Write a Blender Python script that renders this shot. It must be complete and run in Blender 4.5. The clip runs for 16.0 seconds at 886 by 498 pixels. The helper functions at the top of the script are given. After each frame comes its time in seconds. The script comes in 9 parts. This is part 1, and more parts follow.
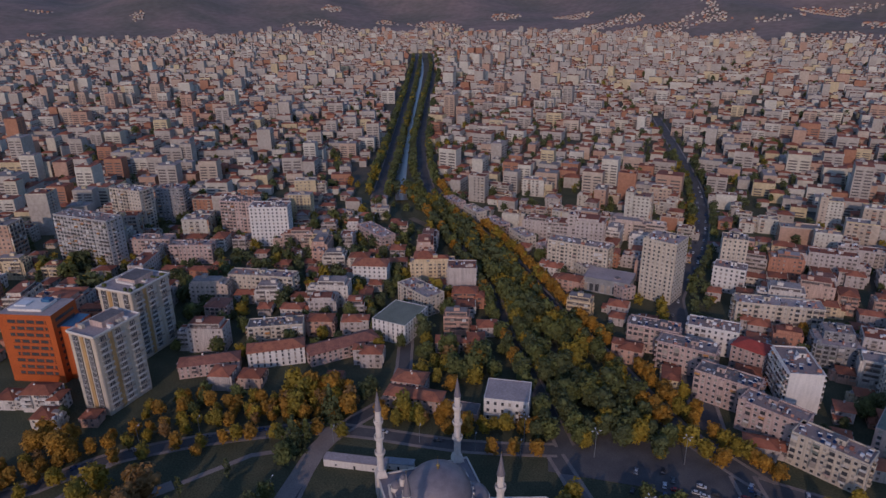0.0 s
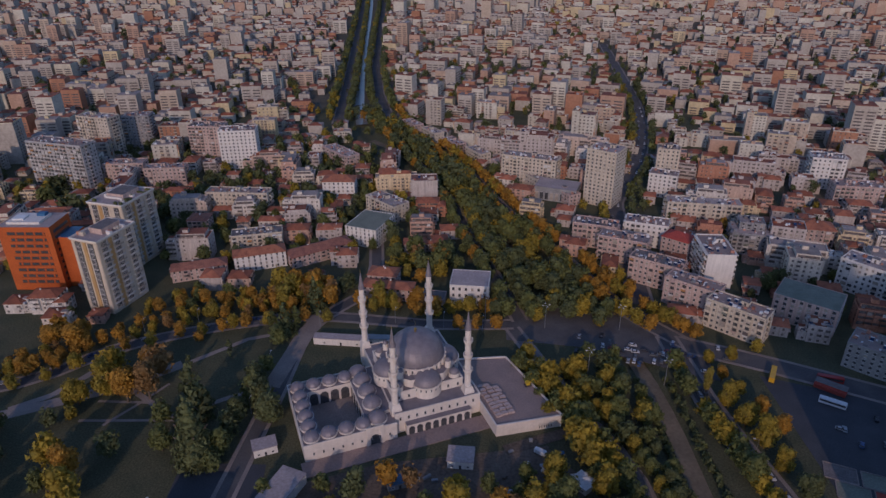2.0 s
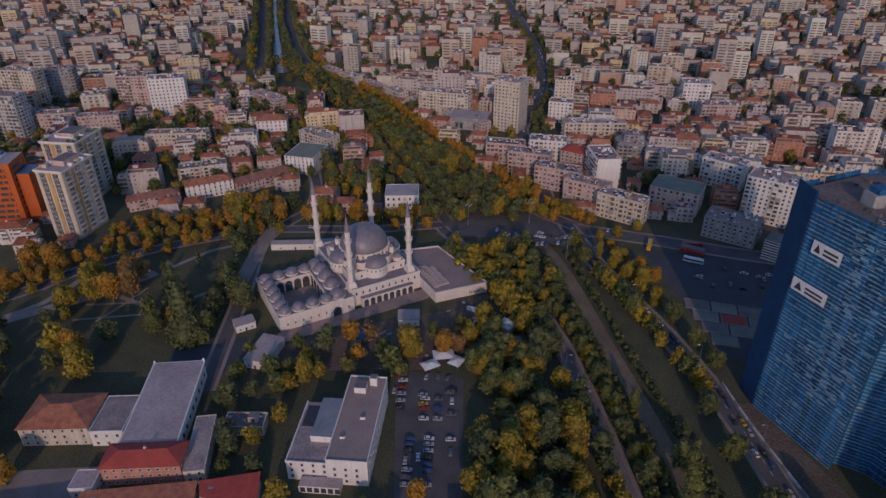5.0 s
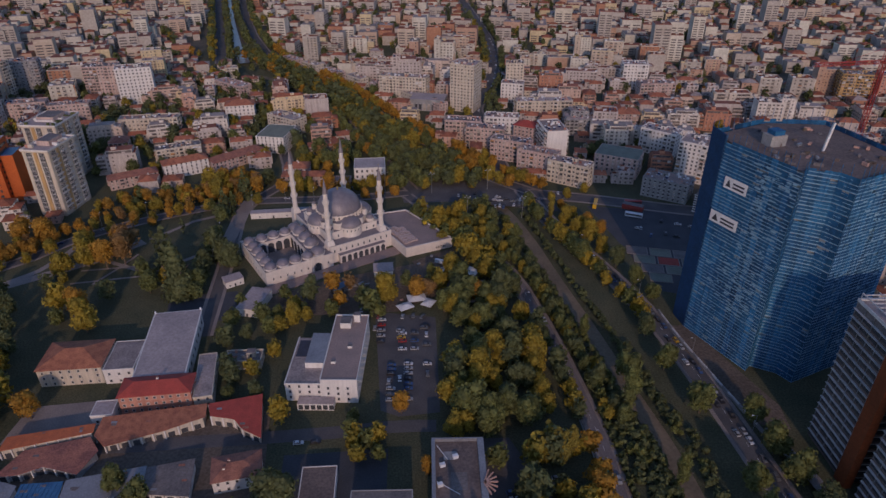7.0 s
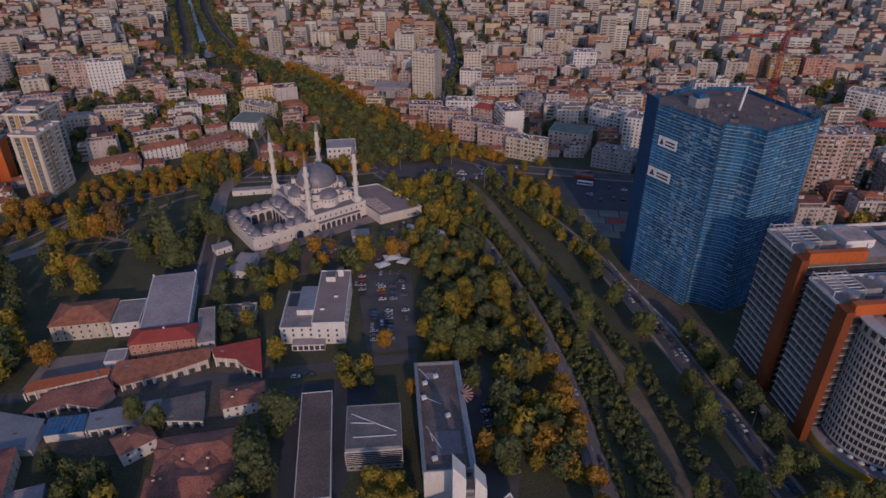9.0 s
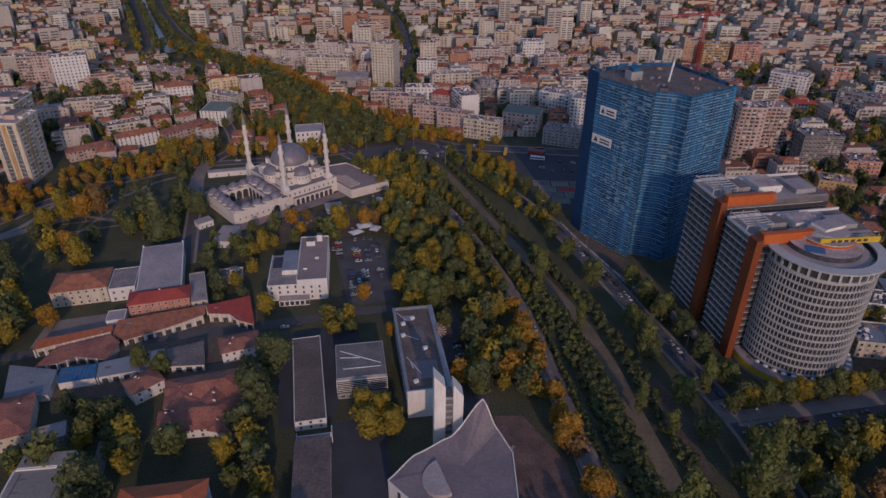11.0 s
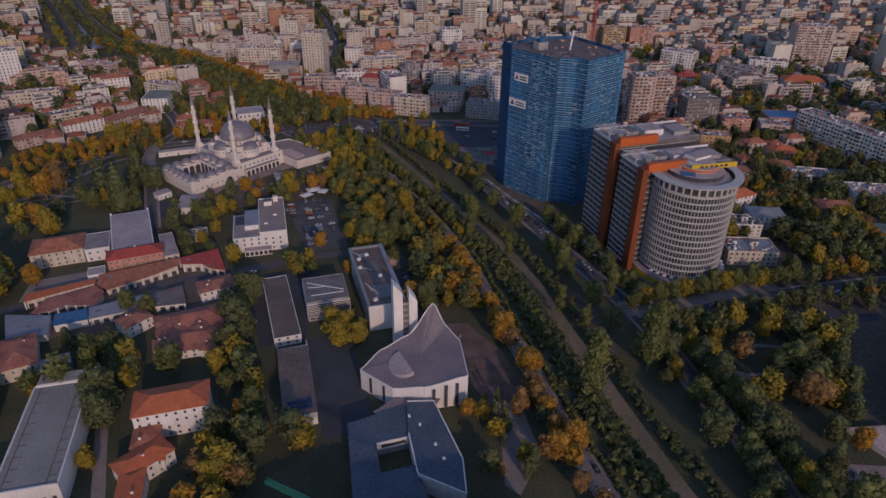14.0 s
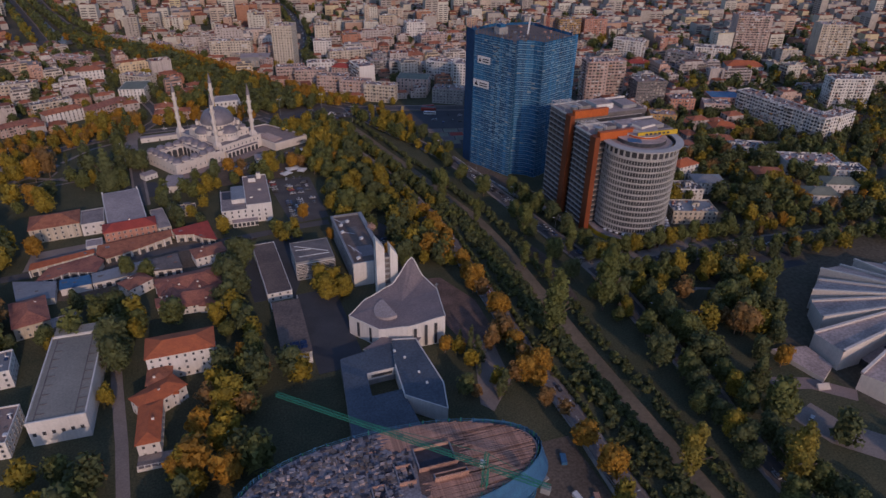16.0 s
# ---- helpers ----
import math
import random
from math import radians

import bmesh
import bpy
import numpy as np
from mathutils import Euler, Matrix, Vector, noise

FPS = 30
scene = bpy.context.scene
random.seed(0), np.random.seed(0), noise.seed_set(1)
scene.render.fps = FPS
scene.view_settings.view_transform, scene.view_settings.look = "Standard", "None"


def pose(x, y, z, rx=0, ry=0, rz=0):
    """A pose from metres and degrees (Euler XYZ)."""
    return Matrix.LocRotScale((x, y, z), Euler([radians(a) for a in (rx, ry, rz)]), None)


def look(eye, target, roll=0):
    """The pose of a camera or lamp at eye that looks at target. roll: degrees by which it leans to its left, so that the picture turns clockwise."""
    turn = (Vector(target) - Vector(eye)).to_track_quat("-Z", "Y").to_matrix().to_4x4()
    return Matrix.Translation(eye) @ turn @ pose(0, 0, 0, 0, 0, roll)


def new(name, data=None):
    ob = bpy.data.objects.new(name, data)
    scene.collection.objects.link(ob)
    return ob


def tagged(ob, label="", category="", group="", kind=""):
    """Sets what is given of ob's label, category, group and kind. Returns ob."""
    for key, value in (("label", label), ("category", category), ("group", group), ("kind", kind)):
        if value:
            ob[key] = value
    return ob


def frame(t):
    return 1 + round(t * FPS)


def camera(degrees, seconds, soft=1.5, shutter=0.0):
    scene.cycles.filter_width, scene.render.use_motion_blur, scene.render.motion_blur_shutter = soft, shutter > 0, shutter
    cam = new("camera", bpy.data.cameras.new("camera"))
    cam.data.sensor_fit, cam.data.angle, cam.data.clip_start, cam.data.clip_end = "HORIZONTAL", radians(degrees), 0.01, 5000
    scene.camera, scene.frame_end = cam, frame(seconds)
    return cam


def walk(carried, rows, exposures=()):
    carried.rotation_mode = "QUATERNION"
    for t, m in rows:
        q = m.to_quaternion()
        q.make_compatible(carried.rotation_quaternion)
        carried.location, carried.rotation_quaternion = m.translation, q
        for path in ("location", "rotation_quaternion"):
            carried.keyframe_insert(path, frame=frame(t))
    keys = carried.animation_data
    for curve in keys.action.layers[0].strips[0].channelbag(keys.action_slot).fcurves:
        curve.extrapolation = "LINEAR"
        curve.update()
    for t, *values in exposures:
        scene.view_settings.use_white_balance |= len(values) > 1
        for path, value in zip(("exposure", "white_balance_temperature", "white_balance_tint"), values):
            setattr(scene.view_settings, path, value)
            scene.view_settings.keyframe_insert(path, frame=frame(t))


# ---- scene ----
cam = camera(67.9, 16.0, soft=1.5)
METRES, EYE, TILT, LEAN, TURN = 369.7, 207.6, -1.55, 0.0, 14.7
ROWS = [
    (0.0, 0.0, 0.0, 0.0, -0.18, -19.87, 0.49),
    (0.5, -0.0056, -0.0333, -0.0011, -0.73, -21.23, 0.48),
    (1.0, -0.0114, -0.0663, -0.0021, -1.74, -22.62, 0.49),
    (1.5, -0.0173, -0.0996, -0.0036, -3.12, -23.98, 0.5),
    (2.0, -0.0247, -0.1331, -0.0047, -4.54, -25.31, 0.49),
    (2.5, -0.0327, -0.1658, -0.0061, -5.97, -26.45, 0.49),
    (3.0, -0.0417, -0.1988, -0.0072, -7.4, -27.2, 0.49),
    (3.5, -0.0514, -0.2312, -0.0084, -8.81, -27.77, 0.47),
    (4.0, -0.0617, -0.2626, -0.0097, -10.2, -28.11, 0.46),
    (6.5, -0.1185, -0.4131, -0.016, -16.03, -28.65, 0.39),
    (7.0, -0.1315, -0.4416, -0.0169, -17.0, -28.67, 0.39),
    (7.5, -0.1444, -0.4703, -0.018, -17.96, -28.65, 0.37),
    (8.0, -0.1581, -0.4982, -0.0186, -18.98, -28.65, 0.35),
    (8.5, -0.1719, -0.5255, -0.0193, -19.92, -28.66, 0.36),
    (9.0, -0.1859, -0.5525, -0.0198, -20.84, -28.66, 0.37),
    (11.5, -0.2649, -0.6787, -0.0228, -26.23, -28.68, 0.26),
    (12.0, -0.2819, -0.7033, -0.0234, -27.42, -28.67, 0.26),
    (12.5, -0.2992, -0.7274, -0.0242, -28.61, -28.68, 0.24),
    (13.0, -0.3168, -0.7508, -0.0254, -29.8, -28.66, 0.22),
    (13.5, -0.3347, -0.7743, -0.0259, -30.98, -28.66, 0.2),
    (14.0, -0.353, -0.7974, -0.0267, -32.2, -28.66, 0.19),
    (14.5, -0.3716, -0.82, -0.0275, -33.35, -28.68, 0.18),
    (15.0, -0.3903, -0.8424, -0.0283, -34.23, -28.69, 0.16),
    (15.5, -0.4093, -0.8646, -0.0292, -34.91, -28.69, 0.14),
    (16.0, -0.4286, -0.8865, -0.0298, -35.56, -28.72, 0.13),
]
walk(cam, [(t, pose(0, 0, EYE, TILT, LEAN, TURN) @ pose(METRES * x, METRES * y, METRES * z, 90 + pitch, roll, yaw)) for t, x, y, z, yaw, pitch, roll in ROWS],
     exposures=[(0.0, -1.16, 5760, 26), (2.0, -1.12, 5840, 26), (4.0, -1.07, 6000, 27), (8.0, -1.03, 6190, 28), (16.0, -0.99, 6270, 28)])

# ---------------------------------------------------------------- light
world = bpy.data.worlds.new("sky")
world.use_nodes = True
scene.world = world
SUN_AZ, SUN_EL = 91.5, 21.0          # the way the light travels over the ground, and the sun's height
wt = world.node_tree
sky = wt.nodes.new("ShaderNodeTexSky")
sky.sky_type, sky.sun_disc = "NISHITA", False
sky.sun_elevation = radians(SUN_EL)
sky.sun_rotation = radians(90 - (SUN_AZ + 180))
sky.air_density, sky.dust_density, sky.ozone_density = 1.2, 0.6, 4.0
wt.links.new(sky.outputs[0], wt.nodes["Background"].inputs[0])
wt.nodes["Background"].inputs[1].default_value = 0.23
sun = new("sun", bpy.data.lights.new("sun", "SUN"))
sun.data.energy, sun.data.angle, sun.data.color = 2.82, radians(0.6), (1.0, 0.745, 0.51)
_el, _az = radians(SUN_EL), radians(SUN_AZ)
sun.matrix_world = look((0, 0, 300), (math.cos(_az) * math.cos(_el), math.sin(_az) * math.cos(_el), 300 - math.sin(_el)))

# ---------------------------------------------------------------- materials
def mat(name, c1, c2=None, scale=0.15, fine=3.0, rough=0.85, metal=0.0, bump=0.0, palette=None, island=False, spec=0.3, tint=0.0, streak=0.0, grit=0.13):
    """Two-scale noise between c1 and c2; palette picks a colour by object or by island."""
    m = bpy.data.materials.new(name)
    m.use_nodes = True
    nt = m.node_tree
    N, Lk = nt.nodes, nt.links
    bsdf = N["Principled BSDF"]
    bsdf.inputs["Roughness"].default_value, bsdf.inputs["Metallic"].default_value = rough, metal
    bsdf.inputs["Specular IOR Level"].default_value = spec
    co = N.new("ShaderNodeTexCoord")
    n1 = N.new("ShaderNodeTexNoise")
    n1.inputs["Scale"].default_value, n1.inputs["Detail"].default_value = scale, 4
    n2 = N.new("ShaderNodeTexNoise")
    n2.inputs["Scale"].default_value, n2.inputs["Detail"].default_value = fine, 5
    for n in (n1, n2):
        Lk.new(co.outputs["Object"], n.inputs["Vector"])
    r1 = N.new("ShaderNodeMapRange")
    r1.inputs[1].default_value, r1.inputs[2].default_value = 0.35, 0.65
    Lk.new(n1.outputs[0], r1.inputs[0])
    mx = N.new("ShaderNodeMix")
    mx.data_type = "RGBA"
    c2 = c2 or tuple(c * 0.75 for c in c1)
    Lk.new(r1.outputs[0], mx.inputs[0])
    mx.inputs[6].default_value, mx.inputs[7].default_value = (*c1, 1), (*c2, 1)
    col = mx.outputs[2]
    if palette:
        rnd = N.new("ShaderNodeNewGeometry").outputs["Random Per Island"] if island else N.new("ShaderNodeObjectInfo").outputs["Random"]
        ramp = N.new("ShaderNodeValToRGB")
        ramp.color_ramp.interpolation = "CONSTANT"
        els = ramp.color_ramp.elements
        for i, c in enumerate(palette):
            e = els[i] if i < 2 else els.new(0.5)
            e.position = i / len(palette)
            e.color = (*c, 1)
        Lk.new(rnd, ramp.inputs[0])
        mul = N.new("ShaderNodeMix")
        mul.data_type, mul.blend_type = "RGBA", "MULTIPLY"
        mul.inputs[0].default_value = 1.0
        Lk.new(ramp.outputs[0], mul.inputs[6])
        Lk.new(col, mul.inputs[7])
        col = mul.outputs[2]
    hsv = N.new("ShaderNodeHueSaturation")
    r2 = N.new("ShaderNodeMapRange")
    r2.inputs[1].default_value, r2.inputs[2].default_value, r2.inputs[3].default_value, r2.inputs[4].default_value = 0.3, 0.7, 1 - 1.5 * grit, 1 + grit
    Lk.new(n2.outputs[0], r2.inputs[0])
    Lk.new(r2.outputs[0], hsv.inputs["Value"])
    Lk.new(col, hsv.inputs["Color"])
    col = hsv.outputs[0]
    if tint:
        h2 = N.new("ShaderNodeHueSaturation")
        oi = N.new("ShaderNodeNewGeometry").outputs["Random Per Island"] if island else N.new("ShaderNodeObjectInfo").outputs["Random"]
        rr = N.new("ShaderNodeMapRange")
        rr.inputs[3].default_value, rr.inputs[4].default_value = 1 - tint, 1 + tint
        Lk.new(oi, rr.inputs[0])
        Lk.new(rr.outputs[0], h2.inputs["Value"])
        Lk.new(col, h2.inputs["Color"])
        col = h2.outputs[0]
    if streak:
        mp = N.new("ShaderNodeMapping")
        mp.inputs["Scale"].default_value = (0.9, 0.9, 0.06)
        ns = N.new("ShaderNodeTexNoise")
        ns.inputs["Scale"].default_value, ns.inputs["Detail"].default_value = 1.2, 5
        Lk.new(co.outputs["Object"], mp.inputs[0])
        Lk.new(mp.outputs[0], ns.inputs["Vector"])
        rs = N.new("ShaderNodeMapRange")
        rs.inputs[1].default_value, rs.inputs[2].default_value, rs.inputs[3].default_value, rs.inputs[4].default_value = 0.35, 0.6, 1 - streak, 1.0
        Lk.new(ns.outputs[0], rs.inputs[0])
        h3 = N.new("ShaderNodeHueSaturation")
        Lk.new(rs.outputs[0], h3.inputs["Value"])
        Lk.new(col, h3.inputs["Color"])
        col = h3.outputs[0]
    Lk.new(col, bsdf.inputs["Base Color"])
    if bump:
        b = N.new("ShaderNodeBump")
        b.inputs["Strength"].default_value, b.inputs["Distance"].default_value = bump, 0.15
        Lk.new(n2.outputs[0], b.inputs["Height"])
        Lk.new(b.outputs[0], bsdf.inputs["Normal"])
    if name.endswith("foliage"):
        # thin leaves let some of the sun through
        tl = N.new("ShaderNodeBsdfTranslucent")
        ms = N.new("ShaderNodeMixShader")
        ms.inputs[0].default_value = 0.22
        Lk.new(col, tl.inputs[0])
        Lk.new(bsdf.outputs[0], ms.inputs[1])
        Lk.new(tl.outputs[0], ms.inputs[2])
        Lk.new(ms.outputs[0], N["Material Output"].inputs[0])
    return m


CITY = [(0.66, 0.53, 0.44), (0.72, 0.66, 0.59), (0.62, 0.45, 0.36), (0.70, 0.62, 0.52), (0.60, 0.38, 0.29), (0.74, 0.59, 0.38), (0.76, 0.70, 0.63), (0.52, 0.25, 0.16), (0.56, 0.49, 0.45), (0.70, 0.48, 0.39), (0.58, 0.30, 0.20), (0.62, 0.53, 0.46), (0.74, 0.64, 0.51), (0.70, 0.54, 0.31), (0.74, 0.68, 0.61), (0.50, 0.48, 0.47)]
FARC = [(q[0] * .82, q[1] * .84, q[2] * .79) for q in CITY]
ROOFS = [(0.38, 0.31, 0.28), (0.40, 0.14, 0.08), (0.29, 0.25, 0.23), (0.40, 0.34, 0.31), (0.29, 0.10, 0.06), (0.37, 0.15, 0.085), (0.30, 0.25, 0.23), (0.27, 0.13, 0.095), (0.36, 0.31, 0.29)]
M = {}
M["wall_city"] = mat("city_plaster", (1, 1, 1), (0.86, 0.84, 0.82), 0.12, 1.5, palette=CITY, streak=0.25)
M["wall_far"] = mat("far_plaster", (1, 1, 1), (0.86, 0.84, 0.82), 0.05, 0.4, palette=FARC, island=True)
M["roof_city"] = mat("city_roofing", (1, 1, 1), (0.7, 0.7, 0.7), 0.2, 1.2, palette=ROOFS, bump=0.3)
M["roof_far"] = mat("far_roofing", (1, 1, 1), (0.7, 0.7, 0.7), 0.1, 0.6, palette=ROOFS, island=True)
M["tile_city"] = mat("city_roof_tile", (0.40, 0.14, 0.075), (0.27, 0.095, 0.055), 0.25, 2.0, bump=0.4, tint=0.3)
M["white"] = mat("white_plaster", (0.74, 0.695, 0.645), (0.68, 0.64, 0.59), 0.12, 1.2, streak=0.1, grit=0.05)
M["cream"] = mat("cream_plaster", (0.64, 0.55, 0.43), (0.56, 0.48, 0.38), 0.2, 2.0, streak=0.25, grit=0.08)
M["pink"] = mat("pink_plaster", (0.60, 0.44, 0.38), (0.52, 0.38, 0.33), 0.2, 2.0, streak=0.3)
M["ochre"] = mat("ochre_plaster", (0.58, 0.36, 0.15), (0.48, 0.30, 0.13), 0.2, 2.0, streak=0.25)
M["grey"] = mat("grey_render", (0.36, 0.35, 0.35), (0.27, 0.265, 0.27), 0.2, 2.0, streak=0.3)
M["orange"] = mat("orange_cladding", (0.50, 0.115, 0.025), (0.43, 0.095, 0.022), 0.1, 1.0, rough=0.55)
M["orange_pale"] = mat("pale_orange_render", (0.56, 0.28, 0.10), (0.48, 0.24, 0.09), 0.2, 1.5)
# orange cladding with shade mixed into the colour, for the slab fins
M["terracotta"] = mat("terracotta_cladding", (0.235, 0.06, 0.021), (0.185, 0.05, 0.019), 0.1, 1.0, rough=0.6)
M["pale_grey"] = mat("pale_grey_cladding", (0.47, 0.45, 0.43), (0.41, 0.395, 0.38), 0.15, 1.0, rough=0.6, streak=0.1, grit=0.05)
M["stone"] = mat("pale_stone", (0.71, 0.635, 0.565), (0.65, 0.58, 0.515), 0.12, 0.8, rough=0.7, streak=0.06, grit=0.05)
M["lead"] = mat("lead_sheet", (0.25, 0.22, 0.235), (0.20, 0.178, 0.195), 0.3, 2.0, rough=0.5, metal=0.2, grit=0.06)
M["tile"] = mat("clay_tile", (0.43, 0.165, 0.09), (0.28, 0.105, 0.065), 0.35, 2.6, bump=0.5, grit=0.2)
M["tile_old"] = mat("weathered_clay_tile", (0.36, 0.155, 0.105), (0.24, 0.105, 0.078), 0.35, 2.6, bump=0.5, grit=0.24)
M["tile_red"] = mat("red_roof_sheet", (0.42, 0.075, 0.055), (0.32, 0.062, 0.048), 0.25, 2.4, bump=0.3, grit=0.16)
M["tile_bright"] = mat("new_orange_tile", (0.54, 0.15, 0.06), (0.43, 0.12, 0.055), 0.35, 2.6, bump=0.4, grit=0.16)
M["felt"] = mat("roofing_felt", (0.205, 0.175, 0.165), (0.135, 0.12, 0.118), 0.12, 1.2, bump=0.2, grit=0.18)
M["felt_brown"] = mat("brown_roofing_felt", (0.19, 0.14, 0.12), (0.13, 0.10, 0.09), 0.1, 1.0, bump=0.2, grit=0.2)
M["tile_rust"] = mat("stained_red_clay_tile", (0.42, 0.165, 0.11), (0.24, 0.10, 0.08), 0.14, 1.6, bump=0.5, grit=0.26)
M["brick"] = mat("salmon_brick", (0.55, 0.27, 0.19), (0.42, 0.20, 0.14), 0.3, 2.5, bump=0.2)
M["slate"] = mat("mauve_grey_roof_sheet", (0.24, 0.19, 0.19), (0.195, 0.16, 0.165), 0.1, 1.0, rough=0.6)
M["paving_pale"] = mat("stained_pale_cladding", (0.58, 0.44, 0.39), (0.38, 0.29, 0.26), 0.12, 0.8, rough=0.75, grit=0.2)
M["felt_light"] = mat("pale_roof_membrane", (0.43, 0.35, 0.33), (0.33, 0.275, 0.265), 0.08, 0.9)
M["felt_green"] = mat("mossy_flat_roof", (0.22, 0.23, 0.18), (0.17, 0.18, 0.14), 0.12, 1.2)
M["metal_roof"] = mat("grey_standing_seam", (0.30, 0.30, 0.31), (0.24, 0.24, 0.255), 0.1, 1.5, rough=0.5, metal=0.3)
M["glass"] = mat("dark_window_glass", (0.055, 0.057, 0.065), (0.085, 0.085, 0.09), 0.4, 2.0, rough=0.12, spec=0.6)
# lighter pane colour: curtains, and sky reflections painted in
M["glass_city"] = mat("curtained_window_glass", (0.20, 0.165, 0.15), (0.085, 0.08, 0.085), 0.6, 2.0, rough=0.2, spec=0.5)
M["frame"] = mat("window_frame", (0.62, 0.60, 0.57), (0.5, 0.48, 0.46), 0.5, 3.0)
M["shade"] = mat("roller_shutter", (0.42, 0.36, 0.30), (0.3, 0.26, 0.22), 0.5, 3.0)
M["ground"] = mat("dry_earth_and_grass", (0.085, 0.08, 0.055), (0.13, 0.108, 0.08), 0.03, 0.5, rough=0.95, grit=0.25)
M["soil"] = mat("trodden_earth", (0.17, 0.13, 0.10), (0.115, 0.09, 0.07), 0.05, 0.8, rough=0.95, grit=0.25)
M["earth_red"] = mat("reddish_gravel", (0.21, 0.135, 0.115), (0.12, 0.085, 0.07), 0.12, 1.4, rough=0.95, bump=0.3, grit=0.25)
M["grass"] = mat("lawn", (0.07, 0.076, 0.042), (0.105, 0.1, 0.055), 0.06, 1.2, rough=0.95, bump=0.4, grit=0.3)
M["asphalt"] = mat("asphalt", (0.085, 0.08, 0.083), (0.125, 0.115, 0.112), 0.08, 1.5, rough=0.9)
M["asphalt_dark"] = mat("fresh_asphalt", (0.055, 0.058, 0.066), (0.072, 0.074, 0.082), 0.08, 1.5, rough=0.85)
M["paving"] = mat("paving", (0.30, 0.25, 0.22), (0.23, 0.19, 0.17), 0.08, 1.5)
M["paving_pink"] = mat("pink_paving", (0.33, 0.24, 0.21), (0.26, 0.20, 0.18), 0.1, 1.5)
M["concrete"] = mat("concrete", (0.34, 0.33, 0.32), (0.25, 0.245, 0.24), 0.15, 1.5, bump=0.2)
M["paint"] = mat("road_paint", (0.6, 0.6, 0.58), (0.45, 0.45, 0.44), 0.3, 3.0)
M["water"] = mat("silty_river_water", (0.235, 0.18, 0.12), (0.155, 0.125, 0.085), 0.05, 0.7, rough=0.7, bump=0.15, spec=0.2)
M["canal"] = mat("still_canal_water", (0.24, 0.25, 0.26), (0.17, 0.18, 0.19), 0.05, 0.7, rough=0.3, bump=0.05, spec=0.4)
# dark blue stands for the shadow lying on the parish hall's roofs
M["membrane_blue"] = mat("blue_grey_roof_membrane", (0.095, 0.115, 0.145), (0.07, 0.086, 0.112), 0.06, 1.1, rough=0.45, grit=0.2)
M["asphalt_pale"] = mat("worn_pale_asphalt", (0.21, 0.18, 0.175), (0.16, 0.14, 0.14), 0.06, 1.2, rough=0.9, grit=0.15)
M["hall_roof"] = mat("olive_grey_sheet", (0.30, 0.275, 0.235), (0.235, 0.22, 0.19), 0.06, 1.0, rough=0.6, grit=0.12)
M["membrane"] = mat("dusty_roof_screed", (0.37, 0.305, 0.285), (0.24, 0.20, 0.19), 0.13, 1.1, bump=0.2, grit=0.2, tint=0.2)
M["net"] = mat("blue_scaffold_net", (0.017, 0.125, 0.265), (0.011, 0.07, 0.165), 0.07, 0.8, rough=0.75, grit=0.2, tint=0.38, island=True)
# darker copy of the net colour, for the tower face turned from the sun
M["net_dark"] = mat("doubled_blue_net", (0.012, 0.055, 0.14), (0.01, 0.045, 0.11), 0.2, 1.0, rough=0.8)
M["net_pale"] = mat("pale_blue_net", (0.26, 0.42, 0.53), (0.13, 0.28, 0.41), 0.09, 0.8, rough=0.8)
M["steel_green"] = mat("green_crane_paint", (0.02, 0.22, 0.15), (0.03, 0.17, 0.12), 0.5, 2.0, rough=0.5)
M["steel_red"] = mat("red_crane_paint", (0.40, 0.045, 0.035), (0.33, 0.04, 0.03), 0.5, 2.0, rough=0.5)
M["steel"] = mat("galvanised_steel", (0.36, 0.37, 0.38), (0.28, 0.29, 0.3), 0.5, 2.0, rough=0.45, metal=0.6)
M["plank"] = mat("formwork_planks", (0.56, 0.33, 0.25), (0.40, 0.23, 0.175), 0.3, 2.0, grit=0.25)
M["slab_wet"] = mat("fresh_concrete_slab", (0.27, 0.26, 0.29), (0.19, 0.185, 0.21), 0.2, 1.5, grit=0.25)
M["solar"] = mat("solar_panel", (0.015, 0.03, 0.08), (0.02, 0.04, 0.1), 0.5, 3.0, rough=0.2, spec=0.6)
M["sheet_blue"] = mat("blue_corrugated_sheet", (0.05, 0.16, 0.30), (0.04, 0.12, 0.24), 0.3, 2.0, rough=0.5)
M["gold"] = mat("gilt", (0.55, 0.38, 0.12), (0.45, 0.3, 0.1), 0.5, 3.0, rough=0.35, metal=0.8)
M["yellow"] = mat("yellow_panel", (0.62, 0.42, 0.03), (0.55, 0.36, 0.03), 0.3, 2.0, rough=0.5)
M["sign"] = mat("white_sign_board", (0.72, 0.72, 0.72), (0.62, 0.62, 0.62), 0.3, 2.0, rough=0.5)
M["ink"] = mat("dark_print", (0.05, 0.05, 0.07), (0.04, 0.04, 0.05), 0.5, 3.0, rough=0.6)
M["hill"] = mat("scrub_hill", (0.26, 0.19, 0.165), (0.16, 0.14, 0.115), 0.004, 0.03, rough=0.95)
M["bark"] = mat("bark", (0.16, 0.12, 0.09), (0.1, 0.075, 0.055), 1.0, 5.0, rough=0.95)
M["leaf_green"] = mat("green_foliage", (0.158, 0.168, 0.046), (0.105, 0.12, 0.042), 0.09, 2.0, rough=0.75, tint=0.28, island=True)
M["leaf_dark"] = mat("dark_evergreen_foliage", (0.12, 0.135, 0.052), (0.09, 0.105, 0.044), 0.09, 2.0, rough=0.75, tint=0.28, island=True)
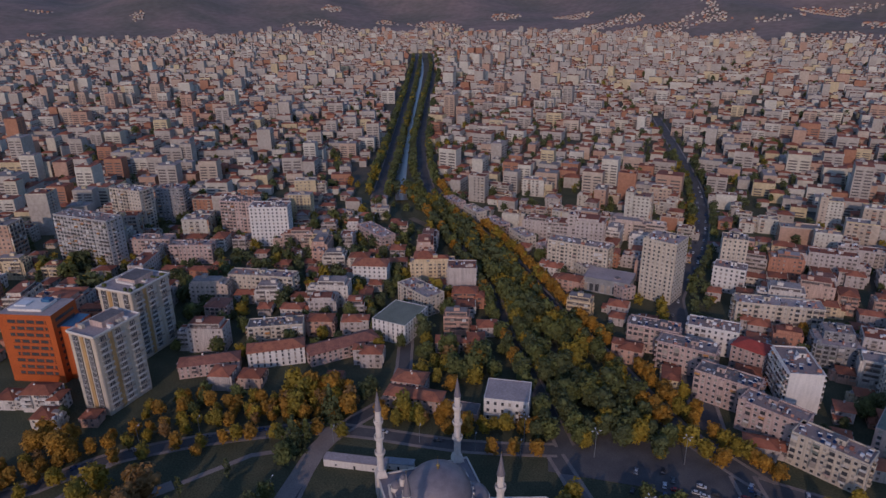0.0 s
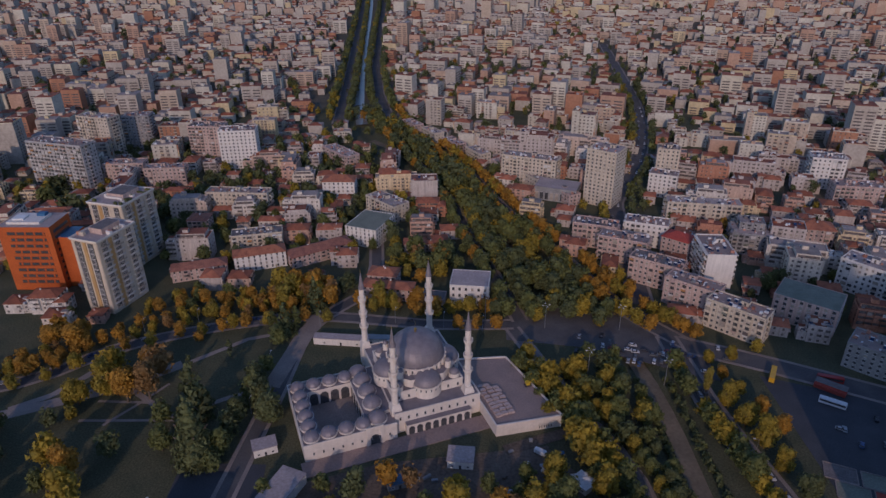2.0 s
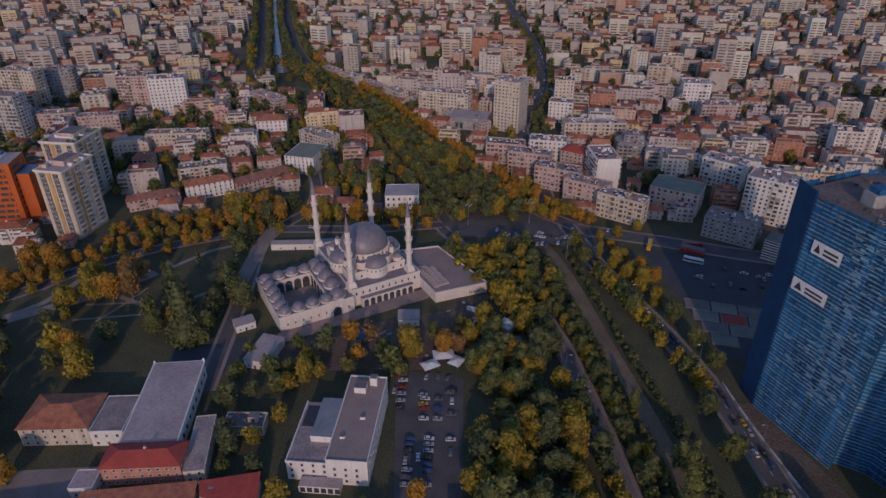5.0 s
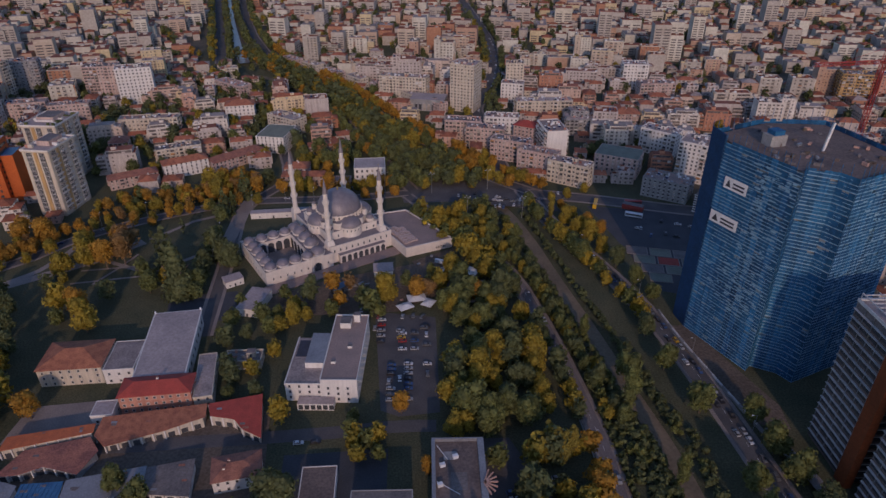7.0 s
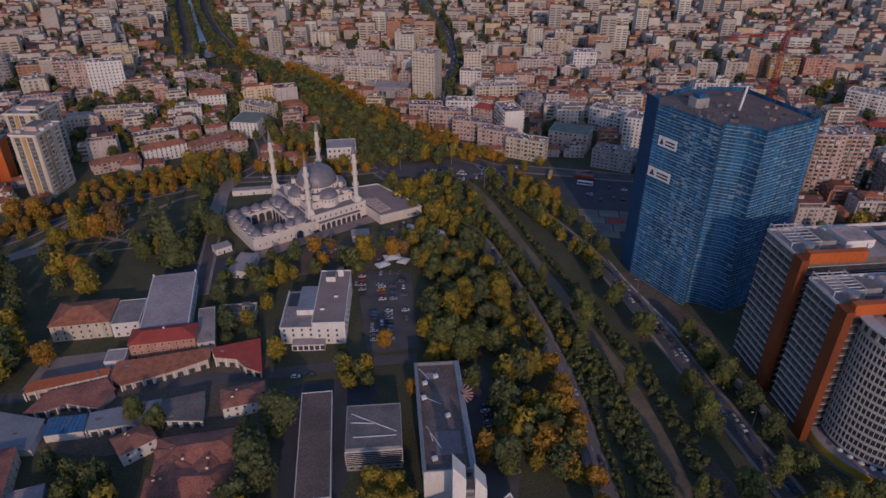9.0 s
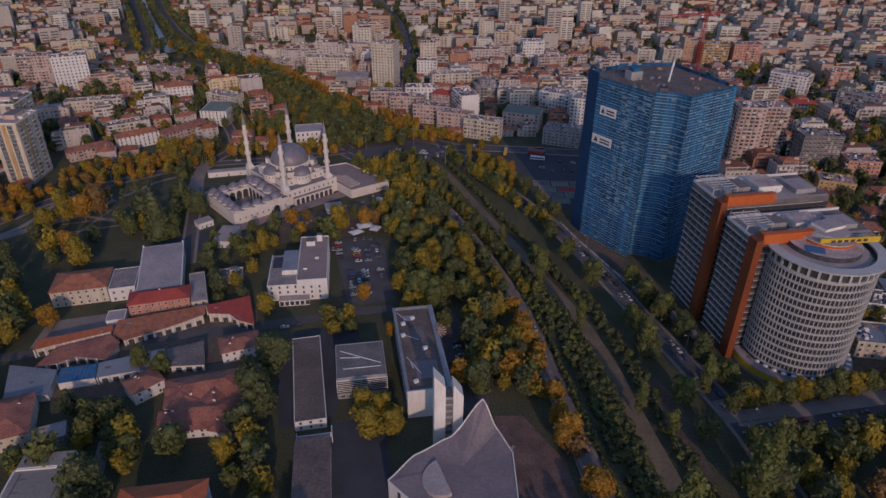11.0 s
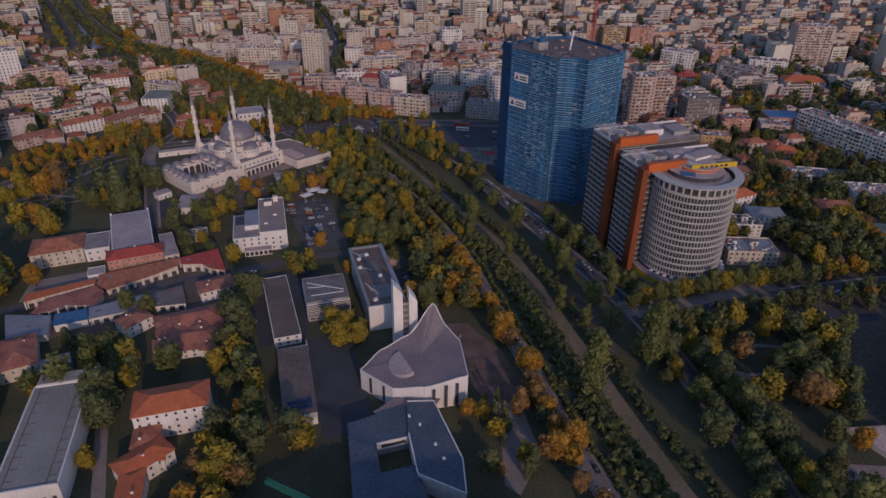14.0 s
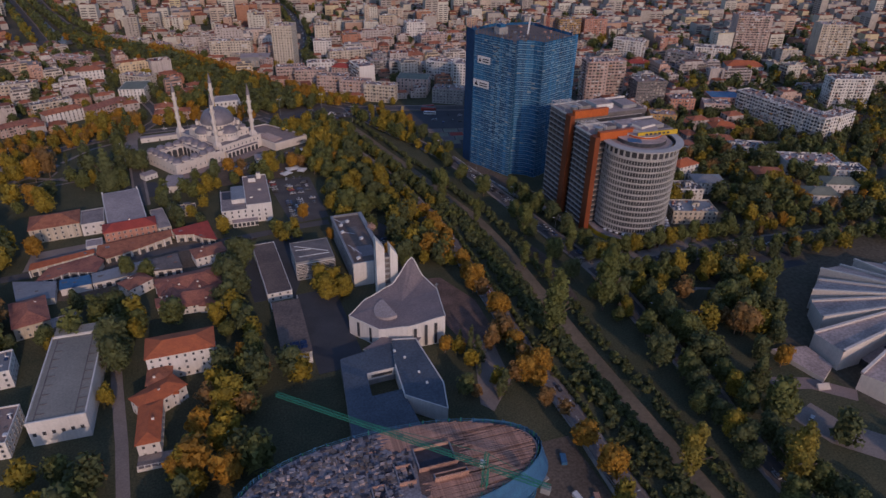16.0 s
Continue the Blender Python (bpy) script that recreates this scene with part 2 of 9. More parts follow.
M["leaf_yellow"] = mat("yellowing_foliage", (0.36, 0.25, 0.026), (0.225, 0.185, 0.03), 0.09, 2.0, rough=0.75, tint=0.28, island=True)
M["leaf_orange"] = mat("autumn_foliage", (0.44, 0.225, 0.026), (0.31, 0.17, 0.028), 0.09, 2.0, rough=0.75, tint=0.28, island=True)
M["leaf_olive"] = mat("olive_yellow_foliage", (0.29, 0.225, 0.04), (0.18, 0.16, 0.034), 0.09, 2.0, rough=0.75, tint=0.28, island=True)
M["leaf_rust"] = mat("rusty_foliage", (0.31, 0.175, 0.06), (0.22, 0.13, 0.048), 0.09, 2.0, rough=0.75, tint=0.28, island=True)


# ---------------------------------------------------------------- mesh kit
class Kit:
    """Collects faces with materials, and becomes one mesh."""

    def __init__(self):
        self.v, self.f, self.mi, self.mats = [], [], [], []

    def slot(self, m):
        if m not in self.mats:
            self.mats.append(m)
        return self.mats.index(m)

    def face(self, pts, m):
        n = len(self.v)
        self.v.extend(pts)
        self.f.append(tuple(range(n, n + len(pts))))
        self.mi.append(self.slot(m))
        return self

    def prism(self, poly, z0, z1, m, top=None, shrink=1.0, bottom=False, cap=True):
        """A straight or tapering solid on a counter-clockwise outline."""
        n, k = len(self.v), len(poly)
        cx, cy = sum(p[0] for p in poly) / k, sum(p[1] for p in poly) / k
        self.v.extend((x, y, z0) for x, y in poly)
        self.v.extend((cx + (x - cx) * shrink, cy + (y - cy) * shrink, z1) for x, y in poly)
        for i in range(k):
            j = (i + 1) % k
            self.f.append((n + i, n + j, n + k + j, n + k + i))
            self.mi.append(self.slot(m))
        if cap:
            self.f.append(tuple(range(n + k, n + 2 * k)))
            self.mi.append(self.slot(top or m))
        if bottom:
            self.f.append(tuple(reversed(range(n, n + k))))
            self.mi.append(self.slot(m))
        return self

    def box(self, x0, x1, y0, y1, z0, z1, m, top=None, bottom=True):
        return self.prism([(x0, y0), (x1, y0), (x1, y1), (x0, y1)], z0, z1, m, top, bottom=bottom)

    def ring(self, x, y, r, z0, z1, m, r2=None, n=24, top=None, bottom=False):
        return self.prism([(x + r * math.cos(math.tau * i / n), y + r * math.sin(math.tau * i / n)) for i in range(n)], z0, z1, m, top, (r if r2 is None else max(r2, 0.02)) / r, bottom)

    def dome(self, x, y, z, r, m, rise=1.0, n=24, k=6, ribs=0.0):
        base = len(self.v)
        for j in range(k):
            a = math.pi / 2 * j / k
            for i in range(n):
                q = r * math.cos(a) * (1 + (ribs if i % 2 else 0))
                self.v.append((x + q * math.cos(math.tau * i / n), y + q * math.sin(math.tau * i / n), z + r * rise * math.sin(a)))
        self.v.append((x, y, z + r * rise))
        for j in range(k - 1):
            for i in range(n):
                a, b = base + j * n + i, base + j * n + (i + 1) % n
                self.f.append((a, b, b + n, a + n))
                self.mi.append(self.slot(m))
        for i in range(n):
            self.f.append((base + (k - 1) * n + i, base + (k - 1) * n + (i + 1) % n, base + k * n))
            self.mi.append(self.slot(m))
        return self

    def hip(self, x0, x1, y0, y1, z, rise, m, over=0.6, inset=None):
        x0, x1, y0, y1 = x0 - over, x1 + over, y0 - over, y1 + over
        w, d = x1 - x0, y1 - y0
        i = min(w, d) / 2 if inset is None else inset
        if w >= d:
            r = [(x0 + i, (y0 + y1) / 2, z + rise), (x1 - i - 0.02, (y0 + y1) / 2, z + rise)]
        else:
            r = [((x0 + x1) / 2, y0 + i, z + rise), ((x0 + x1) / 2, y1 - i - 0.02, z + rise)]
        c = [(x0, y0, z), (x1, y0, z), (x1, y1, z), (x0, y1, z)]
        lo = [(x, y, z - 0.22) for x, y, _ in c]
        for i in range(4):
            j = (i + 1) % 4
            self.face([lo[i], lo[j], c[j], c[i]], m)
        self.face(lo[::-1], m)
        if w >= d:
            self.face([c[0], c[1], r[1], r[0]], m).face([c[1], c[2], r[1]], m).face([c[2], c[3], r[0], r[1]], m).face([c[3], c[0], r[0]], m)
        else:
            self.face([c[0], c[1], r[0]], m).face([c[1], c[2], r[1], r[0]], m).face([c[2], c[3], r[1]], m).face([c[3], c[0], r[0], r[1]], m)
        return self

    def beam(self, a, b, s, m):
        a, b = Vector(a), Vector(b)
        q = (b - a).to_track_quat("Z", "Y").to_matrix()
        x, y = q @ Vector((s / 2, 0, 0)), q @ Vector((0, s / 2, 0))
        A = [a - x - y, a + x - y, a + x + y, a - x + y]
        B = [p + (b - a) for p in A]
        for i in range(4):
            j = (i + 1) % 4
            self.face([tuple(A[i]), tuple(A[j]), tuple(B[j]), tuple(B[i])], m)
        self.face([tuple(p) for p in B], m)
        return self

    def mesh(self, name):
        me = bpy.data.meshes.new(name)
        me.from_pydata(self.v, [], self.f)
        for m in self.mats:
            me.materials.append(M[m])
        me.polygons.foreach_set("material_index", self.mi)
        me.update()
        return me


def part(name, kit, parent, label="", kind="", at=None, mesh=None):
    """One mesh object under a thing or part, from a kit or a shared mesh."""
    ob = new(name, mesh or kit.mesh(name))
    ob.parent = parent
    if at is not None:
        ob.matrix_basis = at
    return tagged(ob, label, "", "", kind)


def thing(name, x, y, z=0.0, rot=0.0, label="", category="", group="", kind="", kit=None):
    ob = new(name, kit.mesh(name) if kit else None)
    ob.matrix_basis = pose(x, y, z, 0, 0, rot)
    return tagged(ob, label, category, group, kind)


def bulk_mesh(name, verts, faces4, mis, mats, flat=False):
    """A mesh from arrays of faces that all have three, or all four, corners."""
    me = bpy.data.meshes.new(name)
    nv, nf = len(verts), len(faces4)
    nc = len(faces4[0])
    me.vertices.add(nv)
    me.vertices.foreach_set("co", np.ascontiguousarray(verts, dtype=np.float32).ravel())
    me.loops.add(nf * nc)
    me.loops.foreach_set("vertex_index", np.ascontiguousarray(faces4, dtype=np.int32).ravel())
    me.polygons.add(nf)
    me.polygons.foreach_set("loop_start", np.arange(0, nf * nc, nc, dtype=np.int32))
    for m in mats:
        me.materials.append(M[m])
    me.polygons.foreach_set("material_index", np.ascontiguousarray(mis, dtype=np.int32))
    me.update(calc_edges=True)
    if flat:
        me.shade_flat()
    return me


# ---------------------------------------------------------------- plan: roads, river, terrain
RIVER = [(-680, 2300), (-519, 1762), (-321, 1008), (-213, 640), (-150, 560), (-90, 470), (-40, 390), (5, 320), (45, 260), (62, 210), (73, 149), (83, 95), (90, 50), (96, 14), (98, -28), (96, -66), (94, -114), (92, -160), (90, -300)]
ROADS = {
    "river_road": ([(-14, 262), (18, 205), (46, 158), (59, 98), (66, 44), (68.5, 8), (67, -40), (65, -90), (62.5, -140), (62, -190), (61, -300)], 5.6, "asphalt_pale"),
    "bank_street": ([(70, 268), (84, 210), (105, 150), (118, 99), (124.5, 53), (128.5, 11), (134, -42), (137, -84), (132.5, -135), (130, -180), (122, -221), (118, -300)], 9, "asphalt"),
    "avenue": ([(80, 262), (45, 297), (14, 350), (-30, 419), (-80, 515), (-159, 629), (-190, 690)], 9, "asphalt"),
    "belt_road": ([(-10, 270), (-33, 326), (-55, 374), (-77, 434), (-133, 538), (-205, 655), (-240, 660)], 7, "asphalt"),
    "boulevard_west": ([(-240, 640), (-313, 922), (-554, 1825), (-690, 2300)], 13, "asphalt"),
    "boulevard_east": ([(-186, 660), (-276, 930), (-499, 1834), (-640, 2300)], 13, "asphalt"),
    "north_street": ([(60, 300), (52, 430), (54, 468), (71, 524), (88, 627), (94, 737), (88, 900), (70, 1200)], 12, "asphalt"),
    "mosque_road": ([(-116, 100), (-120, 150), (-123, 189), (-127, 238), (-117, 266), (-105, 299), (-125, 380), (-150, 470)], 6.5, "asphalt"),
    "park_road": ([(-330, 130), (-253, 172), (-224, 205), (-193, 227), (-160, 244), (-124, 256), (-60, 258), (-14, 266)], 7, "asphalt"),
    "cross_street": ([(136, -84), (217, -83), (280, -88), (354, -98), (700, -140)], 11, "asphalt"),
    "east_street": ([(75, 262), (120, 250), (200, 225), (300, 210), (700, 160)], 12, "asphalt"),
    "hospital_lane": ([(-260, 22), (-70, 30), (-20, 34), (0, 34)], 7, "asphalt"),
    "garden_lane": ([(-128, -40), (-125, -90), (-120, -160), (-118, -300)], 5, "paving"),
}
SQUARE = [(-16, 250), (28, 250), (62, 240), (92, 232), (82, 285), (47, 296), (-1, 285), (-20, 275)]


def near_line(x, y, pts):
    best, off = 1e9, 0
    for (ax, ay), (bx, by) in zip(pts, pts[1:]):
        dx, dy = bx - ax, by - ay
        k = max(0, min(1, ((x - ax) * dx + (y - ay) * dy) / (dx * dx + dy * dy)))
        best = min(best, math.hypot(x - ax - k * dx, y - ay - k * dy))
    return best


def line_dist(X, Y, pts):
    best = np.full(X.shape, 1e9)
    for (ax, ay), (bx, by) in zip(pts, pts[1:]):
        dx, dy = bx - ax, by - ay
        k = np.clip(((X - ax) * dx + (Y - ay) * dy) / (dx * dx + dy * dy), 0, 1)
        best = np.minimum(best, np.hypot(X - ax - k * dx, Y - ay - k * dy))
    return best


def hill(x, y):
    """Height of the land: a plain that rises into hills far off."""
    d = np.hypot(x, y)
    side = np.clip((x + 300) / 1800, 0, 1)
    start = 3500 - 900 * side
    k = np.clip((d - start) / 1500, 0, 1)
    roll = 0.75 + 0.35 * np.sin(x / 410 + 1.3) * np.cos(y / 530) + 0.18 * np.sin(x / 170 + y / 210)
    return 340 * k ** 1.25 * roll


def ribbon(kit, pts, width, z, m, off=0.0, thick=0.0):
    """A strip along a line, mitred at its bends."""
    P2 = [Vector((*p, 0)) for p in pts]
    L, R = [], []
    for i, p in enumerate(P2):
        a = (P2[i] - P2[i - 1]).normalized() if i else (P2[1] - P2[0]).normalized()
        b = (P2[i + 1] - P2[i]).normalized() if i < len(P2) - 1 else a
        t = (a + b).normalized()
        n = Vector((-t.y, t.x, 0)) / max(0.5, t.dot(a))
        L.append(p + n * (off + width / 2))
        R.append(p + n * (off - width / 2))
    for i in range(len(P2) - 1):
        kit.face([(R[i].x, R[i].y, z), (R[i + 1].x, R[i + 1].y, z), (L[i + 1].x, L[i + 1].y, z), (L[i].x, L[i].y, z)], m)
        if thick:
            for a, b in ((R[i], R[i + 1]), (L[i + 1], L[i])):
                kit.face([(a.x, a.y, z - thick), (b.x, b.y, z - thick), (b.x, b.y, z), (a.x, a.y, z)], m)


def smooth_line(pts, step=3):
    """Catmull-Rom points along a line."""
    out = []
    for i in range(len(pts) - 1):
        p0, p1, p2, p3 = (Vector(pts[max(0, min(len(pts) - 1, i + k))]) for k in (-1, 0, 1, 2))
        for s in range(step):
            t = s / step
            q = 0.5 * ((2 * p1) + (p2 - p0) * t + (2 * p0 - 5 * p1 + 4 * p2 - p3) * t * t + (3 * p1 - p0 - 3 * p2 + p3) * t ** 3)
            out.append((q.x, q.y))
    return out + [pts[-1]]


for _k in ROADS:
    _p, _w, _m = ROADS[_k]
    ROADS[_k] = (smooth_line(_p), _w, _m)
RIVER = smooth_line(RIVER)

# the ground: one sheet, with the river's channel sunk into it
def axis(lo, d0, d1, hi, fine, coarse):
    a = list(np.arange(lo, d0, coarse)) + list(np.arange(d0, d1, fine)) + list(np.arange(d1, hi + coarse, coarse))
    return np.array(a, dtype=float)


gx, gy = axis(-5000, -260, 200, 5000, 3.0, 80), axis(-1200, -320, 660, 5060, 7.0, 80)
GX, GY = np.meshgrid(gx, gy)
rd = line_dist(GX, GY, RIVER)
sink = np.where((GX > -260) & (GX < 200) & (GY < 650), np.clip((8.8 - rd) / 4.5, 0, 1), 0)
GZ = hill(GX, GY) - 3.2 * sink - 0.02
gv = np.stack([GX, GY, GZ], -1).reshape(-1, 3)
nx, ny = len(gx), len(gy)
ii = (np.arange(ny - 1)[:, None] * nx + np.arange(nx - 1)[None]).ravel()
gf = np.stack([ii, ii + 1, ii + nx + 1, ii + nx], -1)
mid = gv[gf].mean(1)
gm = np.where(mid[:, 2] > 6, 1, 0)
gm = np.where((np.hypot(mid[:, 0], mid[:, 1]) < 760) & (mid[:, 0] < 190), 2, gm)
gm = np.where((sink.reshape(-1)[gf].mean(1) > 0.05), 2, gm)
ground = new("ground", bulk_mesh("ground", gv, gf, gm, ["ground", "hill", "grass"]))
tagged(ground, "dark earth and grass plain rising into brown hills", "ground", kind="structure")

k = Kit()
ribbon(k, [p for p in RIVER if p[1] < 640], 8.2, -2.4, "water")
ribbon(k, [p for p in RIVER if p[1] >= 600], 13, 0.12, "canal")
tagged(new("water", k.mesh("water")), "shallow greenish river in a sunken channel", "river", kind="structure")

for i, (nm, (pts, w, m)) in enumerate(ROADS.items()):
    k = Kit()
    ribbon(k, pts, w, 0.05 + 0.004 * i, m)
    road = tagged(new("road", k.mesh("road")), "grey asphalt street with kerbs and faded markings", "street", kind="structure")
    k = Kit()
    if nm not in ("garden_lane", "hospital_lane"):
        for s in (-1, 1):
            ribbon(k, pts, 1.8, 0.16 + 0.003 * i, "paving", s * (w / 2 + 0.9), 0.16)
        tagged(new("pavement", k.mesh("pavement")), "pale paved footway with a raised kerb", "pavement", kind="structure")
k = Kit()
k.prism(SQUARE, 0.0, 0.11, "asphalt")
tagged(new("road", k.mesh("road")), "wide asphalt junction between the river streets", "junction", kind="structure")

k = Kit()
ribbon(k, [p for p in ROADS["river_road"][0] if p[1] < 215], .4, .8, "concrete", -5.4, .8)
tagged(new("wall_bank", k.mesh("wall_bank")), "low pale wall along the river road", "wall", kind="structure")


def patch(poly, m, label, category, z=0.045, name="pavement"):
    k = Kit().prism(poly, z - .05, z, m)
    return tagged(new(name, k.mesh(name)), label, category, kind="structure")


patch([(-144, 136), (-108, 141), (-101, 114), (-139, 112)], "asphalt_dark", "dark fresh asphalt yard with white edge walls", "yard")
patch([(-30, 118), (2, 112), (2, 42), (-16, 40), (-24, 44)], "asphalt", "worn asphalt car park between the clinic and the wood", "car park", 0.05)
patch([(34, -54), (46, -56), (56, -84), (54, -118), (36, -118), (30, -84)], "earth_red", "reddish gravelled forecourt of the cathedral", "forecourt", 0.05)
patch([(-37, -46), (-14, -46), (-14, -112), (-28, -116), (-37, -116)], "asphalt_dark", "dark asphalt lane beside the parish hall", "yard", 0.06)
patch([(-62, 20), (-20, 22), (-20, -4), (-36, -46), (-58, -46)], "asphalt_dark", "dark asphalt yard between low buildings", "yard", 0.055)
patch([(20, -50), (32, -52), (44, -8), (30, 26), (18, 26)], "asphalt", "asphalt car park under trees", "car park", 0.055)
patch([(-178, 52), (-138, 56), (-132, 40), (-180, 30)], "paving", "paved yard in front of the villa", "yard", 0.05)
patch([(-170, 30), (-72, 46), (-66, -10), (-130, -14), (-172, -6)], "soil", "trodden yard between the sheds", "yard", 0.04)
patch([(-100, 128), (-60, 150), (8, 172), (30, 150), (-18, 118), (-70, 116)], "soil", "rough earth building yard south of the mosque", "yard", 0.04)
patch([(100, -104), (110, -104), (118, -60), (112, -30), (104, -60)], "soil", "bare bank under the street trees", "bank", 0.04)
patch([(46, -150), (50, -118), (40, -118), (26, -160), (30, -166)], "paving", "pale garden path beside the hall", "path", 0.06)
patch([(112, 240), (190, 222), (195, 150), (140, 128), (130, 132)], "asphalt_dark", "dark asphalt ground by the sports courts", "yard", 0.04)
patch([(124, 100), (132, 100), (152, 40), (150, 26), (136, 30), (124, 80)], "soil", "dusty strip along the building site", "site", 0.06)
patch([(208, -97), (262, -101), (262, -117), (216, -115)][::-1], "asphalt_dark", "dark asphalt car park beside the park", "car park", 0.05)
patch([(196, -60), (132, -62), (132, -76), (230, -76), (230, -64)], "paving", "paved corner in front of the round tower", "pavement", 0.08)
for i in range(10):
    cx, cy = 124 + (i % 3) * 13.6 + (i // 3) * 1.6, 183 - (i // 3) * 10.5 - (i % 3) * 3.4
    court = patch([(cx, cy), (cx + 12, cy - 3), (cx + 10, cy - 12), (cx - 2, cy - 9)][::-1], "tile_red" if i == 4 else "felt_green" if i % 2 else "felt", "small hard sports court with a low kerb", "sports court", 0.09)
    k = Kit()
    for a, b in (((cx, cy), (cx + 12, cy - 3)), ((cx + 12, cy - 3), (cx + 10, cy - 12)), ((cx + 10, cy - 12), (cx - 2, cy - 9)), ((cx - 2, cy - 9), (cx, cy))):
        k.beam((*a, .15), (*b, .15), .4, "paving")
    part("kerb", k, court)

# ---------------------------------------------------------------- buildings
TAKEN = []                                   # circles that the fill keeps clear of


def take(x, y, r, w=None, d=None, rot=0.0):
    """Keeps a circle, or a turned rectangle of half sizes w and d, clear."""
    TAKEN.append((x, y, r, w or r * .8, d or r * .8, math.cos(radians(rot)), math.sin(radians(rot))))


def hits(x, y, r):
    for a, b, c, w, d, co, si in TAKEN:
        dx, dy = x - a, y - b
        if dx * dx + dy * dy < (c + r + 6) ** 2:
            u, v = abs(dx * co + dy * si), abs(-dx * si + dy * co)
            if u < w + r and v < d + r:
                return True
    return False


def window_kit(w=1.3, h=1.5, shutter=False):
    """A window facing -y with its foot's middle at the origin: a proud frame, a sill and a pane set back."""
    k = Kit()
    t, o = 0.12, 0.14
    for x0, x1, z0, z1 in ((-w / 2, -w / 2 + t, 0, h), (w / 2 - t, w / 2, 0, h), (-w / 2 + t, w / 2 - t, h - t, h), (-w / 2 - 0.1, w / 2 + 0.1, -0.1, 0)):
        k.box(x0, x1, -o, 0, z0, z1, "frame")
    k.box(-w / 2 + t, w / 2 - t, -0.03, 0.01, 0, h - t, "glass")
    if shutter:
        k.box(-w / 2 + t, w / 2 - t, -0.08, -0.03, h * 0.55, h - t, "shade")
    return k


WIN = {}


def win_mesh(w=1.3, h=1.5, shutter=False):
    if (w, h, shutter) not in WIN:
        WIN[w, h, shutter] = window_kit(w, h, shutter).mesh("window")
    return WIN[w, h, shutter]


def sides(w, d):
    """The four faces: foot's middle, run, turn about z for something that faces -y."""
    return [((0, -d / 2), w, 0), ((w / 2, 0), d, 90), ((0, d / 2), w, 180), ((-w / 2, 0), d, 270)]


def on_side(c, rot, s, z, out=0.0):
    a = radians(rot)
    return pose(c[0] + math.cos(a) * s + math.sin(a) * out, c[1] + math.sin(a) * s - math.cos(a) * out, z, 0, 0, rot)


def put(kit, src, m):
    """Adds a kit's faces, moved by m, to another kit."""
    n = len(kit.v)
    kit.v.extend(tuple(m @ Vector(p)) for p in src.v)
    kit.f.extend(tuple(i + n for i in f) for f in src.f)
    kit.mi.extend(kit.slot(src.mats[i]) for i in src.mi)


def balcony_kit(w, wall):
    k = Kit()
    k.box(-w / 2, w / 2, -1.25, 0, -0.16, 0, wall)
    k.box(-w / 2, w / 2, -1.25, -1.15, 0, 0.95, wall)
    k.box(-w / 2, -w / 2 + 0.1, -1.15, 0, 0, 0.95, wall)
    k.box(w / 2 - 0.1, w / 2, -1.15, 0, 0, 0.95, wall)
    k.box(-w / 2 + 0.25, w / 2 - 0.25, -0.05, 0.01, 0, 2.2, "glass")
    return k


def tank_kit():
    """A solar water heater: a tilted dark panel with a white tank."""
    k = Kit()
    k.face([(-0.9, -0.9, 0.1), (0.9, -0.9, 0.1), (0.9, 0.7, 1.1), (-0.9, 0.7, 1.1)], "solar")
    k.face([(-0.9, 0.7, 0.0), (0.9, 0.7, 0.0), (0.9, 0.7, 1.1), (-0.9, 0.7, 1.1)], "steel")
    for i in range(8):
        a, b = math.tau * i / 8, math.tau * (i + 1) / 8
        k.face([(-0.9, 0.8 + 0.3 * math.cos(a), 1.25 + 0.3 * math.sin(a)), (0.9, 0.8 + 0.3 * math.cos(a), 1.25 + 0.3 * math.sin(a)), (0.9, 0.8 + 0.3 * math.cos(b), 1.25 + 0.3 * math.sin(b)), (-0.9, 0.8 + 0.3 * math.cos(b), 1.25 + 0.3 * math.sin(b))], "sign")
    return k


TANK = tank_kit().mesh("water_heater")
rng = random.Random(7)


